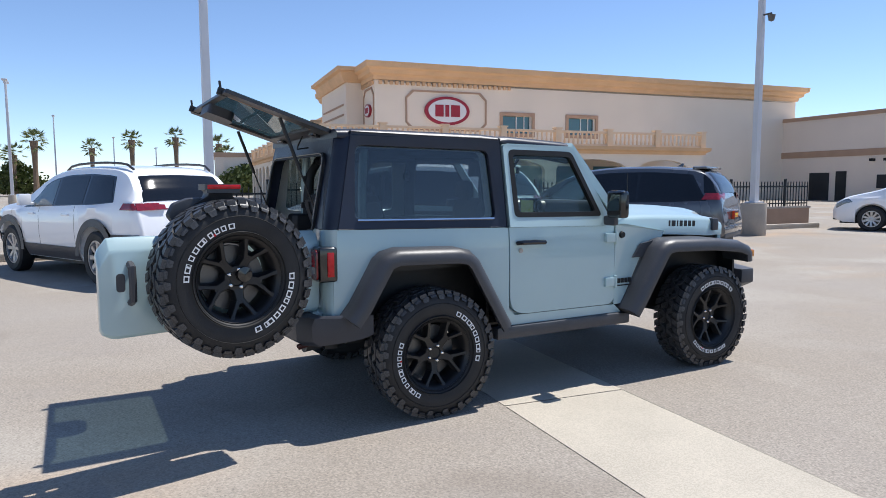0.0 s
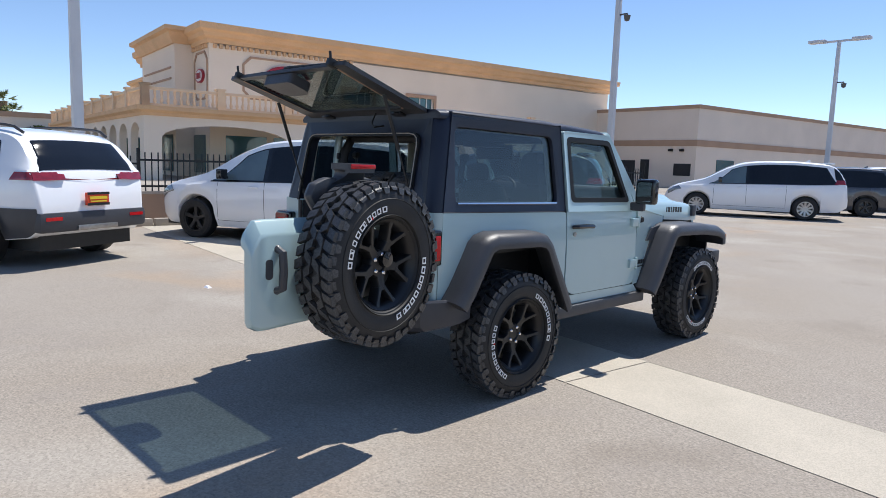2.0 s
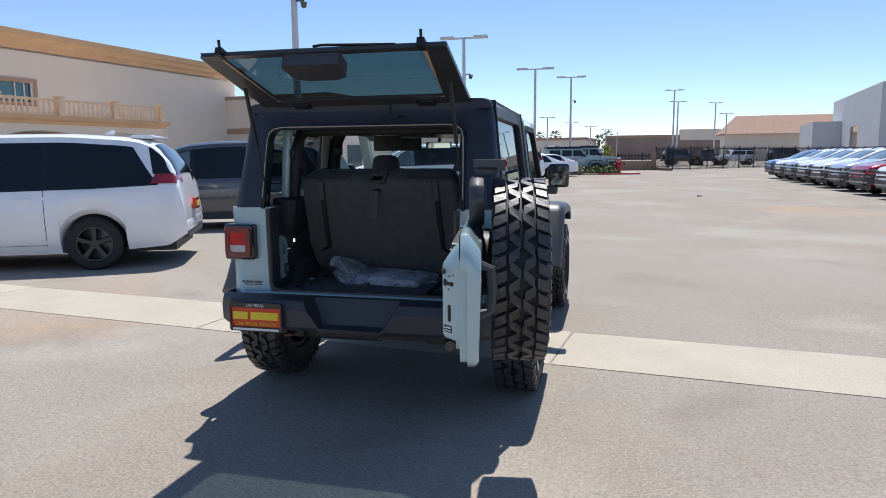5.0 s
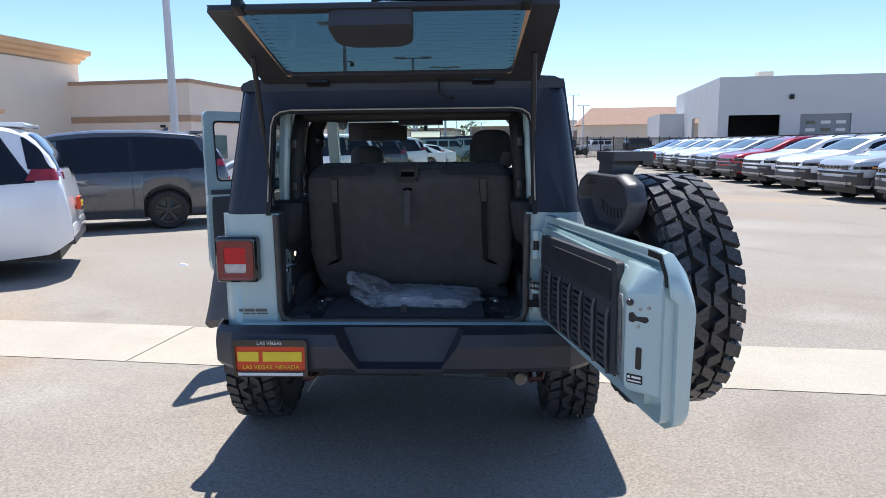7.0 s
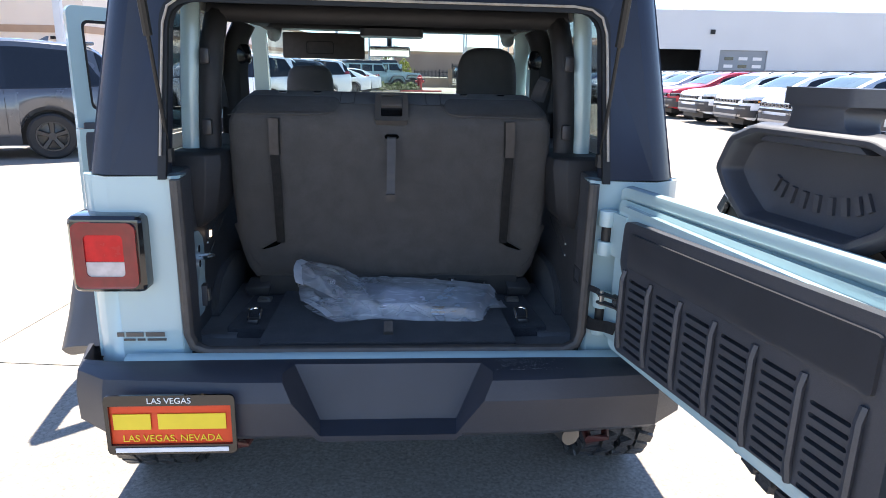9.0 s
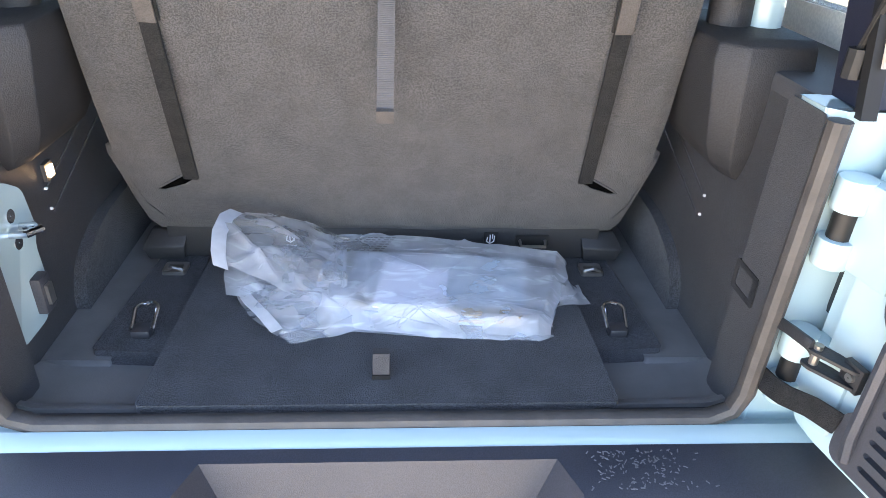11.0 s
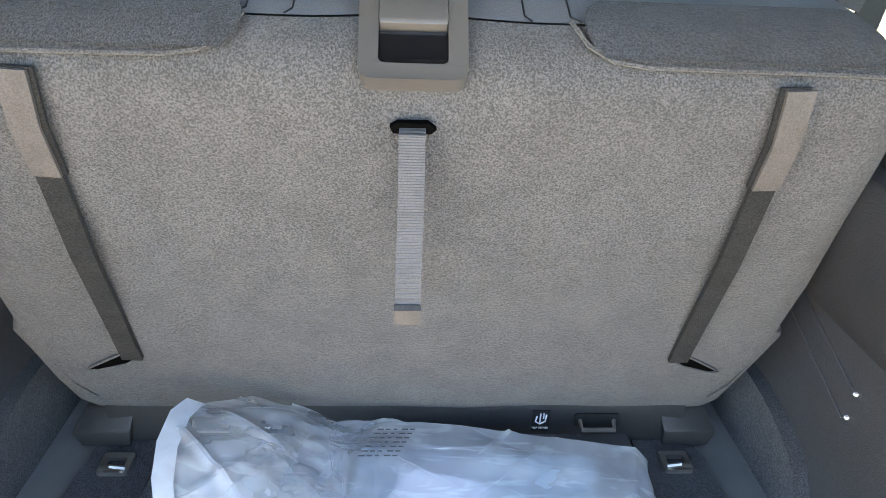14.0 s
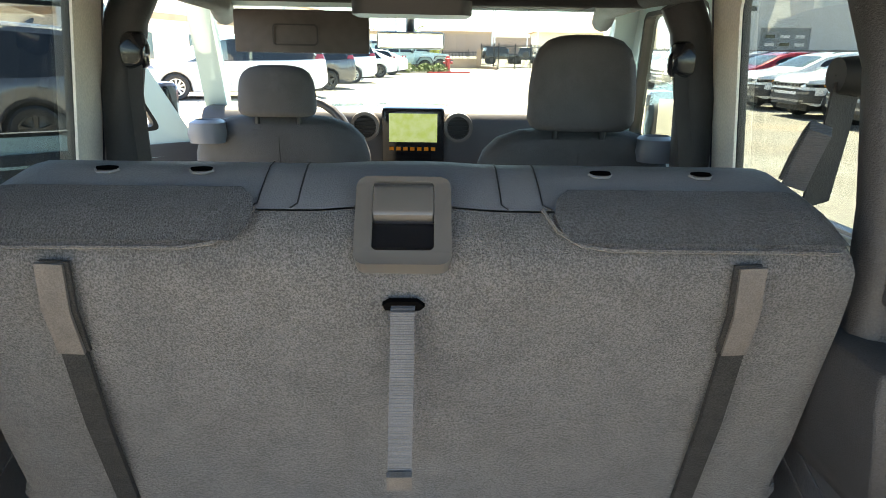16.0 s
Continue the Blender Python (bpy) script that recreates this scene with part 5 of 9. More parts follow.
def mirror_x(bm, sgn):
    if sgn < 0:
        move(bm, Matrix.Diagonal((-1, 1, 1, 1)))
    return bm


# wheels with blocky mud tread
R_TYRE = 0.397


def tread_block(bm, a0, a1, x0, x1, skew, r0, r1):
    """One lug on the tread: angles, span across, slant of the far end."""
    vs = []
    for r, s in ((r0, 1.0), (r1, 0.92)):
        am, xm, ha, hx = (a0 + a1) / 2, (x0 + x1) / 2, (a1 - a0) / 2 * s, (x1 - x0) / 2 * s
        for da, dx in ((-ha, -hx), (ha, -hx), (ha, hx), (-ha, hx)):
            a = am + da + skew * (dx / max(hx, 1e-4))
            vs.append(bm.verts.new((xm + dx, r * math.cos(a), r * math.sin(a))))
    for f in ((3, 2, 1, 0), (4, 5, 6, 7), (0, 1, 5, 4), (1, 2, 6, 5), (2, 3, 7, 6), (3, 0, 4, 7)):
        bm.faces.new([vs[i] for i in f])


def off_road_tyre():
    bm = BM()
    R = R_TYRE
    prof = [(-0.095, 0.217), (-0.115, 0.231), (-0.125, 0.27), (-0.128, 0.31), (-0.121, 0.345), (-0.106, R - 0.028), (-0.09, R - 0.021),
            (0.09, R - 0.021), (0.106, R - 0.028), (0.121, 0.345), (0.128, 0.31), (0.125, 0.27), (0.115, 0.231), (0.095, 0.217)]
    lathe(bm, prof, "x", 72)
    # raised rings on the sidewall
    for r in (0.240, 0.318):
        lathe(bm, [(0.120, r - 0.004), (0.1305, r), (0.120, r + 0.004)], "x", 72)
    return bm


N_LUG = 42
LUGS = {}


def lug_meshes():
    """Eight kinds of lug, each built at the top of the tyre: inner and outer, odd and even, both sides."""
    R, st = R_TYRE, 2 * math.pi / N_LUG
    for k in (0, 1):
        for sg in (-1, 1):
            o = 0 if sg < 0 else st / 2
            inner = 0.066 if k else 0.062
            bm = BM()
            x0, x1 = sorted((sg * inner, sg * (0.116 if k else 0.121)))
            tread_block(bm, o - st * 0.40, o + st * 0.38, x0, x1, 0.026 * sg, R - 0.024, R - 0.001)
            b2 = BM()
            x0, x1 = sorted((sg * (0.003 if k else 0.009), sg * (0.054 if k else 0.057)))
            tread_block(b2, o + st * (0.10 if k else 0.16), o + st * (0.86 if k else 0.92), x0, x1, 0.046 * (1 if k else -0.7), R - 0.024, R + 0.001)
            # the outer lug runs down the shoulder, longer on every second one
            low = 0.344 if k == 0 else 0.360
            vs = []
            for x, r, w in ((sg * 0.100, R - 0.006, 0.38), (sg * 0.123, R - 0.026, 0.38), (sg * 0.1285, low, 0.30), (sg * 0.118, low, 0.30), (sg * 0.110, R - 0.03, 0.38)):
                for e in (-1, 1):
                    aa = o + e * st * w
                    vs.append(bm.verts.new((x, r * math.cos(aa), r * math.sin(aa))))
            for i in range(4):
                bm.faces.new((vs[2 * i], vs[2 * i + 1], vs[2 * i + 3], vs[2 * i + 2]))
            bm.faces.new(vs[0::2])
            bm.faces.new(vs[1::2])
            for nm, b in (("outer", bm), ("inner", b2)):
                bmesh.ops.recalc_face_normals(b, faces=b.faces)
                me = bpy.data.meshes.new("tread_lug")
                b.to_mesh(me)
                b.free()
                me.materials.append(M["tread"])
                LUGS[k, sg, nm] = me


lug_meshes()


def arc_marks(bm, start, widths, r, x, hh=0.029):
    """White outlined blocks along the sidewall, standing for the maker's lettering."""
    a = start
    for w in widths:
        lo, li = [], []
        for s, sink in ((1.0, lo), (0.5, li)):
            for da, dr in ((-w, -hh / 2), (w, -hh / 2), (w, hh / 2), (-w, hh / 2)):
                aa, rr = a + da / 2 * (s if s == 1.0 else 0.58) / r, r + dr * (s if s == 1.0 else 0.62)
                sink.append((rr * math.cos(aa), rr * math.sin(aa)))
        plate(bm, lo, [li], "x", x, x + 0.0022)
        a += (w + 0.010) / r
    return bm


def off_road_rim():
    bm = BM()
    lathe(bm, [(-0.10, 0.218), (-0.095, 0.196), (-0.02, 0.186), (0.05, 0.188), (0.082, 0.198), (0.094, 0.207), (0.100, 0.214), (0.106, 0.220), (0.098, 0.226)], "x", 56)
    lathe(bm, [(0.0, 0.072), (0.050, 0.070), (0.060, 0.062), (0.062, 0.040), (0.054, 0.034), (0.054, 0.001)], "x", 30)
    for k in range(5):
        rot = Matrix.Rotation(2 * math.pi * k / 5, 4, "X")

        def ring(c, hw, r, x0, x1):
            return [rot @ Vector(p) for p in ((x0, c - hw - 0.006, r), (x1 - 0.006, c - hw, r), (x1, c - hw + 0.005, r), (x1, c + hw - 0.005, r), (x1 - 0.006, c + hw, r), (x0, c + hw + 0.006, r))]
        loft(bm, [ring(0, 0.030, 0.045, 0.005, 0.060), ring(0, 0.024, 0.080, 0.010, 0.064), ring(0, 0.023, 0.105, 0.014, 0.069), ring(0, 0.030, 0.128, 0.018, 0.073)])
        for sg in (-1, 1):
            loft(bm, [ring(sg * 0.012, 0.015, 0.112, 0.016, 0.071), ring(sg * 0.030, 0.0135, 0.145, 0.022, 0.078), ring(sg * 0.050, 0.0135, 0.175, 0.030, 0.086), ring(sg * 0.064, 0.018, 0.200, 0.040, 0.094)])
    return bm


def off_road_wheel(name, x, y, z, sgn, spin):
    w = part(name, lathe(BM(), [(-0.03, 0.001), (-0.03, 0.165), (-0.012, 0.165), (-0.012, 0.001)], "x", 32), M["rim_grey"], jeep, "black spoked wheel with chunky white-marked mud tyre")
    w.matrix_local = pose(x, y, z, spin, 0, 0 if sgn > 0 else 180)
    part("tyre", off_road_tyre(), M["tyre"], w, smooth=25)
    part("rim", off_road_rim(), M["rim_black"], w, "gloss black five-spoke rim", smooth=40)
    for k in range(5):
        a = 2 * math.pi * (k + 0.5) / 5
        nut = part("lug_nut", lathe(BM(), [(0.045, 0.011), (0.068, 0.011), (0.073, 0.007), (0.074, 0.001)], "x", 10), M["chrome"], w)
        nut.location = (0, 0.0475 * math.cos(a), 0.0475 * math.sin(a))
    for k in range(N_LUG):
        for (odd, sg, nm), me in LUGS.items():
            if odd == k % 2:
                lug = new("tread_lug", me)
                lug.parent = w
                lug.rotation_euler = (2 * math.pi * k / N_LUG, 0, 0)
    bm = BM()
    arc_marks(bm, -0.75, [0.036, 0.018, 0.036, 0.034, 0.034, 0.028, 0.038, 0.038, 0.034], 0.272, 0.1262, 0.029)
    arc_marks(bm, 2.25, [0.032, 0.026, 0.026, 0.026, 0.013, 0.032, 0.032, 0.026, 0.013, 0.032, 0.032], 0.272, 0.1262, 0.027)
    part("sidewall_print", bm, M["white_flat"], w, "white outlined blocks round the sidewall", smooth=0)["kind"] = "stuff"
    bm = BM()
    lathe(bm, [(0.1275, 0.001), (0.1285, 0.007), (0.1275, 0.0071)], "x", 10, (0, 0.262 * math.cos(2.6), 0.262 * math.sin(2.6)))
    part("balance_dot", bm, M["lamp_red"], w)
    return w


off_road_wheel("wheel", 0.805, 0.02, 0.392, 1, 32)
off_road_wheel("wheel", 0.805, 2.45, 0.388, 1, 92)
off_road_wheel("wheel", -0.805, 0.02, 0.392, -1, 60)
off_road_wheel("wheel", -0.805, 2.45, 0.388, -1, 200)

# tub sides with arch cut-outs, front cowl sides
ARCH_R = [(0.555, 0.49), (0.50, 0.60), (0.315, 0.92), (0.25, 0.985), (0.17, 1.005), (-0.23, 1.015), (-0.30, 0.995), (-0.345, 0.955), (-0.50, 0.70)]
for sgn in (1, -1):
    bm = BM()
    plate(bm, [(-0.60, 0.655), (-0.60, 1.165), (0.612, 1.14), (0.612, 0.60), (0.66, 0.555), (1.535, 0.55), (1.60, 0.49)] + ARCH_R, [], "x", 0.765, 0.80)
    part("quarter_panel", mirror_x(bow(bm), sgn), PAINT, jeep, smooth=60)
    bm = BM()
    plate(bm, [(1.532, 0.556), (1.532, 1.125), (1.62, 1.13), (2.1, 1.06), (2.05, 0.98), (1.95, 0.95), (1.70, 0.556)], [], "x", 0.765, 0.80)
    for v in bm.verts:
        v.co.x -= max(0, v.co.y - 1.6) * 0.16
    part("cowl_side", mirror_x(bm, sgn), PAINT, jeep, bevel=0.006)
    # rear corner post: curved quarter round beside the opening
    prof = []
    for a in range(0, 91, 15):
        prof.append((0.72 + 0.08 * math.cos(radians(a)), -0.575 - 0.065 * math.sin(radians(a))))
    loop = prof + [(0.560, -0.64), (0.542, -0.625), (0.542, -0.565), (0.765, -0.565), (0.765, -0.575)]
    bm = BM()
    plate(bm, loop, [], "z", 0.645, 1.165)
    part("corner_post", mirror_x(bm, sgn), PAINT, jeep, bevel=0.004, smooth=50)
    # painted sill behind the door's lower edge
    bm = BM()
    box(bm, 0.735, 0.752, 0.58, 1.56, 0.50, 0.70)
    part("door_sill", mirror_x(bm, sgn), PAINT, jeep)
    # rocker rail
    bm = BM()
    box(bm, 0.70, 0.835, 0.50, 1.66, 0.405, 0.488)
    part("rocker_rail", mirror_x(bm, sgn), M["plastic"], jeep, bevel=0.018)
    # flares
    for path, xin in (([(-0.56, 0.665), (-0.50, 0.74), (-0.355, 0.985), (-0.31, 1.02), (-0.23, 1.04), (0.17, 1.03), (0.255, 1.01), (0.315, 0.955), (0.56, 0.53)], 0.775),
                      ([(1.585, 0.515), (1.66, 0.615), (1.87, 0.94), (1.93, 0.99), (2.02, 1.005), (2.45, 0.995), (2.75, 0.965), (2.86, 0.925), (2.895, 0.87), (2.90, 0.805)], 0.60)):
        rings = []
        for i, p in enumerate(path):
            a, b = Vector(path[max(i - 1, 0)]), Vector(path[min(i + 1, len(path) - 1)])
            d = (b - a).normalized()
            nrm = Vector((-d.y, d.x))
            if nrm.y < 0 and i not in (0, len(path) - 1):
                nrm = -nrm
            nrm = Vector((-d.y, d.x))
            P = lambda x, k: (x, p[0] + nrm.x * k, p[1] + nrm.y * k)
            rings.append([P(xin, 0.012), P(0.875, 0.008), P(0.912, -0.004), P(0.936, -0.028), P(0.940, -0.06), P(0.937, -0.085), P(0.925, -0.088), P(0.90, -0.075), P(xin, -0.03)])
        bm = BM()
        loft(bm, rings)
        part("fender_flare", mirror_x(bm, sgn), M["flare"], jeep, smooth=50)
    # dark wheel wells
    for y0, y1, z1 in ((-0.46, 0.46, 0.93), (1.75, 2.86, 0.96)):
        bm = BM()
        box(bm, 0.584, 0.60, y0, y1, 0.45, z1)
        box(bm, 0.60, 0.76, y0, y1, z1 - 0.03, z1)
        box(bm, 0.60, 0.76, y0 - 0.02, y0, 0.5, z1)
        box(bm, 0.60, 0.76, y1, y1 + 0.02, 0.5, z1)
        part("wheel_well", mirror_x(bm, sgn), M["black_flat"], jeep)
    # amber marker on the front flare
    bm = BM()
    box(bm, 0.84, 0.925, 2.865, 2.91, 0.835, 0.895)
    part("side_marker", mirror_x(bm, sgn), M["amber"], jeep, bevel=0.012)
    # fender vent
    bm = BM()
    plate(bm, [(1.72, 0.88), (1.80, 0.98), (1.92, 1.0), (1.83, 0.88)], [], "x", 0.775, 0.79)
    part("fender_vent", mirror_x(bm, sgn), M["plastic"], jeep)


# doors
def door(sgn, m):
    """Built closed, in car space about its hinge line; m opens it."""
    hx, hy = 0.79, 1.53
    d = new("door")
    d.parent = jeep
    bm = BM()
    low = rounded([(0.6165, 1.14), (1.526, 1.122), (1.526, 0.557), (0.6165, 0.560)], [0, 0, 0.07, 0.13], 6)
    plate(bm, low, [], "x", 0.755, 0.806)
    bow(bm)
    move(bm, Matrix.Translation((-hx, -hy, 0)))
    bodyp = part("door", mirror_x(bm, sgn), PAINT, jeep, "grey-blue door with body-coloured window frame", smooth=60)
    bodyp.matrix_local = m
    bpy.data.objects.remove(d)
    bm = BM()
    frame_o = rounded([(0.62, 1.142), (0.60, 1.690), (1.18, 1.682), (1.522, 1.124)], [0, 0.04, 0.05, 0.0], 5)
    frame_i = rounded([(0.685, 1.225), (0.66, 1.630), (1.155, 1.622), (1.375, 1.215)], 0.035, 4)
    plate(bm, frame_o, [frame_i], "x", 0.762, 0.800)
    lean_in(bm, 1)
    move(bm, Matrix.Translation((-hx, -hy, 0)))
    part("window_frame", mirror_x(bm, sgn), PAINT, bodyp, bevel=0.005)
    bm = BM()
    plate(bm, rounded([(0.66, 1.205), (0.638, 1.652), (1.166, 1.645), (1.41, 1.195)], 0.04, 4), [rounded([(0.695, 1.237), (0.672, 1.618), (1.148, 1.61), (1.355, 1.228)], 0.03, 4)], "x", 0.765, 0.803)
    lean_in(bm, 1)
    move(bm, Matrix.Translation((-hx, -hy, 0)))
    part("window_seal", mirror_x(bm, sgn), M["rubber"], bodyp)
    bm = BM()
    plate(bm, [(0.69, 1.23), (0.665, 1.625), (1.15, 1.618), (1.365, 1.22)], [], "x", 0.780, 0.784)
    lean_in(bm, 1)
    move(bm, Matrix.Translation((-hx, -hy, 0)))
    if sgn > 0:
        pane = part("pane", mirror_x(bm, sgn), M["glass_green"], bodyp, "faintly green door glass")
        pane.visible_shadow = False
    bm = BM()
    box(bm, 0.742, 0.757, 0.64, 1.50, 0.60, 1.17)
    box(bm, 0.70, 0.745, 0.80, 1.35, 0.88, 0.95)
    move(bm, Matrix.Translation((-hx, -hy, 0)))
    part("door_card", mirror_x(bm, sgn), M["plastic"], bodyp, "black moulded inner door panel", bevel=0.012)
    bm = BM()
    tube(bm, [(0.806, 0.67, 1.035), (0.842, 0.69, 1.04), (0.846, 0.78, 1.04), (0.842, 0.87, 1.036), (0.806, 0.885, 1.03)], [0.014, 0.016, 0.017, 0.016, 0.014], 8)
    move(bm, Matrix.Translation((-hx, -hy, 0)))
    part("door_handle", mirror_x(bm, sgn), M["gloss_black"], bodyp, "black pull handle")
    bm = BM()
    lathe(bm, [(0.80, 0.016), (0.811, 0.016), (0.813, 0.012), (0.811, 0.001)], "x", 16, (0, 0.70, 0.985))
    move(bm, Matrix.Translation((-hx, -hy, 0)))
    part("lock", mirror_x(bm, sgn), M["steel"], bodyp)
    for z in (1.04, 0.72):
        bm = BM()
        box(bm, 0.80, 0.828, 1.43, 1.512, z - 0.032, z + 0.032)
        tube(bm, [(0.818, 1.528, z - 0.045), (0.818, 1.528, z + 0.045)], 0.013, 10)
        move(bm, Matrix.Translation((-hx, -hy, 0)))
        part("hinge", mirror_x(bm, sgn), PAINT, bodyp, bevel=0.004)
    bm = BM()
    box(bm, 0.835, 1.0, 1.405, 1.48, 1.185, 1.375)
    move(bm, Matrix.Translation((-hx, -hy, 0)))
    mr = part("mirror", mirror_x(bm, sgn), M["gloss_black"], bodyp, "black door mirror", bevel=0.03, seg=3)
    bm = BM()
    box(bm, 0.79, 0.91, 1.42, 1.465, 1.13, 1.20)
    move(bm, Matrix.Translation((-hx, -hy, 0)))
    part("mirror_arm", mirror_x(bm, sgn), M["plastic"], mr, bevel=0.02)
    bm = BM()
    box(bm, 0.862, 0.975, 1.399, 1.4035, 1.207, 1.350)
    move(bm, Matrix.Translation((-hx, -hy, 0)))
    part("mirror_glass", mirror_x(bm, sgn), M["mirror"], mr)


door(1, pose(0.79, 1.53, 0))
door(-1, pose(-0.79, 1.53, 0, 0, 0, -50))

# bonnet, cowl, windscreen, nose
rings = []
for y, w, zc, zs, zl in ((1.60, 0.735, 1.262, 1.170, 1.06), (1.70, 0.730, 1.264, 1.172, 1.06), (1.95, 0.715, 1.262, 1.172, 1.04), (2.35, 0.690, 1.248, 1.160, 1.02), (2.65, 0.668, 1.222, 1.140, 1.00), (2.80, 0.650, 1.190, 1.118, 1.00), (2.86, 0.640, 1.150, 1.095, 1.00)):
    half = [(w, zl), (w, zs - 0.02), (w - 0.012, zs), (w - 0.05, zs + 0.018), (w * 0.72, zs + (zc - zs) * 0.45), (w * 0.62, zc - 0.005), (w * 0.3, zc), (0, zc + 0.004)]
    rings.append([(x, y, z) for x, z in half] + [(-x, y, z) for x, z in half[-2::-1]])
bm = BM()
loft(bm, rings)
hood = part("bonnet", bm, PAINT, jeep, "grey-blue bonnet with black bars on its side", smooth=50)
for y0, y1 in ((2.175, 2.195), (2.21, 2.255), (2.272, 2.288), (2.305, 2.34), (2.357, 2.392), (2.408, 2.444), (2.46, 2.492)):
    bm = BM()
    rows = []
    for y in (y0, y1):
        w, zs = 0.715 - (y - 1.95) * 0.0640, 1.172 - (y - 1.95) * 0.036
        rows.append([(w - 0.004, y, zs - 0.072), (w + 0.0018, y, zs - 0.072), (w + 0.0018, y, zs - 0.026), (w - 0.004, y, zs - 0.026)])
    loft(bm, rows)
    part("bonnet_mark", bm, M["black_flat"], hood, "short black bar")
for sgn in (1, -1):
    bm = BM()
    box(bm, 0.635, 0.685, 2.70, 2.77, 1.04, 1.14)
    part("bonnet_latch", mirror_x(bm, sgn), M["plastic"], jeep, bevel=0.012)
    bm = BM()
    bar_word(bm, [0.03, 0.026, 0.026, 0.03], 0.034, 0.006, Matrix.Translation((0.797, 1.63, 0.72)) @ Matrix(((0, 0, 1, 0), (1, 0, 0, 0), (0, 1, 0, 0), (0, 0, 0, 1))))
    bar_word(bm, [0.15], 0.009, 0.0, Matrix.Translation((0.797, 1.63, 0.685)) @ Matrix(((0, 0, 1, 0), (1, 0, 0, 0), (0, 1, 0, 0), (0, 0, 0, 1))))
    part("badge", mirror_x(bm, sgn), M["black_flat"], jeep, "black plain bars of a badge")
    bm = BM()
    lathe(bm, [(0.795, 0.001), (0.812, 0.001), (0.812, 0.02), (0.795, 0.026)], "x", 16, (0, 1.60, 1.055))
    part("bonnet_bumper", mirror_x(bm, sgn), M["rubber"], jeep)
bm = BM()
box(bm, -0.765, 0.765, 1.53, 1.60, 1.05, 1.17)
part("cowl", bm, PAINT, jeep, bevel=0.02)
LEAN = math.degrees(math.atan2(0.42, 0.52))
WS = Matrix.Translation((0, 1.60, 1.175)) @ Matrix.Rotation(radians(LEAN), 4, "X")
bm = BM()
plate(bm, rounded([(-0.765, 0.0), (0.765, 0.0), (0.70, 0.665), (-0.70, 0.665)], 0.03), [rounded([(-0.68, 0.08), (0.68, 0.08), (0.635, 0.60), (-0.635, 0.60)], 0.05)], "y", -0.03, 0.03)
part("windscreen_frame", move(bm, WS), PAINT, jeep, bevel=0.012)
bm = BM()
plate(bm, [(-0.69, 0.07), (0.69, 0.07), (0.645, 0.61), (-0.645, 0.61)], [], "y", 0.0, 0.004)
wsg = part("windscreen", move(bm, WS), M["glass_green"], jeep)
wsg.visible_shadow = False
bm = BM()
plate(bm, rounded([(-0.60, 0.70), (0.60, 0.70), (0.60, 1.10), (-0.60, 1.10)], 0.04), [rrect(-0.26 + k * 0.082, -0.20 + k * 0.082, 0.76, 1.04, 0.025, 3) for k in range(7)], "y", 2.86, 2.90)
part("grille", bm, PAINT, jeep, bevel=0.008)
bm = BM()
box(bm, -0.58, 0.58, 1.75, 2.855, 0.5, 1.02)
part("engine_bay", bm, M["black_flat"], jeep)
for sgn in (1, -1):
    bm = BM()
    lathe(bm, [(2.86, 0.10), (2.93, 0.10), (2.935, 0.085), (2.945, 0.001)], "y", 24, (sgn * 0.43, 0, 0.93))
    part("head_lamp", bm, M["lamp_head"], jeep)
bm = BM()
loft(bm, [[(-0.80, 2.93, 0.60), (-0.80, 3.08, 0.60), (-0.80, 3.08, 0.72), (-0.80, 2.93, 0.72)], [(-0.5, 2.95, 0.48), (-0.5, 3.24, 0.48), (-0.5, 3.24, 0.72), (-0.5, 2.95, 0.72)],
          [(0.5, 2.95, 0.48), (0.5, 3.24, 0.48), (0.5, 3.24, 0.72), (0.5, 2.95, 0.72)], [(0.80, 2.93, 0.60), (0.80, 3.08, 0.60), (0.80, 3.08, 0.72), (0.80, 2.93, 0.72)]])
part("front_bumper", bm, M["plastic"], jeep, bevel=0.02)
bm = BM()
tube(bm, [(0.70, 1.72, 1.16), (0.72, 1.72, 1.24), (0.745, 1.69, 1.50)], [0.008, 0.004, 0.0025], 6)
part("aerial", bm, M["black_flat"], jeep)

# chassis underneath
bm = BM()
for sgn in (1, -1):
    box(bm, sgn * 0.42 - 0.05, sgn * 0.42 + 0.05, -0.62, 2.95, 0.42, 0.54)
box(bm, -0.56, 0.56, -0.58, -0.50, 0.42, 0.56)
box(bm, -0.45, 0.45, 0.9, 1.05, 0.38, 0.5)
part("chassis", bm, M["black_flat"], jeep)
for y in (0.02, 2.45):
    bm = BM()
    tube(bm, [(-0.74, y, 0.39), (0.74, y, 0.39)], 0.045, 10)
    lathe(bm, [(-0.14, 0.001), (-0.12, 0.09), (0, 0.14), (0.12, 0.09), (0.14, 0.001)], "x", 14, (0.0, y, 0.39))
    part("axle", bm, M["black_flat"], jeep)
bm = BM()
lathe(bm, [(-0.42, 0.001), (-0.42, 0.09), (0.1, 0.09), (0.1, 0.001)], "x", 18, (-0.05, -0.48, 0.47))
tube(bm, [(0.1, -0.48, 0.46), (0.45, -0.5, 0.44), (0.52, -0.70, 0.44)], 0.03, 10)
part("exhaust", bm, M["rim_grey"], jeep, "grey muffler and tail pipe")
bm = BM()
tube(bm, [(0.56, -0.66, 0.47), (0.56, -0.74, 0.45), (0.60, -0.76, 0.47), (0.62, -0.68, 0.49)], 0.013, 8)
part("tow_hook", bm, M["hook_dark"], jeep)
bm = BM()
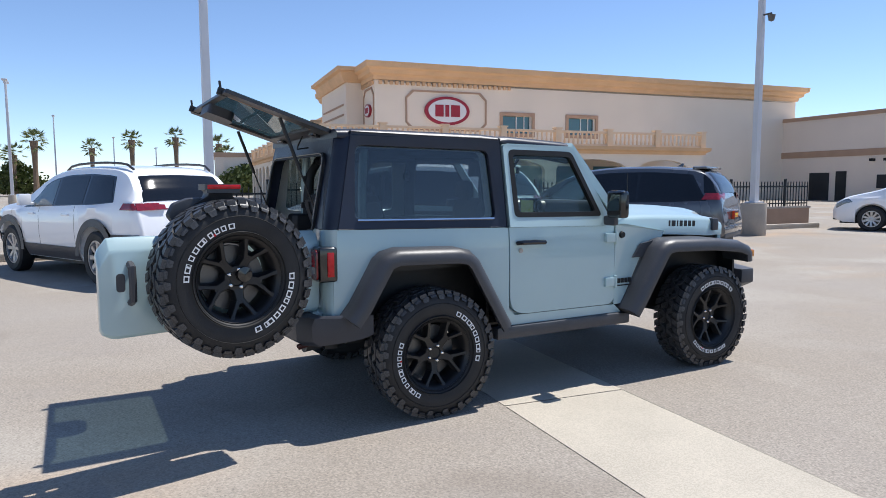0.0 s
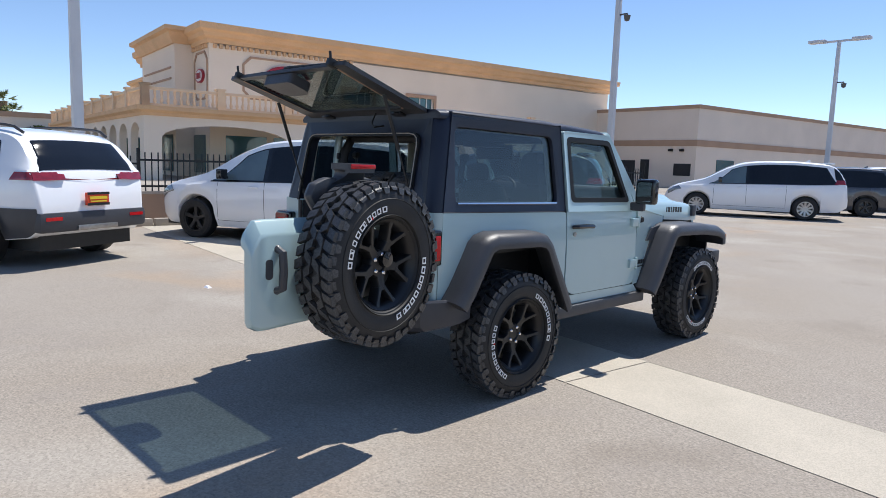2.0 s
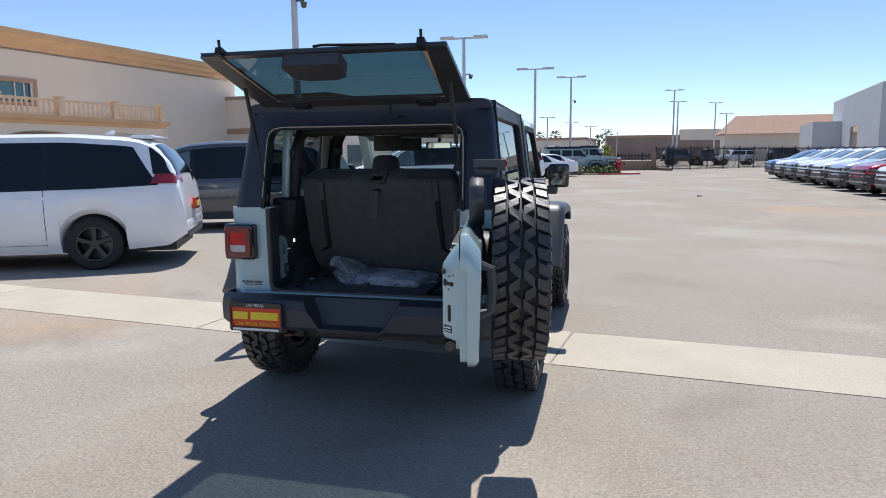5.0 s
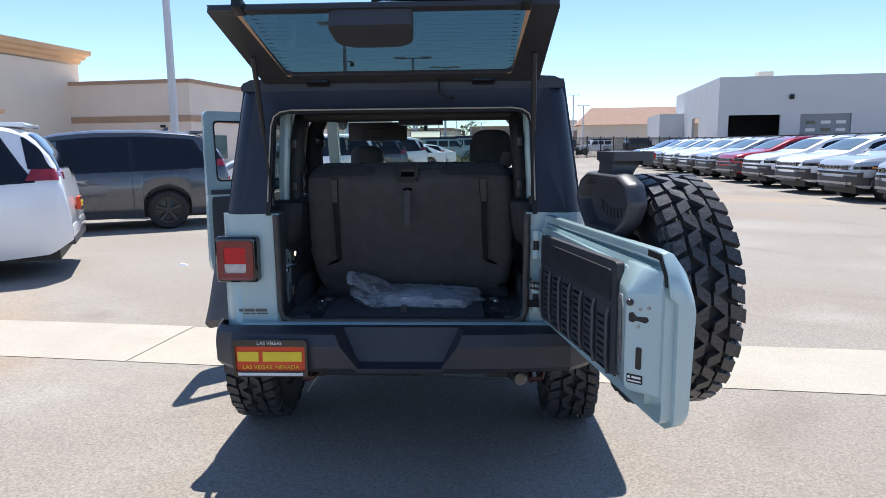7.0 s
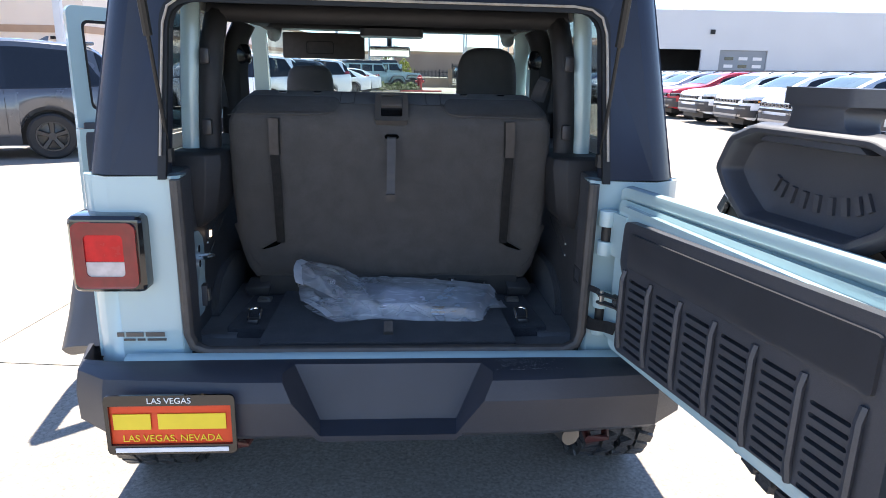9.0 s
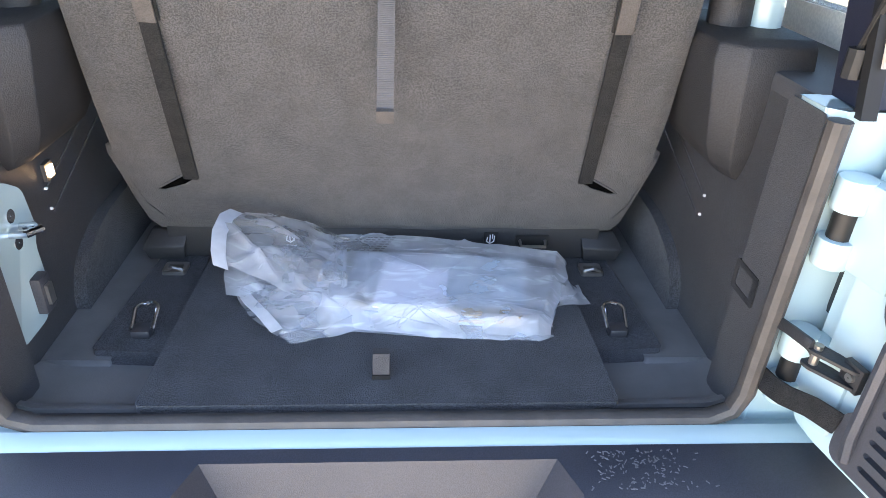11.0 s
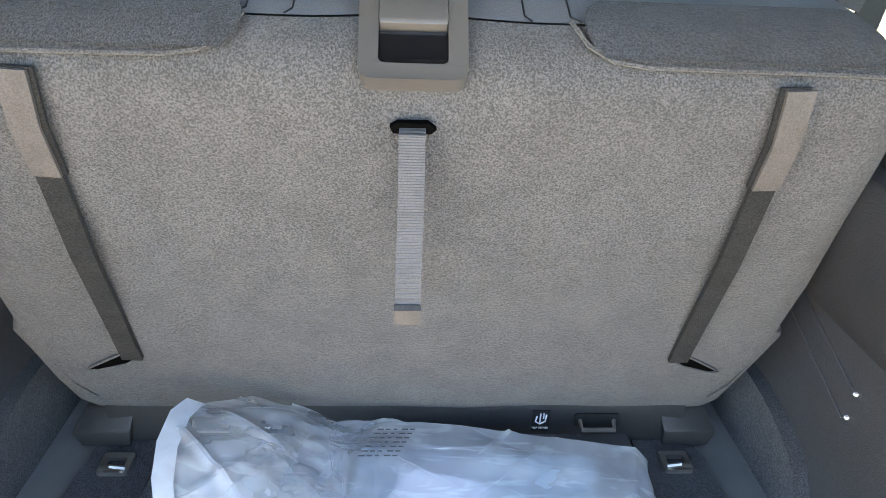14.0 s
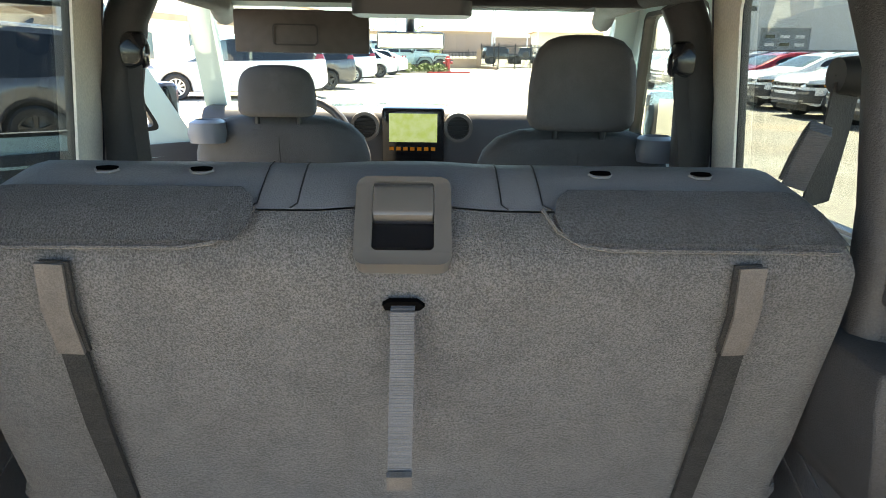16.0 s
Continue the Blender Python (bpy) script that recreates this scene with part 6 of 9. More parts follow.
tube(bm, [(-0.42, -0.66, 0.47), (-0.42, -0.74, 0.45), (-0.38, -0.76, 0.47), (-0.36, -0.68, 0.49)], 0.013, 8)
part("tow_hook", bm, M["hook_dark"], jeep)
for sgn in (1, -1):
    bm = BM()
    tube(bm, [(sgn * 0.50, -0.14, 0.40), (sgn * 0.47, -0.17, 0.59)], [0.03, 0.022], 10)
    part("damper", bm, M["rim_grey"], jeep)
    bm = BM()
    tube(bm, [(sgn * 0.46 + 0.055 * math.cos(i * 0.7), 0.05 + 0.055 * math.sin(i * 0.7), 0.44 + i * 0.0027) for i in range(56)], 0.008, 6)
    part("spring", bm, M["black_flat"], jeep)

# rear bumper with step notch
rings = []
for x, yo, zt, zb in ((-0.855, -0.50, 0.665, 0.53), (-0.85, -0.60, 0.675, 0.52), (-0.81, -0.74, 0.68, 0.505), (-0.72, -0.805, 0.682, 0.50), (-0.40, -0.835, 0.684, 0.50), (-0.30, -0.838, 0.684, 0.50), (-0.272, -0.838, 0.684, 0.50), (-0.175, -0.838, 0.684, 0.50), (0.175, -0.838, 0.684, 0.50), (0.272, -0.838, 0.684, 0.50), (0.30, -0.838, 0.684, 0.50), (0.40, -0.835, 0.684, 0.50), (0.72, -0.805, 0.682, 0.50), (0.81, -0.74, 0.68, 0.505), (0.85, -0.60, 0.675, 0.52), (0.855, -0.50, 0.665, 0.53)):
    yi = max(yo + 0.06, -0.700) if abs(x) < 0.83 else yo + 0.12
    if abs(x) < 0.2:
        sx = math.copysign(1, x)
        rings.append([(x, yi, zb + 0.02), (x, yo + 0.045, zb), (x, yo + 0.006, zb + 0.012), (x, yo + 0.002, zb + 0.03), (sx * 0.182, yo + 0.070, zb + 0.040), (sx * 0.250, yo + 0.118, zt - 0.006), (sx * 0.255, yi, zt)])
        continue
    if abs(x) < 0.28:
        sx = math.copysign(1, x)
        rings.append([(sx * 0.20, yi, zb + 0.02), (sx * 0.20, yo + 0.045, zb), (sx * 0.195, yo + 0.006, zb + 0.03), (sx * 0.245, yo, zt - 0.06), (sx * 0.268, yo + 0.02, zt - 0.012), (sx * 0.272, yo + 0.05, zt), (sx * 0.276, yi, zt)])
        continue
    rings.append([(x, yi, zb + 0.02), (x, yo + 0.045, zb), (x, yo + 0.006, zb + 0.03), (x, yo, zt - 0.06), (x, yo + 0.02, zt - 0.012), (x, yo + 0.05, zt), (x, yi, zt)])
bm = BM()
loft(bm, rings)
bump = part("rear_bumper", bm, M["bumper"], jeep, "black textured plastic bumper with a recessed step", smooth=22)
bm = BM()
for k in range(150):
    rnd = random.Random(k)
    x, y = rnd.gauss(0.365, 0.04), rnd.uniform(-0.782, -0.712)
    a = rnd.uniform(0, 3)
    s = rnd.uniform(0.0007, 0.0034)
    box(bm, -s, s, -0.0008, 0.0008, 0, 0.0006, Matrix.Translation((x, y, 0.685)) @ Matrix.Rotation(a, 4, "Z"))
part("scuffing", bm, M["scuff_grey"], bump, "pale scuff marks", smooth=0)["kind"] = "stuff"
bm = BM()
loft(bm, [[(x, -0.60, 0.60), (x, -0.705, 0.60), (x, -0.703, 0.680), (x, -0.690, 0.688), (x, -0.668, 0.690), (x, -0.655, 0.674), (x, -0.60, 0.668)] for x in (-0.70, -0.62, 0.62, 0.70)])
part("rear_sill", bm, PAINT, jeep, "painted ledge behind the bumper", smooth=40)
bm = BM()
box(bm, -0.70, 0.70, -0.66, -0.60, 0.52, 0.604)
part("rear_valance", bm, M["black_flat"], jeep)
bm = BM()
plate(bm, rrect(-0.69, -0.385, 0.505, 0.655, 0.01, 2), [], "y", -0.848, -0.840)
plt = part("plate", bm, M["plate_orange"], jeep, "orange dealer plate with yellow bars")
face_back = Matrix(((1, 0, 0, 0), (0, 0, -1, 0), (0, 1, 0, 0), (0, 0, 0, 1)))
bm = BM()
plate(bm, rrect(-0.695, -0.38, 0.500, 0.66, 0.012, 2), [[(-0.685, 0.525), (-0.39, 0.525), (-0.39, 0.632), (-0.685, 0.632)]], "y", -0.8565, -0.8485)
part("plate_frame", bm, M["gloss_black"], plt, "black plate frame with white bars")
bm = BM()
bar_word(bm, [0.09], 0.042, 0.008, Matrix.Translation((-0.632, -0.850, 0.587)) @ face_back)
part("plate_bar", bm, M["yellow"], plt)
bm = BM()
bar_word(bm, [0.165], 0.042, 0.008, Matrix.Translation((-0.487, -0.850, 0.587)) @ face_back)
part("plate_bar", bm, M["yellow"], plt)
bm = BM()
bar_word(bm, [0.275], 0.012, 0.01, Matrix.Translation((-0.5375, -0.8575, 0.513)) @ face_back)
part("plate_bar", bm, M["white_flat"], plt)
text_mesh("plate_text", "LAS VEGAS, NEVADA", 0.026, M["yellow"], plt, Matrix.Translation((-0.5375, -0.850, 0.540)) @ face_back)
text_mesh("plate_text", "LAS VEGAS", 0.022, M["white_flat"], plt, Matrix.Translation((-0.5375, -0.858, 0.646)) @ face_back)
bm = BM()
bar_word(bm, [0.018, 0.045, 0.05], 0.012, 0.006, Matrix.Translation((-0.67, -0.6425, 0.735)) @ face_back)
bar_word(bm, [0.03, 0.02, 0.05], 0.006, 0.006, Matrix.Translation((-0.66, -0.6425, 0.72)) @ face_back)
part("dealer_badge", bm, M["rim_grey"], jeep, "small grey plain bars")

# tail lamps
for sgn in (1, -1):
    bm = BM()
    box(bm, 0.625, 0.812, -0.690, -0.575, 0.868, 1.072)
    lamp = part("tail_lamp", mirror_x(bm, sgn), M["gloss_black"], jeep, "square tail lamp in a black housing", bevel=0.022, seg=3)
    bm = BM()
    plate(bm, rrect(0.64, 0.797, 0.884, 1.056, 0.02), [rrect(0.672, 0.768, 0.915, 1.025, 0.012)], "y", -0.700, -0.688)
    part("light_ring", mirror_x(bm, sgn), M["lamp_ring"], lamp, bevel=0.003)
    bm = BM()
    box(bm, 0.672, 0.768, -0.696, -0.69, 0.955, 1.026)
    part("stop_lens", mirror_x(bm, sgn), M["lamp_red"], lamp)
    bm = BM()
    box(bm, 0.672, 0.768, -0.696, -0.69, 0.914, 0.953)
    part("reverse_lens", mirror_x(bm, sgn), M["lamp_clear"], lamp)
    bm = BM()
    box(bm, 0.811, 0.818, -0.640, -0.600, 0.90, 1.04)
    part("marker_lens", mirror_x(bm, sgn), M["lamp_red"], lamp, bevel=0.003)

# hard top
for sgn in (1, -1):
    bm = BM()
    side = [(-0.562, 1.168), (0.60, 1.145), (0.585, 1.715), (-0.449, 1.735)]
    qw = rounded([(-0.455, 1.215), (0.52, 1.200), (0.49, 1.640), (-0.425, 1.655)], 0.05, 5)
    plate(bm, side, [qw], "x", 0.745, 0.785)
    lean_in(bm, 1, 1.15, SHEAR)
    part("hard_top_side", mirror_x(bm, sgn), M["hard_top"], jeep, "black textured hard top", bevel=0.008)
    bm = BM()
    plate(bm, [(-0.58, 1.17), (0.59, 1.15), (0.575, 1.70), (-0.47, 1.72)], [rounded([(-0.44, 1.225), (0.475, 1.21), (0.445, 1.630), (-0.41, 1.645)], 0.05, 5)], "x", 0.737, 0.743)
    lean_in(bm, 1)
    part("top_liner", mirror_x(bm, sgn), M["liner"], jeep, "pale grey inner lining")
    bm = BM()
    plate(bm, [(-0.46, 1.21), (0.525, 1.195), (0.495, 1.645), (-0.43, 1.66)], [], "x", 0.757, 0.761)
    lean_in(bm, 1)
    pn = part("quarter_window", mirror_x(bm, sgn), M["glass_dark"], jeep, "dark tinted quarter glass")
    pn.visible_shadow = False
    # chrome strip added in place of the bright reflection along the lower window edge
    bm = BM()
    tube(bm, [(0.776, -0.44, 1.216), (0.778, 0.0, 1.2095), (0.776, 0.505, 1.203)], 0.009, 6)
    part("glint_strip", mirror_x(bm, sgn), M["chrome"], jeep, "chrome strip added for the bright reflection under the quarter glass")
    # gutter groove strip along the roof edge
    bm = BM()
    tube(bm, [(0.708, -0.45, 1.715), (0.706, 0.56, 1.705)], 0.008, 6)
    part("roof_gutter", mirror_x(bm, sgn), M["gloss_black"], jeep)


def roof_slab(y0, y1, z0, z1, th, nm, w=0.705):
    rings = []
    for k in range(9):
        t = k / 8
        y = y0 + (y1 - y0) * t
        z = z0 + (z1 - z0) * t
        e = 0.022 if k in (0, 8) else 0.0
        half = [(w, z - th), (w + 0.006, z - 0.035), (w - 0.008, z - 0.012 - e * 0.3), (w - 0.04, z + 0.004 - e * 0.4), (w * 0.6, z + 0.016 - e * 0.5), (0, z + 0.022 - e * 0.5)]
        rings.append([(x, y, zz) for x, zz in half] + [(-x, y, zz) for x, zz in half[-2::-1]])
    bm = BM()
    loft(bm, rings)
    return part(nm, bm, M["hard_top"], jeep, smooth=55)


roof_slab(-0.53, 0.588, 1.752, 1.742, 0.055, "roof_panel")
roof_slab(0.594, 1.215, 1.742, 1.708, 0.05, "front_roof_panel", 0.69)
bm = BM()
outer = rounded([(-0.575, 1.168), (-0.712, 1.168), (-0.641, 1.735), (0.641, 1.735), (0.712, 1.168), (0.575, 1.168), (0.565, 1.605), (-0.565, 1.605)], [0, 0, 0.0, 0.0, 0, 0, 0.07, 0.07], 5)
plate(bm, outer, [], "y", -0.635, -0.575)
for v in bm.verts:
    v.co.y += (v.co.z - 1.168) * 0.20
part("rear_frame", bm, M["hard_top"], jeep, "black frame round the rear opening", bevel=0.01)
for sgn in (1, -1):
    rings = []
    for z, cut in ((1.168, 0.0), (1.40, 0.0), (1.66, 0.0), (1.715, 0.006), (1.742, 0.022), (1.752, 0.045)):
        yr, xs = -0.635 + (z - 1.168) * 0.20, 0.785 - (z - 1.15) * SHEAR
        arc = [(xs - 0.076 + (0.076 - cut) * math.cos(radians(a)), yr + 0.076 - (0.076 - cut) * math.sin(radians(a))) for a in range(0, 91, 15)]
        inner = [(xs - 0.076, yr + 0.06), (xs - 0.04, yr + 0.076)]
        rings.append([(x, y, z) for x, y in arc + inner])
    bm = BM()
    loft(bm, rings)
    part("hard_top_corner", mirror_x(bm, sgn), M["hard_top"], jeep, "rounded black hard top corner", smooth=50)
bm = BM()
seal = rounded([(-0.568, 1.16), (-0.588, 1.16), (-0.578, 1.618), (0.578, 1.618), (0.588, 1.16), (0.568, 1.16), (0.556, 1.598), (-0.556, 1.598)], [0, 0, 0.075, 0.075, 0, 0, 0.065, 0.065], 5)
plate(bm, seal, [], "y", -0.652, -0.637)
for v in bm.verts:
    v.co.y += (v.co.z - 1.168) * 0.20
part("rear_seal", bm, M["rubber"], jeep)
bm = BM()
lip = [(-0.579, 1.22), (-0.572, 1.45), (-0.568, 1.545), (-0.556, 1.586), (-0.528, 1.606), (-0.48, 1.613)]
tube(bm, [(x, -0.657 + (z - 1.168) * 0.20, z) for x, z in lip + [(-x, z) for x, z in lip[::-1]]], 0.0035, 6)
part("seal_lip", bm, M["kerb"], jeep, "thin pale lip round the upper opening")
bm = BM()
tube(bm, [(-0.545, -0.652, 1.16), (-0.540, -0.652, 0.74), (-0.528, -0.652, 0.705), (-0.49, -0.652, 0.688), (0.49, -0.652, 0.688), (0.528, -0.652, 0.705), (0.540, -0.652, 0.74), (0.545, -0.652, 1.16)], 0.015, 10)
part("opening_seal", bm, M["seal"], jeep, "grey-black rubber seal round the opening")

# lifted rear glass
HAT = Matrix.Translation((0, -0.525, 1.742)) @ Matrix.Rotation(-math.atan2(0.20, 0.60), 4, "X")
bm = BM()
plate(bm, rounded([(-0.60, 0.0), (0.60, 0.0), (0.615, -0.635), (-0.615, -0.635)], 0.02), [rounded([(-0.475, -0.085), (0.475, -0.085), (0.515, -0.60), (-0.515, -0.60)], 0.04, 5)], "z", -0.016, 0.002)
hat = part("rear_glass_frame", move(bm, HAT), M["plastic_smooth"], jeep, "lifted rear window with black border", bevel=0.003)
bm = BM()
plate(bm, [(-0.60, -0.003), (0.60, -0.003), (0.613, -0.632), (-0.613, -0.632)], [], "z", 0.003, 0.007)
part("rear_glass", move(bm, HAT), M["glass_hatch"], hat, "green-tinted rear glass")
bm = BM()
for k in range(16):
    y = -0.10 - k * 0.031
    box(bm, -0.48, 0.48, y, y + 0.00015, 0.0022, 0.0026)
    for sgn in (-1, 1):
        box(bm, sgn * 0.473 - 0.010, sgn * 0.473 + 0.010, y - 0.001, y + 0.002, 0.0020, 0.0028)
part("heater_grid", move(bm, HAT), M["black_flat"], hat, smooth=0)["kind"] = "stuff"
for sgn in (-1, 1):
    bm = BM()
    plate(bm, rounded([(sgn * 0.476, -0.083), (sgn * 0.455, -0.083), (sgn * 0.478, -0.10), (sgn * 0.499, -0.595), (sgn * 0.516, -0.595)][::sgn], 0.003), [], "z", -0.0175, -0.0155)
    part("glass_border", move(bm, HAT), M["trim_brown"], hat, "pale heater bus strip beside the glass")
bm = BM()
plate(bm, rounded([(-0.19, -0.625), (0.11, -0.625), (0.10, -0.49), (0.05, -0.455), (-0.13, -0.455), (-0.18, -0.49)], 0.03), [], "z", -0.075, -0.017)
part("wiper_motor", move(bm, HAT), M["plastic"], hat, "black wiper motor cover", bevel=0.015)
bm = BM()
tube(bm, [(-0.04, -0.60, 0.03), (0.0, -0.60, 0.035), (0.36, -0.585, 0.03)], 0.007, 6)
box(bm, 0.05, 0.44, -0.592, -0.58, 0.012, 0.026)
part("rear_wiper", move(bm, HAT), M["black_flat"], hat)
for sgn in (1, -1):
    bm = BM()
    box(bm, sgn * 0.36 - 0.05, sgn * 0.36 + 0.05, -0.05, 0.035, -0.03, 0.012)
    part("hinge", move(bm, HAT), M["gloss_black"], hat, bevel=0.006)
    bm = BM()
    box(bm, sgn * 0.50 - 0.018, sgn * 0.50 + 0.018, -0.66, -0.60, -0.02, 0.02)
    tube(bm, [(sgn * 0.50, -0.64, 0.0), (sgn * 0.50, -0.665, 0.055)], 0.008, 6)
    part("glass_latch", move(bm, HAT), M["black_flat"], hat, bevel=0.005)
    a = HAT @ Vector((sgn * 0.555, -0.30, -0.03))
    b = Vector((sgn * 0.568, -0.61, 1.235))
    c = a.lerp(b, 0.52)
    bm = BM()
    tube(bm, [a, c], 0.011, 8)
    tube(bm, [c, b], 0.005, 8)
    tube(bm, [b, b + Vector((0, 0, -0.035))], 0.013, 8)
    part("gas_strut", bm, M["black_flat"], jeep)
bm = BM()
p0, p1 = HAT @ Vector((0.17, -0.04, -0.02)), Vector((0.23, -0.55, 1.66))
tube(bm, [p0, p0 + Vector((0.0, -0.03, -0.06)), (p0 + p1) / 2 + Vector((0.02, -0.06, -0.05)), p1], 0.005, 6)
part("wiper_hose", bm, M["rubber"], jeep)

# open tailgate, built flat: u along the gate from its hinge, v outwards
GA = math.atan2(0.175, 0.985)
GATE = Matrix.Translation((0.588, -0.665, 0)) @ Matrix(((math.sin(GA), math.cos(GA), 0, 0), (-math.cos(GA), math.sin(GA), 0, 0), (0, 0, 1, 0), (0, 0, 0, 1)))
rings = []
for u, top, bot in ((0.0, 1.150, 0.695), (0.02, 1.162, 0.685), (1.08, 1.175, 0.675), (1.12, 1.172, 0.678), (1.160, 1.120, 0.70), (1.172, 1.09, 0.725)):
    rings.append([(u, 0.055, bot), (u, 0.085, bot + 0.004), (u, 0.097, bot + 0.02), (u, 0.106, top - 0.075), (u, 0.100, top - 0.058), (u, 0.062, top - 0.006), (u, 0.048, top), (u, 0.030, top - 0.004), (u, 0.030, top - 0.03), (u, 0.055, top - 0.05)])
bm = BM()
loft(bm, rings)
gate = part("tailgate", move(bm, GATE), PAINT, jeep, "open grey-blue tailgate carrying the spare wheel", bevel=0.004, smooth=30)
bm = BM()
plate(bm, rounded([(0.0, 0.70), (1.150, 0.70), (1.150, 1.075), (1.10, 1.125), (0.0, 1.125)], 0.03), [], "y", 0.028, 0.060)
part("gate_flange", move(bm, GATE), PAINT, gate, bevel=0.006)
bm = BM()
plate(bm, rounded([(0.035, 0.715), (1.085, 0.73), (1.085, 1.10), (0.035, 1.115)], 0.03), [], "y", 0.010, 0.030)
part("gate_inner", move(bm, GATE), PAINT, gate, bevel=0.004)
# latch box at the free end: slanted inner face, wedge top
rings = []
for z, k, e in ((0.775, 0.86, 0.0), (0.788, 0.98, 0.0), (0.80, 1.0, 0.0), (1.040, 1.0, 0.0), (1.052, 0.97, 0.0), (1.060, 0.90, 0.002), (1.112, 0.22, 0.008), (1.122, 0.02, 0.012)):
    rings.append([(0.925 + e, 0.032, z), (0.930 + e, 0.012, z), (0.937 + e, 0.012 - 0.024 * k, z), (1.055 - e * 0.6, 0.012 - 0.0515 * k, z), (1.066 - e * 0.6, 0.015 - 0.049 * k, z), (1.134 - e * 0.5, 0.0300, z), (1.134 - e * 0.5, 0.034, z)])
bm = BM()
loft(bm, rings)
part("latch_box", move(bm, GATE), PAINT, gate, bevel=0.005, smooth=30)
END = GATE @ Matrix(((0.727, 0, 0.687, 1.1254), (0.687, 0, -0.727, 0.0218), (0, 1, 0, 0), (0, 0, 0, 1)))    # x along the slanted latch face, y up, z out of it
bm = BM()
plate(bm, rounded([(-0.082, 0.976), (-0.070, 0.972), (-0.060, 0.979), (-0.032, 0.975), (-0.024, 0.984), (-0.030, 0.993), (-0.060, 0.990), (-0.070, 1.002), (-0.082, 0.998)], 0.003), [], "z", -0.004, 0.0012)
part("latch", move(bm, END), M["black_flat"], gate, "black latch slot")
bm = BM()
plate(bm, rrect(-0.059, -0.042, 0.842, 0.905, 0.005), [], "z", -0.004, 0.0012)
part("latch_opening", move(bm, END), M["black_flat"], gate)
bm = BM()
plate(bm, rrect(-0.083, -0.037, 0.800, 0.826, 0.002), [], "z", -0.002, 0.001)
stk = part("sticker", move(bm, END), M["black_flat"], gate, "black sticker with white bars")
for x0, x1, z0, z1 in ((-0.080, -0.073, 0.814, 0.821), (-0.068, -0.042, 0.815, 0.821), (-0.080, -0.041, 0.805, 0.809)):
    bm = BM()
    plate(bm, [(x0, z0), (x1, z0), (x1, z1), (x0, z1)], [], "z", 0.0012, 0.0018)
    part("sticker_bar", move(bm, END), M["white_flat"], stk)
for x, z in ((-0.050, 1.012), (-0.026, 1.018), (-0.055, 0.963)):
    bm = BM()
    lathe(bm, [(0.004, 0.001), (0.003, 0.005), (-0.002, 0.006)], "z", 10, (x, z, 0))
    part("screw", move(bm, END), M["steel"], gate)
bm = BM()
lathe(bm, [(0.008, 0.001), (0.008, 0.007), (0.004, 0.010), (-0.01, 0.012)], "z", 12, (-0.080, 1.028, 0))
part("rubber_buffer", move(bm, END), M["plastic_smooth"], gate)
FACE = GATE @ Matrix(((0.974, 0, 0.227, 0.937), (-0.227, 0, 0.974, -0.012), (0, 1, 0, 0), (0, 0, 0, 1)))    # x along the label face, y up, z into it
bm = BM()
plate(bm, rounded([(0.002, 0.872), (0.020, 0.836), (0.086, 0.828), (0.092, 0.834), (0.088, 1.000), (0.058, 1.034), (0.008, 1.026)], 0.004), [], "z", -0.0022, 0.002)
lab = part("info_label", move(bm, FACE), M["label_grey"], gate, "grey tyre information label with dark panels")
for x0, x1, z0, z1 in ((0.012, 0.030, 1.006, 1.016), (0.034, 0.056, 1.006, 1.016), (0.010, 0.078, 0.972, 1.000), (0.010, 0.084, 0.940, 0.967), (0.010, 0.084, 0.908, 0.935), (0.010, 0.044, 0.886, 0.903), (0.048, 0.084, 0.886, 0.903), (0.012, 0.030, 0.862, 0.881), (0.034, 0.084, 0.862, 0.881), (0.026, 0.084, 0.842, 0.857)):
    bm = BM()
    plate(bm, [(x0, z0), (x1, z0), (x1, z1), (x0, z1)], [], "z", -0.0030, -0.0021)
    part("label_panel", move(bm, FACE), M["post_black"], lab)
    bm = BM()
    for k in range(3):
        h = (z1 - z0) / 7
        box(bm, x0 + 0.003, x1 - 0.003 - 0.004 * ((k * 5 + int(z0 * 1000)) % 3), z0 + h * (1 + 2 * k), z0 + h * (1.8 + 2 * k), -0.0035, -0.0029)
    part("label_bar", move(bm, FACE), M["label_grey"], lab)
bm = BM()
plate(bm, [(1.04, 1.168), (1.115, 1.166), (1.155, 1.115), (1.160, 1.085), (1.148, 1.085), (1.143, 1.108), (1.108, 1.150), (1.04, 1.150)], [], "y", 0.0262, 0.0300)
part("edge_tape", move(bm, GATE), M["black_flat"], gate, "black tape on the flange corner")
# black inner cover with pocket and vents
vents = []
for c in range(6):
    for r in range(9):
        if not (c == 5 and r > 7):
            vents.append(rrect(0.155 + c * 0.122, 0.240 + c * 0.122, 0.760 + r * 0.0225, 0.769 + r * 0.0225, 0.003, 1))
bm = BM()
plate(bm, rounded([(0.108, 0.740), (0.918, 0.762), (0.918, 1.112), (0.108, 1.088), (0.100, 0.970), (0.132, 0.930), (0.132, 0.835), (0.108, 0.812)], 0.022), vents, "y", -0.012, 0.013)
cov = part("gate_cover", move(bm, GATE), M["plastic"], gate, "black slotted plastic cover")
bm = BM()
box(bm, 0.145, 0.880, 0.002, 0.012, 0.75, 0.97)
part("vent_backing", move(bm, GATE), M["black_flat"], gate)
bm = BM()
plate(bm, rounded([(0.150, 0.977), (0.880, 0.985), (0.880, 1.084), (0.150, 1.064)], 0.012), [], "y", -0.020, -0.012)
part("gate_pocket", move(bm, GATE), M["plastic_smooth"], gate, "black glossy pocket lid", bevel=0.004)
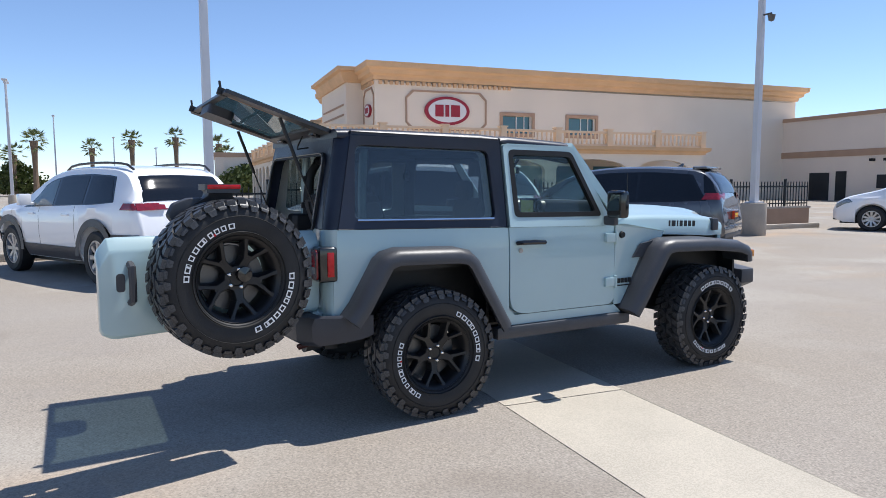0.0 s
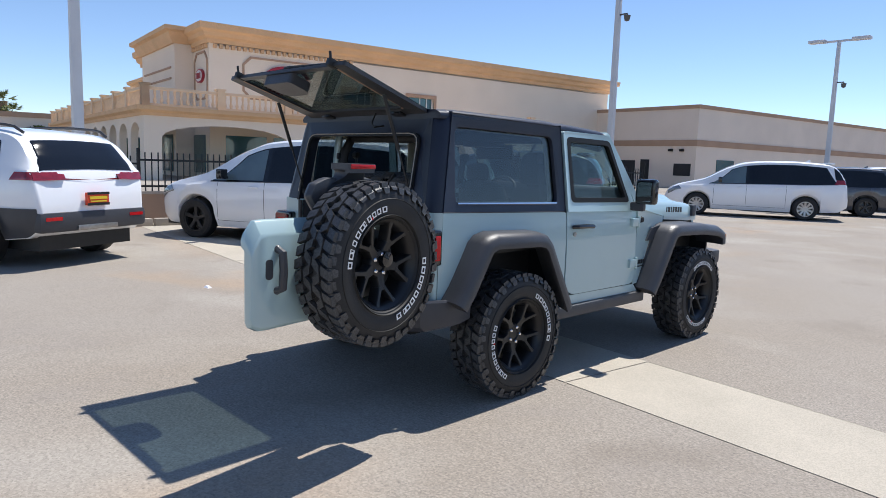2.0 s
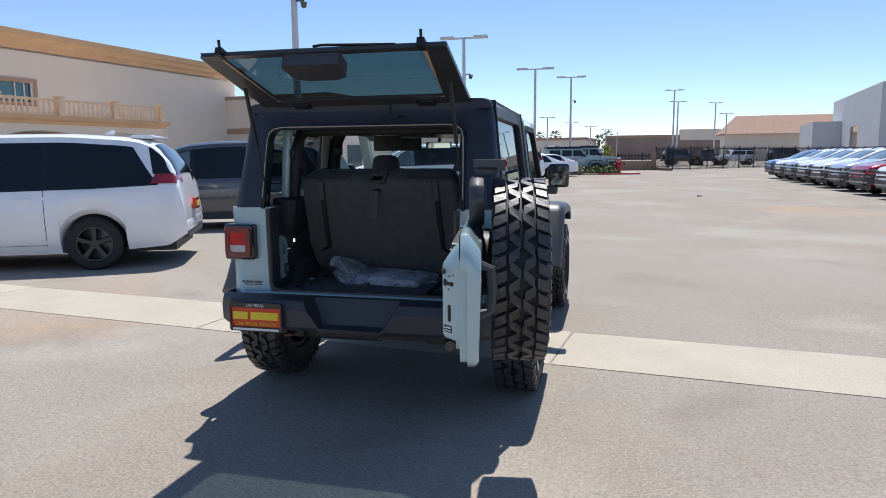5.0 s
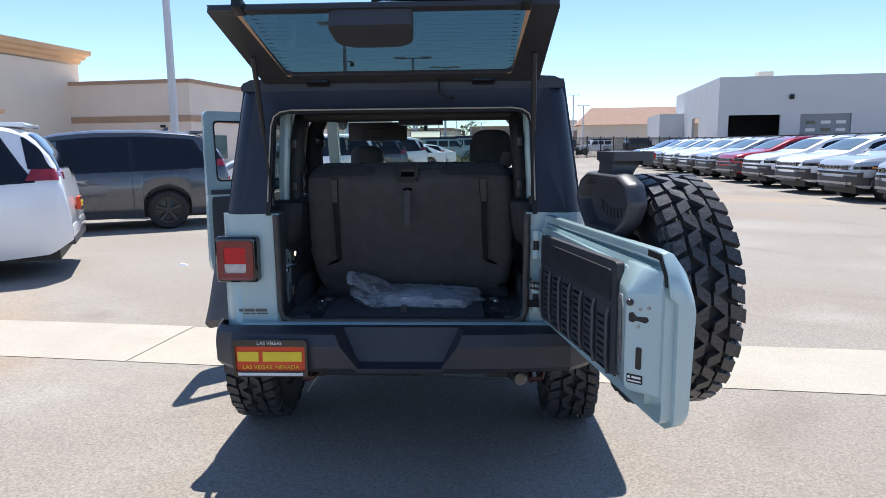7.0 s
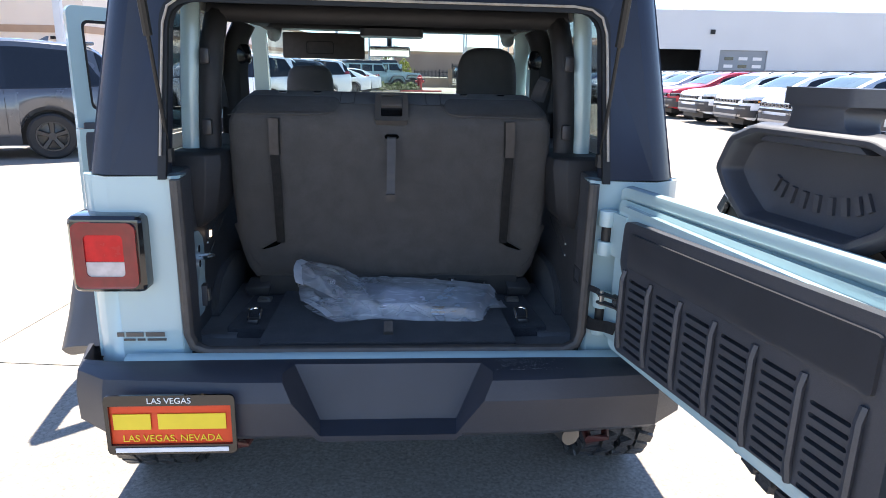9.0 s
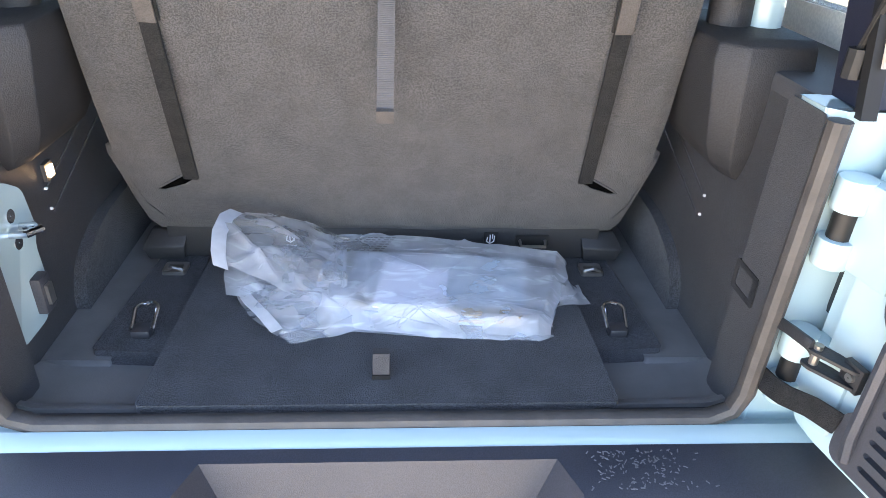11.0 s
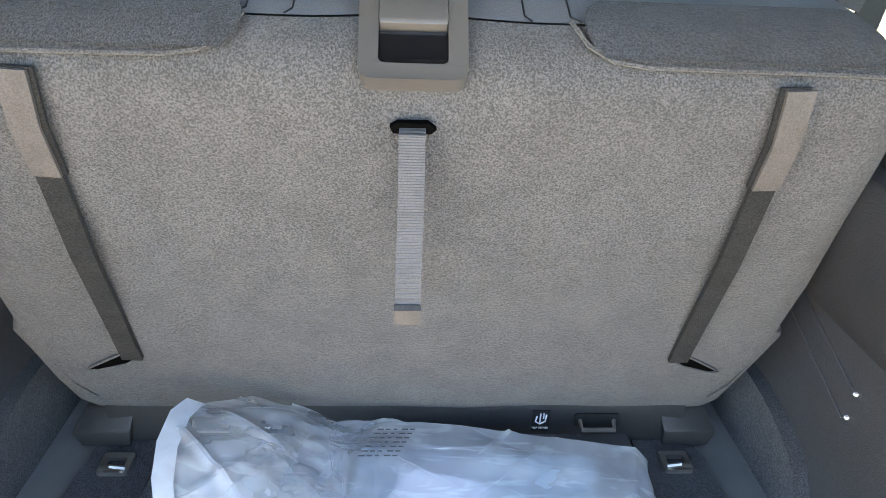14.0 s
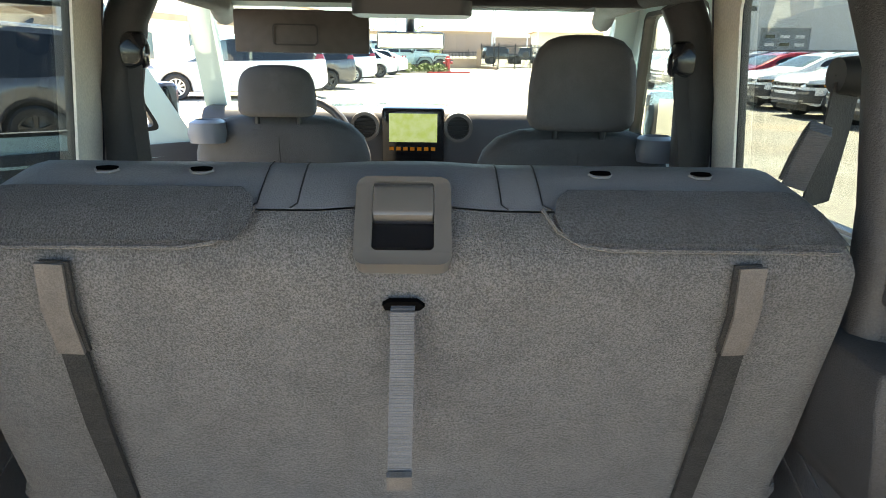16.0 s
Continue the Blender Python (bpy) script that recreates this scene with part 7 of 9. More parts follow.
for k in range(7):
    bm = BM()
    tube(bm, [(0.1365 + k * 0.122, -0.013, 0.757), (0.1365 + k * 0.122, -0.02, 0.80), (0.1365 + k * 0.122, -0.02, 0.94), (0.1365 + k * 0.122, -0.013, 0.965)], 0.008, 6)
    part("cover_rib", move(bm, GATE), M["plastic"], gate)
for z in (1.03, 0.80):
    bm = BM()
    for z0, z1 in ((-0.062, -0.022), (0.018, 0.062)):
        tube(bm, [(-0.004, 0.000, z + z0), (-0.004, 0.000, z + z1)], 0.024, 14)
    box(bm, 0.0, 0.085, 0.004, 0.030, z - 0.058, z + 0.060)
    hg = part("gate_hinge", move(bm, GATE), PAINT, gate, "painted two-knuckle hinge", bevel=0.004)
    bm = BM()
    tube(bm, [(-0.004, 0.000, z - 0.024), (-0.004, 0.000, z + 0.020)], 0.015, 12)
    part("hinge_pin", move(bm, GATE), M["black_flat"], hg)
# outside handle
bm = BM()
tube(bm, [(1.03, 0.098, 0.855), (1.03, 0.140, 0.87), (1.03, 0.147, 0.95), (1.03, 0.140, 1.03), (1.03, 0.098, 1.045)], 0.019, 8)
plate(bm, rrect(1.055, 1.095, 0.91, 1.0, 0.015), [], "y", 0.101, 0.106)
part("gate_handle", move(bm, GATE), M["plastic"], gate, "black grab handle")
# check rod with its fork, and the woven limit strap
bm = BM()
strip(bm, [(0.556, -0.520, 0.880), (0.549, -0.555, 0.876), (0.548, -0.600, 0.868), (0.549, -0.645, 0.870), (0.551, -0.690, 0.880), (0.556, -0.725, 0.884), GATE @ Vector((0.052, -0.030, 0.868)), GATE @ Vector((0.062, -0.030, 0.864))], 0.016, 0.008, (0.3, 0, 1))
rod = part("check_rod", bm, M["post_black"], jeep, "curved black check rod", bevel=0.003)
bm = BM()
for z in (0.852, 0.876):
    plate(bm, rounded([(0.046, -0.044), (0.060, -0.046), (0.112, -0.020), (0.112, -0.004), (0.074, -0.012), (0.046, -0.024)], 0.006), [], "z", z, z + 0.004)
box(bm, 0.085, 0.116, -0.016, -0.006, 0.848, 0.884)
part("rod_fork", move(bm, GATE), M["post_black"], rod, "black folded steel fork", bevel=0.001)
bm = BM()
tube(bm, [(0.058, -0.033, 0.846), (0.058, -0.033, 0.886)], 0.006, 10)
part("fork_rivet", move(bm, GATE), M["steel"], rod)
bm = BM()
lathe(bm, [(-0.020, 0.001), (-0.020, 0.006), (-0.016, 0.007)], "y", 10, (0.102, 0, 0.866))
part("fork_bolt", move(bm, GATE), M["steel"], rod)
bm = BM()
strip(bm, [(0.560, -0.560, 0.815), (0.550, -0.578, 0.798), (0.548, -0.600, 0.780), (0.552, -0.635, 0.769), (0.558, -0.675, 0.772), (0.562, -0.705, 0.780), GATE @ Vector((0.070, -0.020, 0.788)), GATE @ Vector((0.112, -0.016, 0.796))], 0.032, 0.005, (0.35, 0.1, 1))
part("limit_strap", bm, M["velcro"], jeep, "woven black limit strap", bevel=0.0015)

# spare wheel and its carrier
spare = off_road_wheel("spare_wheel", 0, 0, 0, 1, 0)
spare.matrix_local = GATE @ Matrix.Translation((0.580, 0.260, 0.955)) @ Matrix.Rotation(radians(90), 4, "Z") @ Matrix.Rotation(radians(-30), 4, "X") @ Matrix.Diagonal((0.91, 1, 1, 1))
bm = BM()
for v0, v1, r in ((0.079, 0.20, 0.15), (0.20, 0.275, 0.075)):
    lathe(bm, [(v0, 0.001), (v0, r), (v1, r * 0.85), (v1, 0.001)], "y", 20, (0.545, 0, 0.975))
part("spare_carrier", move(bm, GATE), M["plastic"], gate, "black moulded spare wheel carrier")
bm = BM()
lathe(bm, [(0.275, 0.001), (0.275, 0.045), (0.335, 0.038), (0.34, 0.001)], "y", 16, (0.545, 0, 0.975))
part("camera_cap", move(bm, GATE), M["gloss_black"], gate, "black round cap in the spare hub")
# stop lamp arm: wide rounded ring frame with a dished back, two legs and a cross rail, neck and lamp on top
def arm_ring(k, v):
    six = rounded([(0.145, 0.098), (-0.145, 0.098), (-0.215, 0.070), (-0.250, 0.0), (-0.215, -0.045), (-0.150, -0.098), (0.130, -0.098), (0.205, -0.050), (0.250, 0.015), (0.220, 0.072)], 0.012, 3)
    return [(0.590 + x * k[0], v, 1.258 + z * k[1]) for x, z in six]


bm = BM()
loft(bm, [arm_ring((1.0, 1.0), 0.112), arm_ring((1.04, 1.05), 0.085), arm_ring((1.0, 1.0), 0.060), arm_ring((0.96, 0.94), 0.052), arm_ring((0.90, 0.85), 0.053), arm_ring((0.86, 0.80), 0.070), arm_ring((0.84, 0.77), 0.098), arm_ring((0.60, 0.50), 0.106), arm_ring((0.05, 0.05), 0.108)])
arm = part("lamp_arm", move(bm, GATE), M["plastic"], gate, "black ring frame of the high stop lamp with a dished back", smooth=28, bevel=0.003)
for k in range(9):
    bm = BM()
    a = radians(-152 + 15.5 * k)
    box(bm, -0.006, 0.006, -0.004, 0.003, -0.016, 0.016, Matrix.Translation((0.590 + 0.125 * math.cos(a), 0.103, 1.262 + 0.040 * math.sin(a))) @ Matrix.Rotation(-(a + math.pi / 2) * 0.45, 4, "Y"))
    part("dish_rib", move(bm, GATE), M["plastic"], arm)
for x0, x1 in ((0.452, 0.455), (0.715, 0.700)):
    bm = BM()
    tube(bm, [(x0, 0.080, 1.175), (x1, 0.084, 1.13), (x1, 0.088, 1.06)], [0.020, 0.018, 0.018], 8)
    part("arm_leg", move(bm, GATE), M["plastic"], arm, smooth=60)
bm = BM()
box(bm, 0.445, 0.715, 0.090, 0.108, 1.085, 1.118)
part("cross_rail", move(bm, GATE), M["post_black"], arm, bevel=0.004)
bm = BM()
loft(bm, [[(0.588 - w, v0, z), (0.588 + w, v0, z), (0.588 + w, v1, z), (0.588 - w, v1, z)] for z, w, v0, v1 in ((1.325, 0.135, 0.062, 0.110), (1.350, 0.092, 0.066, 0.13), (1.368, 0.066, 0.07, 0.15), (1.392, 0.062, 0.07, 0.17), (1.402, 0.080, 0.068, 0.195))])
part("arm_neck", move(bm, GATE), M["plastic"], arm, bevel=0.008)
bm = BM()
plate(bm, rounded([(0.500, 0.066), (0.676, 0.066), (0.682, 0.205), (0.494, 0.205)], 0.02), [], "z", 1.400, 1.430)
part("lamp_housing", move(bm, GATE), M["plastic"], arm, bevel=0.006)
bm = BM()
box(bm, 0.502, 0.674, 0.200, 0.2085, 1.404, 1.426)
part("stop_lamp", move(bm, GATE), M["lamp_red"], arm, "red high stop lamp", bevel=0.006)
bm = BM()
box(bm, 0.502, 0.674, 0.165, 0.200, 1.385, 1.402)
part("lamp_backing", move(bm, GATE), M["plastic"], arm)

# ---- inside of the off-road car ----
M["tray"] = mat("tray", (0.185, 0.183, 0.180), 0.34, spots=0.2, scale=12, bump=0.1, bump_scale=300)
bm = BM()
box(bm, -0.57, 0.57, -0.60, -0.05, 0.60, 0.655)
box(bm, -0.70, 0.70, -0.05, 1.62, 0.50, 0.55)
part("floor_pan", bm, M["black_flat"], jeep)
bm = BM()
box(bm, -0.54, 0.54, -0.640, -0.605, 0.60, 0.672)
part("scuff_rail", bm, M["plastic_smooth"], jeep, bevel=0.004)
# sunken plastic corners beside the load floor
for sgn in (1, -1):
    bm = BM()
    prof = [(0.362, 0.0), (0.44, 0.001), (0.50, 0.002), (0.522, 0.005), (0.540, 0.012), (0.552, 0.022), (0.5615, 0.038)]
    loft(bm, [[(x, y, 0.6565 + lip + dz * f) for y, lip, f in ((-0.611, 0.022, 1), (-0.600, 0.020, 1), (-0.588, 0.008, 1), (-0.572, 0.001, 1), (-0.535, 0.0, 0.9), (-0.505, 0.0, 0.6), (-0.475, 0.0, 0.35))] + [(x, -0.475, 0.652), (x, -0.611, 0.652)] for x, dz in prof])
    part("corner_tray", mirror_x(bm, sgn), M["tray"], jeep, "smooth black plastic corner tray", smooth=60)
    bm = BM()
    plate(bm, rounded([(0.362, -0.485), (0.485, -0.478), (0.46, -0.16), (0.365, -0.16)], 0.012), [], "z", 0.656, 0.686)
    part("side_carpet", mirror_x(bm, sgn), M["carpet"], jeep, bevel=0.008)
    bm = BM()
    plate(bm, [(0.455, -0.485), (0.5625, -0.485), (0.5625, 0.0), (0.455, 0.0)], [], "z", 0.654, 0.674)
    part("floor_edge", mirror_x(bm, sgn), M["tray"], jeep, bevel=0.004)
    # side wall trim
    bm = BM()
    plate(bm, [(-0.605, 0.655), (-0.605, 1.10), (-0.585, 1.15), (-0.30, 1.16), (0.60, 1.15), (0.60, 0.55), (-0.05, 0.55), (-0.05, 0.655)], [], "x", 0.563, 0.58)
    part("side_trim", mirror_x(bm, sgn), M["side_trim"], jeep, "black moulded side trim", bevel=0.006)
    bm = BM()
    box(bm, 0.562, 0.764, -0.57, 0.62, 1.135, 1.166)
    part("belt_ledge", mirror_x(bm, sgn), M["trim"], jeep, bevel=0.008)
    # pillar foot cover
    rings = []
    for z, a, y0, y1 in ((0.98, 0.0, -0.425, -0.20), (0.985, 0.022, -0.43, -0.195), (1.005, 0.045, -0.44, -0.19), (1.04, 0.062, -0.45, -0.185), (1.10, 0.072, -0.455, -0.18), (1.17, 0.082, -0.455, -0.18), (1.196, 0.078, -0.45, -0.185), (1.206, 0.06, -0.435, -0.20)):
        rings.append([(0.62, y0, z), (0.566 - a * 0.55, y0 + 0.004, z), (0.566 - a, y0 + 0.035, z), (0.566 - a, y1 - 0.035, z), (0.566 - a * 0.55, y1 - 0.004, z), (0.62, y1, z)])
    bm = BM()
    loft(bm, rings)
    part("pillar_foot", mirror_x(bm, sgn), M["padding"], jeep, smooth=40, bevel=0.012)
    # wheel house carpet and scored ribs
    bm = BM()
    plate(bm, rounded([(-0.36, 0.656), (0.05, 0.656), (0.05, 0.80), (-0.20, 0.80), (-0.32, 0.76)], 0.06), [], "x", 0.540, 0.5625)
    part("wheel_house", mirror_x(bm, sgn), M["carpet"], jeep, bevel=0.03, seg=3)
    bm = BM()
    for dz in (0.0, -0.045):
        tube(bm, [(0.562, -0.33, 0.915 + dz), (0.562, -0.10, 1.00 + dz)], 0.0016, 5)
    part("trim_groove", mirror_x(bm, sgn), M["trim"], jeep)
    for z in (0.905, 0.868):
        bm = BM()
        box(bm, 0.559, 0.563, -0.341, -0.337, z + 0.008, z + 0.012)
        part("trim_clip", mirror_x(bm, sgn), M["white_flat"], jeep)
    # roll bar: rear hoop leg, side rail, front leg
    bm = BM()
    tube(bm, [(0.540, -0.325, 1.17), (0.532, -0.32, 1.35), (0.522, -0.30, 1.50), (0.515, -0.24, 1.60), (0.515, 0.0, 1.625), (0.53, 0.60, 1.635), (0.56, 1.05, 1.63), (0.60, 1.25, 1.60)], 0.034, 10)
    part("roll_bar", mirror_x(bm, sgn), M["padding"], jeep, "black padded roll bar", smooth=60)
    bm = BM()
    tube(bm, [(0.590, -0.335, 1.17), (0.582, -0.33, 1.40), (0.570, -0.31, 1.64)], 0.027, 12)
    part("roll_bar_tube", mirror_x(bm, sgn), PAINT, jeep, "body-coloured roll bar tube", smooth=60)
    bm = BM()
    tube(bm, [(0.676, 0.600, 0.70), (0.676, 0.600, 1.2), (0.668, 0.600, 1.40), (0.640, 0.600, 1.56), (0.610, 0.600, 1.62)], 0.046, 12)
    part("roll_bar", mirror_x(bm, sgn), M["padding"], jeep, "black padded roll bar", smooth=60)
    for z, y in ((1.27, -0.345), (1.47, -0.325)):
        bm = BM()
        box(bm, 0.518, 0.545, y - 0.03, y - 0.005, z - 0.022, z + 0.022)
        part("bar_bolt", mirror_x(bm, sgn), M["plastic_smooth"], jeep, bevel=0.006)
    # belts
    bm = BM()
    strip(bm, [(0.604, 0.540, 1.50), (0.610, 0.535, 1.42), (0.618 + 0.012 * sgn, 0.530, 1.30), (0.622 + 0.022 * sgn, 0.525, 1.20), (0.62, 0.52, 0.95), (0.60, 0.56, 0.7)], 0.042, 0.003, (1, 0.5, 0.1))
    part("seat_belt", mirror_x(bm, sgn), M["padding"], jeep)
    bm = BM()
    loft(bm, [[(0.606 - w, 0.548 - d, z), (0.606 + w, 0.548 - d, z), (0.606 + w, 0.56, z), (0.606 - w, 0.56, z)] for z, w, d in ((1.452, 0.016, 0.010), (1.462, 0.026, 0.022), (1.500, 0.028, 0.026), (1.525, 0.020, 0.016), (1.532, 0.012, 0.006))])
    part("belt_anchor", mirror_x(bm, sgn), M["gloss_black"], jeep, "black belt guide hood", bevel=0.005)
bm = BM()
tube(bm, [(-0.54, -0.24, 1.60), (0.54, -0.24, 1.60)], 0.03, 10)
part("roll_bar", bm, M["padding"], jeep, "black padded roll bar", smooth=60)
bm = BM()
tube(bm, [(-0.53, 0.60, 1.635), (0.53, 0.60, 1.635)], 0.034, 10)
part("roll_bar", bm, M["padding"], jeep, "black padded roll bar", smooth=60)
bm = BM()
box(bm, -0.68, 0.68, -0.48, 0.585, 1.688, 1.694)
box(bm, -0.66, 0.66, 0.60, 1.19, 1.655, 1.66)
part("head_lining", bm, M["plastic"], jeep)
bm = BM()
plate(bm, rrect(-0.13, 0.13, 0.5, 0.72, 0.03), [], "z", 1.575, 1.605)
part("sound_bar", bm, M["plastic"], jeep, bevel=0.01)
# rear belts: a loop parked at the seat edge, and the strap behind it
bm = BM()
strip(bm, [(0.452, -0.262, 1.358), (0.462, -0.262, 1.392), (0.476, -0.256, 1.420), (0.486, -0.240, 1.428), (0.490, -0.222, 1.415), (0.484, -0.212, 1.385), (0.476, -0.21, 1.355)], 0.034, 0.003, (1, 0.25, -0.3))
part("rear_seat_belt", bm, M["strap_grey"], jeep, "looped grey belt webbing")
for sgn in (1, -1):
    bm = BM()
    strip(bm, [(0.552, -0.17, 1.478), (0.543, -0.176, 1.41), (0.530, -0.18, 1.32)], 0.044, 0.003, (0.95, 0.25, 0.2))
    part("rear_seat_belt", mirror_x(bm, sgn), M["padding"], jeep)
    bm = BM()
    lathe(bm, [(0.535, 0.001), (0.535, 0.022), (0.575, 0.026), (0.575, 0.001)], "x", 14, (0, -0.17, 1.482))
    part("belt_anchor", mirror_x(bm, sgn), M["black_flat"], jeep)
# left wall: lamp, socket, striker with painted plate
bm = BM()
box(bm, -0.566, -0.556, -0.336, -0.310, 0.925, 0.955)
part("lamp_bezel", bm, M["bezel"], jeep)
bm = BM()
box(bm, -0.557, -0.553, -0.330, -0.315, 0.931, 0.949)
part("cargo_lamp", bm, M["lamp_glow"], jeep, "small lit cargo lamp")
bm = BM()
lathe(bm, [(-0.565, 0.03), (-0.545, 0.028), (-0.543, 0.02), (-0.55, 0.001)], "x", 18, (0, -0.33, 1.015))
part("power_socket", bm, M["plastic_smooth"], jeep)
bm = BM()
plate(bm, rounded([(-0.535, 0.735), (-0.455, 0.735), (-0.425, 0.775), (-0.43, 0.86), (-0.415, 0.885), (-0.425, 0.955), (-0.47, 0.985), (-0.535, 0.99)], 0.015), [], "x", -0.562, -0.5505)
part("striker_plate", bm, PAINT, jeep, "painted striker plate", bevel=0.003)
bm = BM()
tube(bm, [(-0.557, -0.485, 0.905), (-0.525, -0.485, 0.908), (-0.512, -0.47, 0.91), (-0.525, -0.455, 0.908), (-0.557, -0.455, 0.905)], 0.006, 8)
for z in (0.93, 0.885):
    lathe(bm, [(-0.557, 0.001), (-0.550, 0.001), (-0.550, 0.011), (-0.557, 0.012)], "x", 12, (0, -0.47, z))
part("striker", bm, M["chrome"], jeep)
bm = BM()
box(bm, -0.558, -0.535, -0.475, -0.443, 0.755, 0.82)
part("bump_stop", bm, M["plastic"], jeep, bevel=0.005)
bm = BM()
box(bm, -0.537, -0.530, -0.467, -0.451, 0.77, 0.805)
part("bump_stop_screw", bm, M["steel"], jeep)

# black trim inside the opening's corner posts
for sgn in (1, -1):
    bm = BM()
    plate(bm, rounded([(-0.632, 0.668), (-0.545, 0.668), (-0.545, 1.160), (-0.632, 1.160)], 0.008), [], "x", 0.5395, 0.5418)
    part("post_trim", mirror_x(bm, sgn), M["side_trim"], jeep)

bm = BM()
plate(bm, rrect(-0.605, -0.535, 0.855, 0.905, 0.006), [rrect(-0.590, -0.545, 0.864, 0.896, 0.004)], "x", 0.5385, 0.556)
guide = part("rod_guide", bm, M["post_black"], jeep, bevel=0.002)
# solid near-black block for the shade in the guide's hollow
bm = BM()
box(bm, 0.545, 0.5535, -0.592, -0.543, 0.862, 0.898)
part("guide_well", bm, M["hollow_shade"], guide)

# load floor
bm = BM()
plate(bm, rounded([(-0.362, -0.632), (0.362, -0.632), (0.352, -0.15), (-0.352, -0.15)], 0.012), [], "z", 0.675, 0.704)
mat_ob = part("load_mat", bm, M["carpet"], jeep, "dark carpeted load floor panel", bevel=0.007)
bm = BM()
tube(bm, [(-0.35, -0.632, 0.690), (0.35, -0.632, 0.690)], 0.004, 6)
part("mat_edge", bm, M["seat_fuzz"], mat_ob)
bm = BM()
strip(bm, [(-0.003, -0.575, 0.705), (-0.003, -0.572, 0.722), (-0.003, -0.558, 0.738), (-0.003, -0.540, 0.735), (-0.003, -0.535, 0.7065)], 0.026, 0.0025, (1, 0, 0))
part("pull_loop", bm, M["visor"], mat_ob, "short brown-grey pull loop")
bm = BM()
box(bm, -0.017, 0.011, -0.578, -0.568, 0.704, 0.712)
part("loop_base", bm, M["black_flat"], mat_ob)
for sgn in (1, -1):
    bm = BM()
    tube(bm, [(0.4135 + 0.019 * math.cos(radians(a)), -0.402 + 0.020 * math.sin(radians(a)) - (0.026 if a < 0 or a > 180 else 0), 0.712 + (0.004 if 0 <= a <= 180 else -0.014)) for a in [-25] + list(range(0, 181, 20)) + [205]], 0.0036, 8)
    ring_ = part("tie_down", mirror_x(bm, sgn), M["chrome"], jeep, "chrome tie-down ring")
    bm = BM()
    box(bm, 0.397, 0.430, -0.450, -0.420, 0.686, 0.702)
    part("tie_down_base", mirror_x(bm, sgn), M["plastic_smooth"], ring_, bevel=0.006)
    bm = BM()
    plate(bm, rrect(0.395, 0.44, -0.245, -0.205, 0.005), [rrect(0.403, 0.432, -0.238, -0.215, 0.003)], "z", 0.6865, 0.694)
    tube(bm, [(0.40, -0.238, 0.695), (0.4175, -0.243, 0.703), (0.435, -0.238, 0.695)], 0.0035, 6)
    part("floor_hook", mirror_x(bm, sgn), M["steel"], jeep)

# rear bench, its back seen from the boot: (y, z, half width) of the carpeted face, then of the vinyl roll
SB = Matrix.Translation((0, -0.205, 0.80)) @ Matrix.Rotation(radians(19.2), 4, "X")    # s runs up the back, y out of it
BACK = [(-0.120, 0.752, 0.44), (-0.150, 0.744, 0.462), (-0.175, 0.755, 0.480), (-0.195, 0.785, 0.492), (-0.218, 0.840, 0.502), (-0.242, 0.905, 0.512), (-0.256, 0.945, 0.519), (-0.258, 0.952, 0.508),
        (-0.289, 1.040, 0.508), (-0.323, 1.14, 0.503), (-0.352, 1.22, 0.497), (-0.366, 1.265, 0.493), (-0.371, 1.290, 0.490), (-0.366, 1.306, 0.487), (-0.355, 1.321, 0.482), (-0.340, 1.334, 0.478), (-0.328, 1.341, 0.474)]
ROLL = [(-0.326, 1.3425, 0.473), (-0.318, 1.346, 0.470), (-0.295, 1.356, 0.462), (-0.268, 1.366, 0.452), (-0.245, 1.373, 0.445), (-0.222, 1.374, 0.440), (-0.195, 1.364, 0.436), (-0.165, 1.33, 0.43), (-0.10, 1.10, 0.43)]


def cushion(rows, n=40, depth=0.045):
    """A padded sheet over rows of (y, z, half width), its ends turned in."""
    bm = BM()
    grid = []
    for y, z, hw in rows:
        line = []
        for k in range(n + 1):
            u = 2 * k / n - 1
            e = max(0.0, abs(u) - 0.93) / 0.07
            puff = 0.004 * noise.noise(Vector((u * 3.0, z * 9.0, 4.0)))
            puff += 0.020 * math.exp(-(u * hw / 0.075) ** 4) * min(1.0, max(0.0, (z - 1.23) / 0.05))
            line.append(bm.verts.new((0.006 + u * hw - math.copysign(0.006 * e ** 3, u), y + depth * e ** 2.5 + puff, z - 0.012 * e ** 2 * (z > 1.29))))
        grid.append(line)
    for r0, r1 in zip(grid, grid[1:]):
        for k in range(n):
            bm.faces.new((r0[k], r0[k + 1], r1[k + 1], r1[k]))
    return bm


def on_back(x, s, out=0.0):
    """A point on the slanting carpet, s metres up it."""
    return SB @ Vector((x, -out, s))


bench = part("rear_seat", cushion(BACK), M["seat_carpet"], jeep, "grey bench seat back with carpeted rear face", smooth=80)
part("seat_top", cushion(ROLL, depth=0.02), M["vinyl"], bench, "smooth dark grey vinyl top edge", smooth=80)
bm = BM()
loft(bm, [[(x, -0.10, 0.75), (x, -0.17, 0.80), (x, -0.32, 1.25), (x, -0.31, 1.30), (x, -0.17, 1.31), (x, -0.03, 0.78)] for x in (-0.462, 0.474)])
part("seat_core", bm, M["vinyl"], bench)
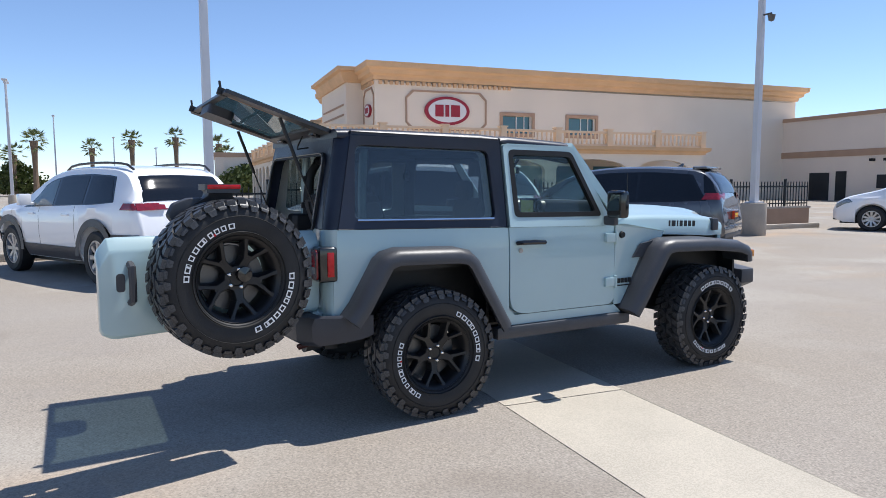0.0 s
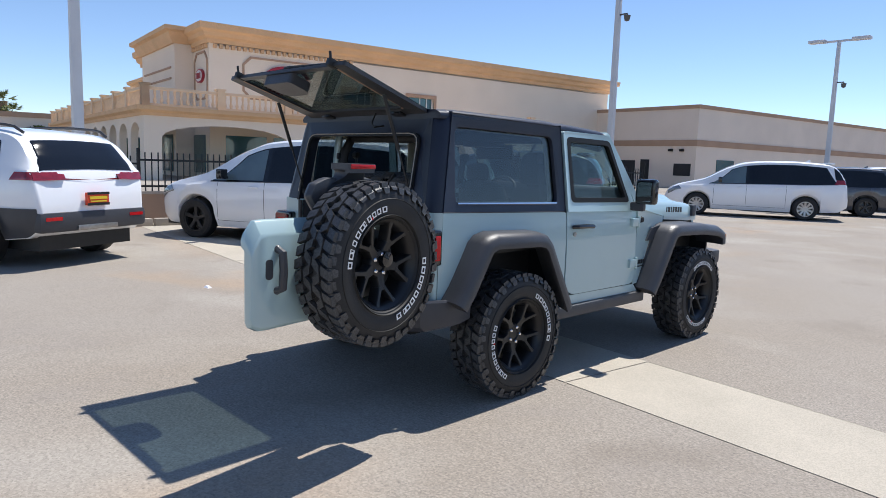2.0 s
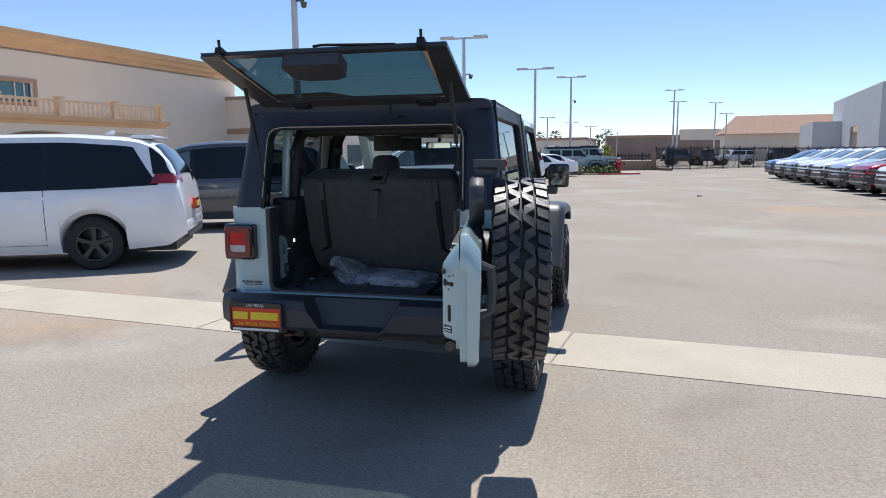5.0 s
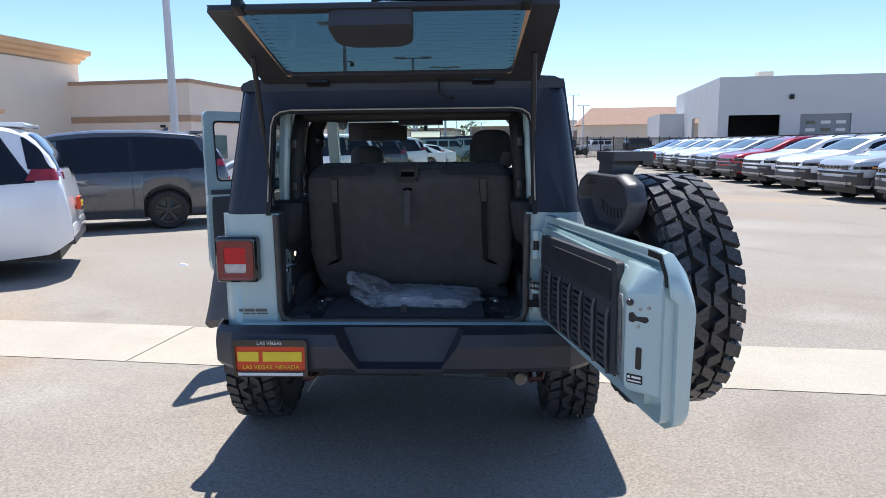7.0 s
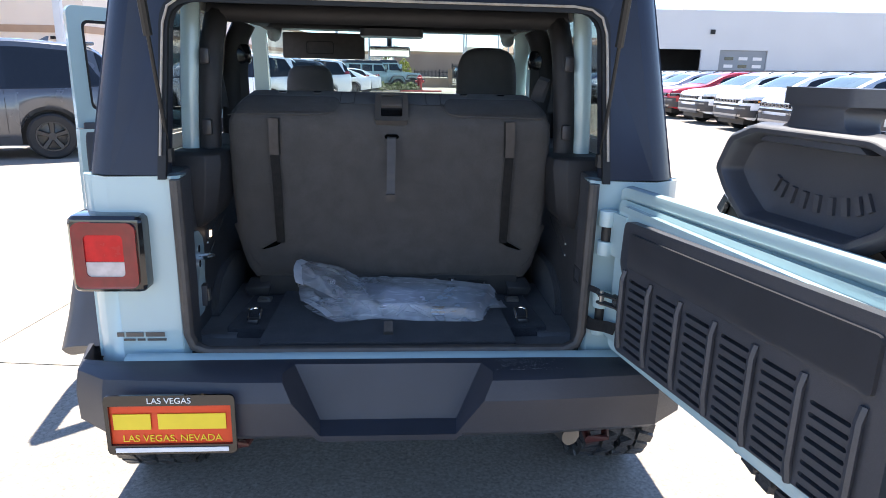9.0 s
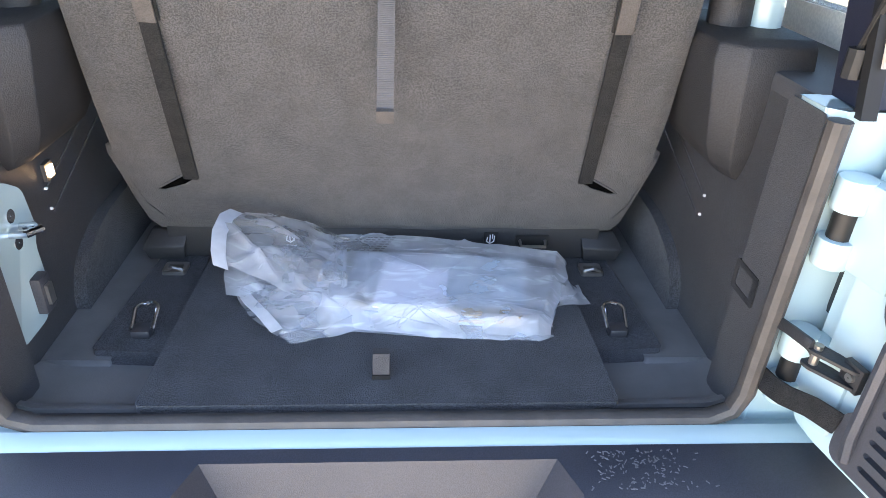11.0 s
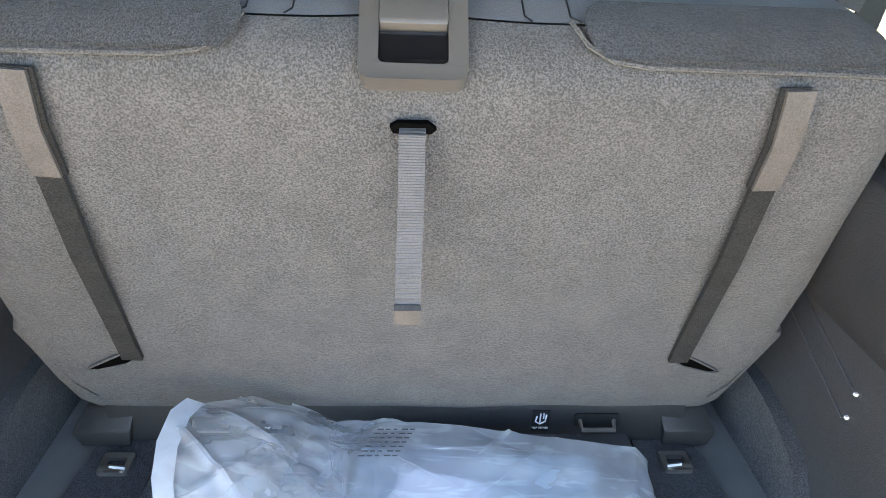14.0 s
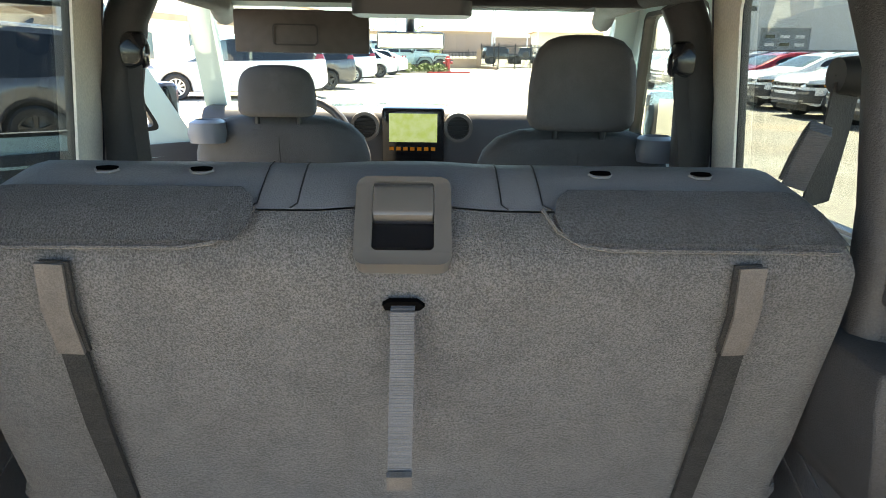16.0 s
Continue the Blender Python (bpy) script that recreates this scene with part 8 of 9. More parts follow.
# seams across the top roll and centre carpet flap
for x in (-0.150, -0.108, 0.108, 0.152):
    bm = BM()
    tube(bm, [(x * (1.06 if i == 0 else 1), y - 0.0005, z + 0.001) for i, (y, z, w) in enumerate(ROLL[:6])], 0.0009, 5)
    part("seam", bm, M["black_flat"], bench)
for x in (-0.327, -0.223, 0.226, 0.342):
    bm = BM()
    loft(bm, [[(x + dx, -0.262 - w, 1.3675 + 0.006 * (w > 0) - w * 0.2), (x + dx, -0.262 + w, 1.3725), (x + dx, -0.262 + w, 1.374), (x + dx, -0.262 - w, 1.371)] for dx, w in ((-0.012, 0.001), (-0.008, 0.006), (0.0, 0.009), (0.008, 0.007), (0.012, 0.003))])
    sl = part("anchor_slit", bm, M["hollow_shade"], bench, "black child seat strap slit")
    bm = BM()
    tube(bm, [(x - 0.013, -0.262, 1.371), (x - 0.007, -0.2705, 1.369), (x + 0.007, -0.2705, 1.369), (x + 0.013, -0.262, 1.371)], 0.0016, 5)
    part("slit_lip", bm, M["vinyl"], sl)
for sgn in (1, -1):
    # fuzzy pocket edge on each shoulder, with a raised seam below it
    rows = [(-0.3665, 1.317), (-0.352, 1.330), (-0.336, 1.342), (-0.315, 1.352), (-0.298, 1.358)]
    bm = BM()
    grid = []
    for i, (y, z) in enumerate(rows):
        line = []
        t = i / 4
        x_in = 0.205 - 0.05 * math.sin(math.pi * (0.25 + 0.55 * t))
        for k in range(17):
            x = x_in + (0.478 - 0.03 * t - x_in) * k / 16
            e = max(0.0, k / 16 - 0.88) / 0.12
            line.append(bm.verts.new((x + 0.006 * sgn, y + 0.035 * e ** 2.5 - 0.003, z + 0.003 - 0.012 * e ** 2)))
        grid.append(line)
    for r0, r1 in zip(grid, grid[1:]):
        for k in range(16):
            bm.faces.new((r0[k], r0[k + 1], r1[k + 1], r1[k]))
    part("carpet_flap", mirror_x(bm, sgn), M["seat_fuzz"], bench, "fuzzy dark carpet flap", smooth=80)
    bm = BM()
    tube(bm, [(0.150, -0.332, 1.345), (0.163, -0.357, 1.328), (0.185, -0.3685, 1.317), (0.215, -0.371, 1.313), (0.40, -0.371, 1.312), (0.452, -0.368, 1.310), (0.476, -0.345, 1.304)], 0.0022, 5)
    part("seam", mirror_x(bm, sgn), M["seat_carpet"], bench)
    # pull strap: woven tab above, fuzzy band below, its slot
    ax = 0.010
    top, bend, low = on_back(0.348 * sgn + ax * 0.9, 0.530, 0.004), on_back(0.3545 * sgn + ax, 0.418, 0.012), on_back(0.364 * sgn + ax, 0.100, 0.004)
    bm = BM()
    strip(bm, [top, top.lerp(bend, 0.5) + Vector((0, -0.008, 0)), bend], 0.027, 0.004, (1, 0, 0.05 * sgn))
    part("strap_tab", bm, M["tab"], bench, "tan woven strap end with stitched edges")
    bm = BM()
    inn = Vector((-0.004 * sgn, 0.004, 0.002))
    strip(bm, [top + inn, top.lerp(bend, 0.5) + inn + Vector((0, -0.007, 0)), bend + inn], 0.028, 0.004, (1, 0, 0.05 * sgn))
    part("strap_back", bm, M["velcro"], bench, "dark fuzzy backing of the strap end")
    bm = BM()
    strip(bm, [bend + Vector((0, 0.002, 0.012)), bend.lerp(low, 0.35) + Vector((-0.003 * sgn, -0.007, 0)), bend.lerp(low, 0.8), low], 0.026, 0.007, (1, 0, 0.05 * sgn))
    part("strap", bm, M["velcro"], bench, "fuzzy dark strap")
    bm = BM()
    slot = [(0.352, 0.117), (0.372, 0.110), (0.425, 0.076), (0.432, 0.070), (0.418, 0.068), (0.378, 0.082), (0.356, 0.098)]
    plate(bm, [(x, z) for x, z in slot], [], "y", -0.0015, 0.004)
    move(mirror_x(bm, sgn), Matrix.Translation((ax, 0, 0)))
    sl = part("strap_slot", move(bm, SB), M["hollow_shade"], bench, "dark slit in the carpet")
    bm = BM()
    tube(bm, [(x, -0.0015, z) for x, z in slot + slot[:1]], 0.0022, 5, caps=False)
    move(mirror_x(bm, sgn), Matrix.Translation((ax, 0, 0)))
    part("slot_lip", move(bm, SB), M["seat_carpet"], sl)
    # hem along the lower edge of the side
    bm = BM()
    tube(bm, [on_back(sgn * x + ax, s, 0.002 - e) for x, s, e in ((0.486, 0.165, 0.006), (0.478, 0.10, 0.005), (0.462, 0.03, 0.004), (0.44, 0.0, 0.002))], 0.0012, 5)
    part("hem", bm, M["seat_fuzz"], bench)
    # folded vinyl flap at the lower corner
    bm = BM()
    loft(bm, [[(0.40, -0.172, 0.748), (0.475, -0.160, 0.746), (0.475, -0.145, 0.746), (0.40, -0.155, 0.748)], [(0.405, -0.192, 0.722), (0.492, -0.188, 0.716), (0.492, -0.17, 0.716), (0.405, -0.176, 0.722)], [(0.41, -0.188, 0.690), (0.480, -0.190, 0.690), (0.480, -0.17, 0.690), (0.41, -0.17, 0.690)]])
    part("corner_flap", mirror_x(bm, sgn), M["post_black"], bench, bevel=0.004)
bm = BM()
plate(bm, [(-0.014, 0.470), (0.022, 0.470), (0.027, 0.475), (0.019, 0.482), (-0.010, 0.482), (-0.017, 0.477)], [], "y", -0.002, 0.004)
part("strap_slot", move(bm, SB), M["hollow_shade"], bench, "dark slit in the carpet")
bm = BM()
strip(bm, [(0.005, 0.004, 0.477), (0.004, -0.010, 0.474), (0.004, -0.040, 0.43), (0.003, -0.075, 0.385), (0.002, -0.108, 0.327)], 0.025, 0.002, (1, 0, 0))
part("release_strap", move(bm, SB), M["strap_grey"], bench, "hanging grey webbing strap")
bm = BM()
box(bm, -0.011, 0.015, -0.1115, -0.1045, 0.318, 0.340)
part("strap_end", move(bm, SB), M["tab"], bench)
BZ = Matrix.Translation((0.004, -0.367, 1.291)) @ Matrix.Rotation(radians(-43), 4, "X")
bm = BM()
plate(bm, rrect(-0.050, 0.050, 0.0, 0.104, 0.013), [rrect(-0.032, 0.032, 0.016, 0.098, 0.006)], "y", -0.010, 0.012)
bz = part("latch_bezel", move(bm, BZ), M["bezel"], bench, "metallic grey seat release bezel", bevel=0.005)
bm = BM()
loft(bm, [[(-w, -0.011 - e, z), (w, -0.011 - e, z), (w, 0.012, z), (-w, 0.012, z)] for z, w, e in ((0.054, 0.0315, 0.003), (0.060, 0.0318, 0.004), (0.090, 0.0318, 0.001), (0.097, 0.0315, -0.004))])
part("latch_paddle", move(bm, BZ), M["bezel"], bz, bevel=0.003)
bm = BM()
loft(bm, [[(-0.032, v, z), (0.032, v, z), (0.032, 0.014, z), (-0.032, 0.014, z)] for z, v in ((0.016, -0.0085), (0.024, -0.005), (0.040, -0.0035), (0.052, -0.004))])
part("latch_recess", move(bm, BZ), M["gloss_black"], bz, smooth=20)
bm = BM()
box(bm, -0.44, 0.44, -0.178, -0.155, 0.69, 0.775)
val = part("seat_valance", bm, M["post_black"], jeep, "black vinyl valance under the bench", bevel=0.006)
for x in (-0.196, 0.212):
    bm = BM()
    box(bm, x - 0.014, x + 0.014, -0.1805, -0.1775, 0.712, 0.752)
    part("tether_label", bm, M["black_flat"], val, "small black tether label")
    bm = BM()
    tube(bm, [(x - 0.006, -0.1815, 0.742), (x - 0.008, -0.1815, 0.732), (x - 0.001, -0.1815, 0.727), (x + 0.007, -0.1815, 0.732), (x + 0.008, -0.1815, 0.745)], 0.0013, 5)
    tube(bm, [(x - 0.001, -0.1815, 0.747), (x - 0.001, -0.1815, 0.730)], 0.0012, 5)
    tube(bm, [(x + 0.004, -0.1815, 0.748), (x + 0.004, -0.1815, 0.738)], 0.0012, 5)
    part("tether_sign", bm, M["white_flat"], val)
    text_mesh("label_text", "TOP TETHER", 0.0045, M["white_flat"], val, Matrix.Translation((x, -0.181, 0.719)) @ face_back)
for x in (-0.285, 0.300):
    bm = BM()
    tube(bm, [(x - 0.027, -0.176, 0.735), (x - 0.025, -0.196, 0.728), (x + 0.025, -0.196, 0.728), (x + 0.027, -0.176, 0.735)], 0.004, 6)
    part("tether_anchor", bm, M["steel"], val)
    bm = BM()
    plate(bm, rrect(x - 0.036, x + 0.036, 0.722, 0.746, 0.006), [], "y", -0.181, -0.176)
    part("anchor_plate", bm, M["black_flat"], val)
bm = BM()
box(bm, -0.50, 0.50, -0.04, 0.42, 0.70, 0.88)
part("bench_cushion", bm, M["cloth"], jeep, "dark cloth bench cushion", bevel=0.05, seg=3)


# front seats, dash, wheel, mirror, visors
M["belt_guide"] = mat("belt_guide", (0.145, 0.160, 0.189), 0.35, spots=0.1, scale=9)


def oval(x, y, z, w, d, p=3.0, n=24):
    """A soft rectangle seen from above."""
    out = []
    for k in range(n):
        a_ = 2 * math.pi * k / n
        c_, s_ = math.cos(a_), math.sin(a_)
        q = (abs(c_) ** p + abs(s_) ** p) ** (-1 / p)
        out.append((x + w * q * c_, y + d * q * s_, z))
    return out


def front_seat(x, y, hw, top):
    bm = BM()
    loft(bm, [oval(x, y + yb, z, w, d) for z, w, yb, d in ((0.72, 0.235, 0.14, 0.08), (0.95, 0.262, 0.09, 0.078), (1.12, 0.265, 0.05, 0.074), (1.20, 0.258, 0.035, 0.070), (1.25, 0.240, 0.028, 0.065), (1.285, 0.205, 0.024, 0.056), (1.305, 0.15, 0.022, 0.04), (1.312, 0.09, 0.022, 0.02))])
    s = part("front_seat", bm, M["cloth"], jeep, "dark grey cloth front seat", smooth=80)
    bm = BM()
    tube(bm, [(x, y - 0.022 + 0.0, 1.302), (x, y - 0.040, 1.24), (x, y - 0.026, 1.10)], 0.0012, 5)
    part("seam", bm, M["black_flat"], s)
    bm = BM()
    box(bm, x - 0.25, x + 0.25, y + 0.12, y + 0.62, 0.66, 0.86)
    part("seat_cushion", bm, M["cloth"], s, bevel=0.05, seg=3)
    bm = BM()
    h = top - 1.312
    loft(bm, [oval(x, y - 0.03, 1.312 + h * t, hw * f, 0.05 * g, 3.2) for t, f, g in ((0.0, 0.80, 0.6), (0.04, 0.93, 0.85), (0.12, 1.0, 1.0), (0.45, 0.99, 1.0), (0.70, 0.94, 0.97), (0.85, 0.84, 0.88), (0.94, 0.68, 0.72), (0.985, 0.46, 0.5), (1.0, 0.2, 0.2))])
    part("headrest", bm, M["cloth"], s, "dark grey headrest", smooth=80)
    for dx in (-0.06, 0.06):
        bm = BM()
        tube(bm, [(x + dx, y - 0.03, 1.29), (x + dx, y - 0.03, 1.35)], 0.008, 6)
        part("headrest_post", bm, M["black_flat"], s)
    side = -1 if x < 0 else 1
    bm = BM()
    loft(bm, [oval(x + side * 0.205, y - 0.02, z, w, d, 3, 16) for z, w, d in ((1.235, 0.05, 0.05), (1.26, 0.056, 0.055), (1.292, 0.05, 0.05), (1.30, 0.035, 0.03), (1.285, 0.03, 0.025))])
    part("belt_guide", bm, M["belt_guide"], s, "grey-blue belt guide", smooth=50)


front_seat(-0.39, 1.0, 0.11, 1.455)
front_seat(0.425, 0.74, 0.135, 1.545)
bm = BM()
rings = []
for x in (-0.74, -0.70, -0.3, 0.3, 0.70, 0.74):
    rings.append([(x, 1.37, 0.85), (x, 1.36, 1.26), (x, 1.39, 1.302), (x, 1.46, 1.305), (x, 1.53, 1.24), (x, 1.54, 0.85)])
loft(bm, rings)
part("dashboard", bm, M["plastic"], jeep, "black dashboard", bevel=0.02)
bm = BM()
box(bm, -0.115, 0.103, 1.335, 1.40, 1.10, 1.312)
part("screen_bezel", bm, M["gloss_black"], jeep, bevel=0.015)
bm = BM()
box(bm, -0.089, 0.077, 1.331, 1.334, 1.195, 1.292)
part("screen", bm, M["screen"], jeep, "lit map screen")
bm = BM()
for k in range(7):
    box(bm, -0.088 + k * 0.024, -0.073 + k * 0.024, 1.330, 1.334, 1.166, 1.178)
part("screen_icons", bm, M["amber"], jeep)
for x in (-0.172, 0.150):
    bm = BM()
    lathe(bm, [(1.37, 0.052), (1.335, 0.050), (1.335, 0.039), (1.36, 0.037)], "y", 28, (x, 0, 1.245))
    vt = part("air_vent", bm, M["bezel"], jeep, "round air vent")
    for k in range(5):
        bm = BM()
        box(bm, x - 0.034, x + 0.034, 1.342, 1.352, 1.219 + k * 0.013, 1.222 + k * 0.013)
        part("vent_blade", bm, M["black_flat"], vt)
    bm = BM()
    lathe(bm, [(1.356, 0.038), (1.356, 0.001)], "y", 20, (x, 0, 1.245))
    part("vent_back", bm, M["black_flat"], vt)
bm = BM()
c = Vector((-0.39, 1.24, 1.17))
rot = Matrix.Rotation(radians(-24), 4, "X")
tube(bm, [c + rot @ Vector((0.185 * math.cos(2 * math.pi * k / 28), 0, 0.185 * math.sin(2 * math.pi * k / 28))) for k in range(29)], 0.015, 8, caps=False)
tube(bm, [c, c + Vector((0, 0.16, -0.06))], 0.03, 8)
for a in (0, 180, 270):
    tube(bm, [c, c + rot @ Vector((0.18 * math.cos(radians(a)), 0, 0.18 * math.sin(radians(a))))], 0.014, 6)
part("steering_wheel", bm, M["plastic_smooth"], jeep, "black steering wheel", smooth=60)
bm = BM()
box(bm, -0.118, 0.092, 1.16, 1.195, 1.503, 1.556)
mir = part("rear_view_mirror", bm, M["plastic_smooth"], jeep, bevel=0.015)
bm = BM()
box(bm, -0.112, 0.086, 1.154, 1.158, 1.508, 1.551)
part("mirror_glass", bm, M["mirror"], mir)
bm = BM()
tube(bm, [(-0.015, 1.19, 1.54), (-0.015, 1.25, 1.62)], 0.014, 8)
part("mirror_stem", bm, M["plastic_smooth"], mir)
bm = BM()
box(bm, -0.535, -0.135, 1.095, 1.115, 1.487, 1.61)
vis = part("sun_visor", bm, M["visor"], jeep, "lowered grey-brown sun visor with a mirror flap", bevel=0.009)
bm = BM()
plate(bm, rrect(-0.42, -0.285, 1.508, 1.570, 0.012), [rrect(-0.415, -0.29, 1.513, 1.565, 0.010)], "y", 1.090, 1.0945)
part("visor_mirror", bm, M["black_flat"], vis)
bm = BM()
box(bm, 0.15, 0.53, 1.10, 1.26, 1.63, 1.648)
part("sun_visor", bm, M["visor"], jeep, "folded sun visor", bevel=0.006)
bm = BM()
box(bm, -0.10, 0.10, 0.62, 1.60, 0.55, 0.85)
part("console", bm, M["plastic"], jeep, bevel=0.02)

# ---- clear plastic bag of papers on the load floor ----
M["leaflet"] = mat("leaflet", (0.42, 0.50, 0.56), 0.45, spots=0.15, scale=9)
M["bag_seam"] = mat("bag_seam", (0.55, 0.56, 0.58), 0.4, spots=0.2, scale=30)
BAGMAT = bpy.data.materials.new("bag_film")
BAGMAT.use_nodes = True
nt = BAGMAT.node_tree
nt.nodes.remove(nt.nodes["Principled BSDF"])
lk = nt.links.new
tr = nt.nodes.new("ShaderNodeBsdfTransparent")
tr.inputs[0].default_value = (0.93, 0.95, 0.97, 1)
gl = nt.nodes.new("ShaderNodeBsdfGlossy")
gl.inputs["Roughness"].default_value = 0.2
df = nt.nodes.new("ShaderNodeBsdfTranslucent")
d2 = nt.nodes.new("ShaderNodeBsdfDiffuse")
for b_ in (df, d2):
    b_.inputs[0].default_value = (0.93, 0.95, 0.98, 1)
m0, m1, m2 = (nt.nodes.new("ShaderNodeMixShader") for _ in range(3))
lk(df.outputs[0], m0.inputs[1])
lk(d2.outputs[0], m0.inputs[2])
m0.inputs[0].default_value = 0.62
tc = nt.nodes.new("ShaderNodeTexCoord")
nz = nt.nodes.new("ShaderNodeTexNoise")
nz.inputs["Scale"].default_value, nz.inputs["Detail"].default_value = 9.0, 3
lk(tc.outputs["Object"], nz.inputs["Vector"])
mp = nt.nodes.new("ShaderNodeMapping")
mp.inputs["Rotation"].default_value, mp.inputs["Scale"].default_value = (0, 0, 0.35), (14.0, 55.0, 20.0)
lk(tc.outputs["Object"], mp.inputs["Vector"])
st = nt.nodes.new("ShaderNodeTexNoise")
st.inputs["Scale"].default_value, st.inputs["Detail"].default_value, st.inputs["Distortion"].default_value = 1.0, 2, 0.8
lk(mp.outputs[0], st.inputs["Vector"])
crs = nt.nodes.new("ShaderNodeMapRange")
crs.inputs[1].default_value, crs.inputs[2].default_value = 0.55, 0.72
crs.inputs[3].default_value, crs.inputs[4].default_value = 0.0, 0.16
lk(st.outputs[0], crs.inputs[0])
milk = nt.nodes.new("ShaderNodeMapRange")
milk.inputs[1].default_value, milk.inputs[2].default_value = 0.35, 0.65
milk.inputs[3].default_value, milk.inputs[4].default_value = 0.21, 0.38
lk(nz.outputs[0], milk.inputs[0])
mrg = nt.nodes.new("ShaderNodeMath")
lk(crs.outputs[0], mrg.inputs[0])
lk(milk.outputs[0], mrg.inputs[1])
lk(mrg.outputs[0], m1.inputs[0])
lk(tr.outputs[0], m1.inputs[1])
lk(m0.outputs[0], m1.inputs[2])
lk(edge_gloss(nt, 0.07, 0.40), m2.inputs[0])
lk(m1.outputs[0], m2.inputs[1])
lk(gl.outputs[0], m2.inputs[2])
lk(m2.outputs[0], nt.nodes["Material Output"].inputs[0])

bag = thing("plastic_bag", pose(0.0, 0.0, 0.7045), "crumpled clear plastic bag with papers on the load floor", "plastic bag")


def fold(q, lines):
    """Height of thin film at q: sharp ridges and valleys along straight creases."""
    z = 0.0
    for p, d, half, w, h in lines:
        r = q - p
        along, off = r.dot(d), abs(r.dot(Vector((-d.y, d.x))))
        if off < w and abs(along) < half:
            z += h * (1 - off / w) * (1 - (along / half) ** 2)
    return z


def creases(seed, count, x0, x1, y0, y1, turn, spread, h):
    rnd = random.Random(seed)
    out = []
    for _ in range(count):
        a = radians(turn + rnd.uniform(-spread, spread))
        out.append((Vector((rnd.uniform(x0, x1), rnd.uniform(y0, y1))), Vector((math.cos(a), math.sin(a))), rnd.uniform(0.05, 0.16), rnd.uniform(0.006, 0.022), rnd.choice((1, 1, -1)) * h * rnd.uniform(0.4, 1.0)))
    return out


def sheet(bm, rows, n, lines, wave=0.0, seed=1):
    """Film drawn over rows of points, creased along the given lines."""
    nu, nv = n
    grid = []
    for i in range(nu + 1):
        u = i / nu * (len(rows) - 1)
        k = min(int(u), len(rows) - 2)
        r = [Vector(p).lerp(Vector(q), u - k) for p, q in zip(rows[k], rows[k + 1])]
        line = []
        for j in range(nv + 1):
            v = j / nv * (len(r) - 1)
            c = min(int(v), len(r) - 2)
            p = r[c].lerp(r[c + 1], v - c)
            inner = min(1.0, 5 * min(i, nu - i) / nu, 5 * min(j, nv - j) / nv)
            p.z += fold(Vector((p.x, p.y)), lines) * inner + wave * noise.noise(Vector((p.x * 14, p.y * 14, seed))) * inner
            p.y += 0.009 * noise.noise(Vector((p.x * 20, seed, 0))) * (1 - inner)
            p.x += 0.009 * noise.noise(Vector((p.y * 20, seed, 3))) * (1 - inner)
            p.z = max(p.z, 0.002)
            line.append(bm.verts.new(p))
        grid.append(line)
    for r0, r1 in zip(grid, grid[1:]):
        for j in range(nv):
            bm.faces.new((r0[j], r0[j + 1], r1[j + 1], r1[j]))
    pleats(grid, lines, seed)
    return bm


PLEATS = BM()


def pleats(grid, lines, seed):
    """Narrow bands of doubled film along the creases of a sheet."""
    bm = PLEATS
    flat = [v.co.copy() for r in grid[2:-2] for v in r[2:-2]]
    rnd = random.Random(seed)
    for p, d, half, w, h in lines:
        wide, side = rnd.uniform(0.0008, 0.0045), Vector((-d.y, d.x))
        pts = []
        for m in range(13):
            q = p + d * half * 0.8 * (m / 6 - 1)
            near = min(flat, key=lambda c: (c.x - q.x) ** 2 + (c.y - q.y) ** 2)
            if (near.x - q.x) ** 2 + (near.y - q.y) ** 2 < 0.00008:
                e = side * wide * (1 - (m / 6 - 1) ** 2)
                pts.append((bm.verts.new((q.x - e.x, q.y - e.y, near.z + 0.0012)), bm.verts.new((q.x + e.x, q.y + e.y, near.z + 0.0016))))
        for (a, b), (c, e) in zip(pts, pts[1:]):
            bm.faces.new((a, b, e, c))


# the filled end, taut over the papers
ROWS = [[(-0.125, -0.205, 0.035), (-0.122, -0.225, 0.060), (-0.105, -0.33, 0.058), (-0.095, -0.420, 0.048), (-0.090, -0.450, 0.012)],
        [(-0.030, -0.198, 0.030), (-0.028, -0.215, 0.064), (-0.020, -0.33, 0.055), (-0.014, -0.430, 0.043), (-0.010, -0.458, 0.004)],
        [(0.105, -0.205, 0.030), (0.105, -0.232, 0.062), (0.100, -0.34, 0.052), (0.092, -0.450, 0.039), (0.088, -0.474, 0.004)],
        [(0.235, -0.228, 0.026), (0.230, -0.252, 0.058), (0.218, -0.36, 0.048), (0.205, -0.462, 0.037), (0.200, -0.485, 0.004)],
        [(0.335, -0.245, 0.020), (0.332, -0.262, 0.052), (0.305, -0.37, 0.044), (0.262, -0.464, 0.032), (0.262, -0.485, 0.004)],
        [(0.362, -0.256, 0.010), (0.357, -0.268, 0.030), (0.322, -0.372, 0.022), (0.287, -0.455, 0.016), (0.285, -0.472, 0.004)]]
L1 = creases(4, 26, -0.10, 0.32, -0.47, -0.24, 8, 40, 0.0045) + creases(9, 14, 0.0, 0.30, -0.49, -0.44, 0, 35, 0.005) + creases(2, 12, -0.12, -0.02, -0.45, -0.24, 60, 50, 0.007)
part("film", sheet(BM(), ROWS, (90, 44), L1, 0.004, 3), BAGMAT, bag, "creased clear film", smooth=50)
bm = BM()
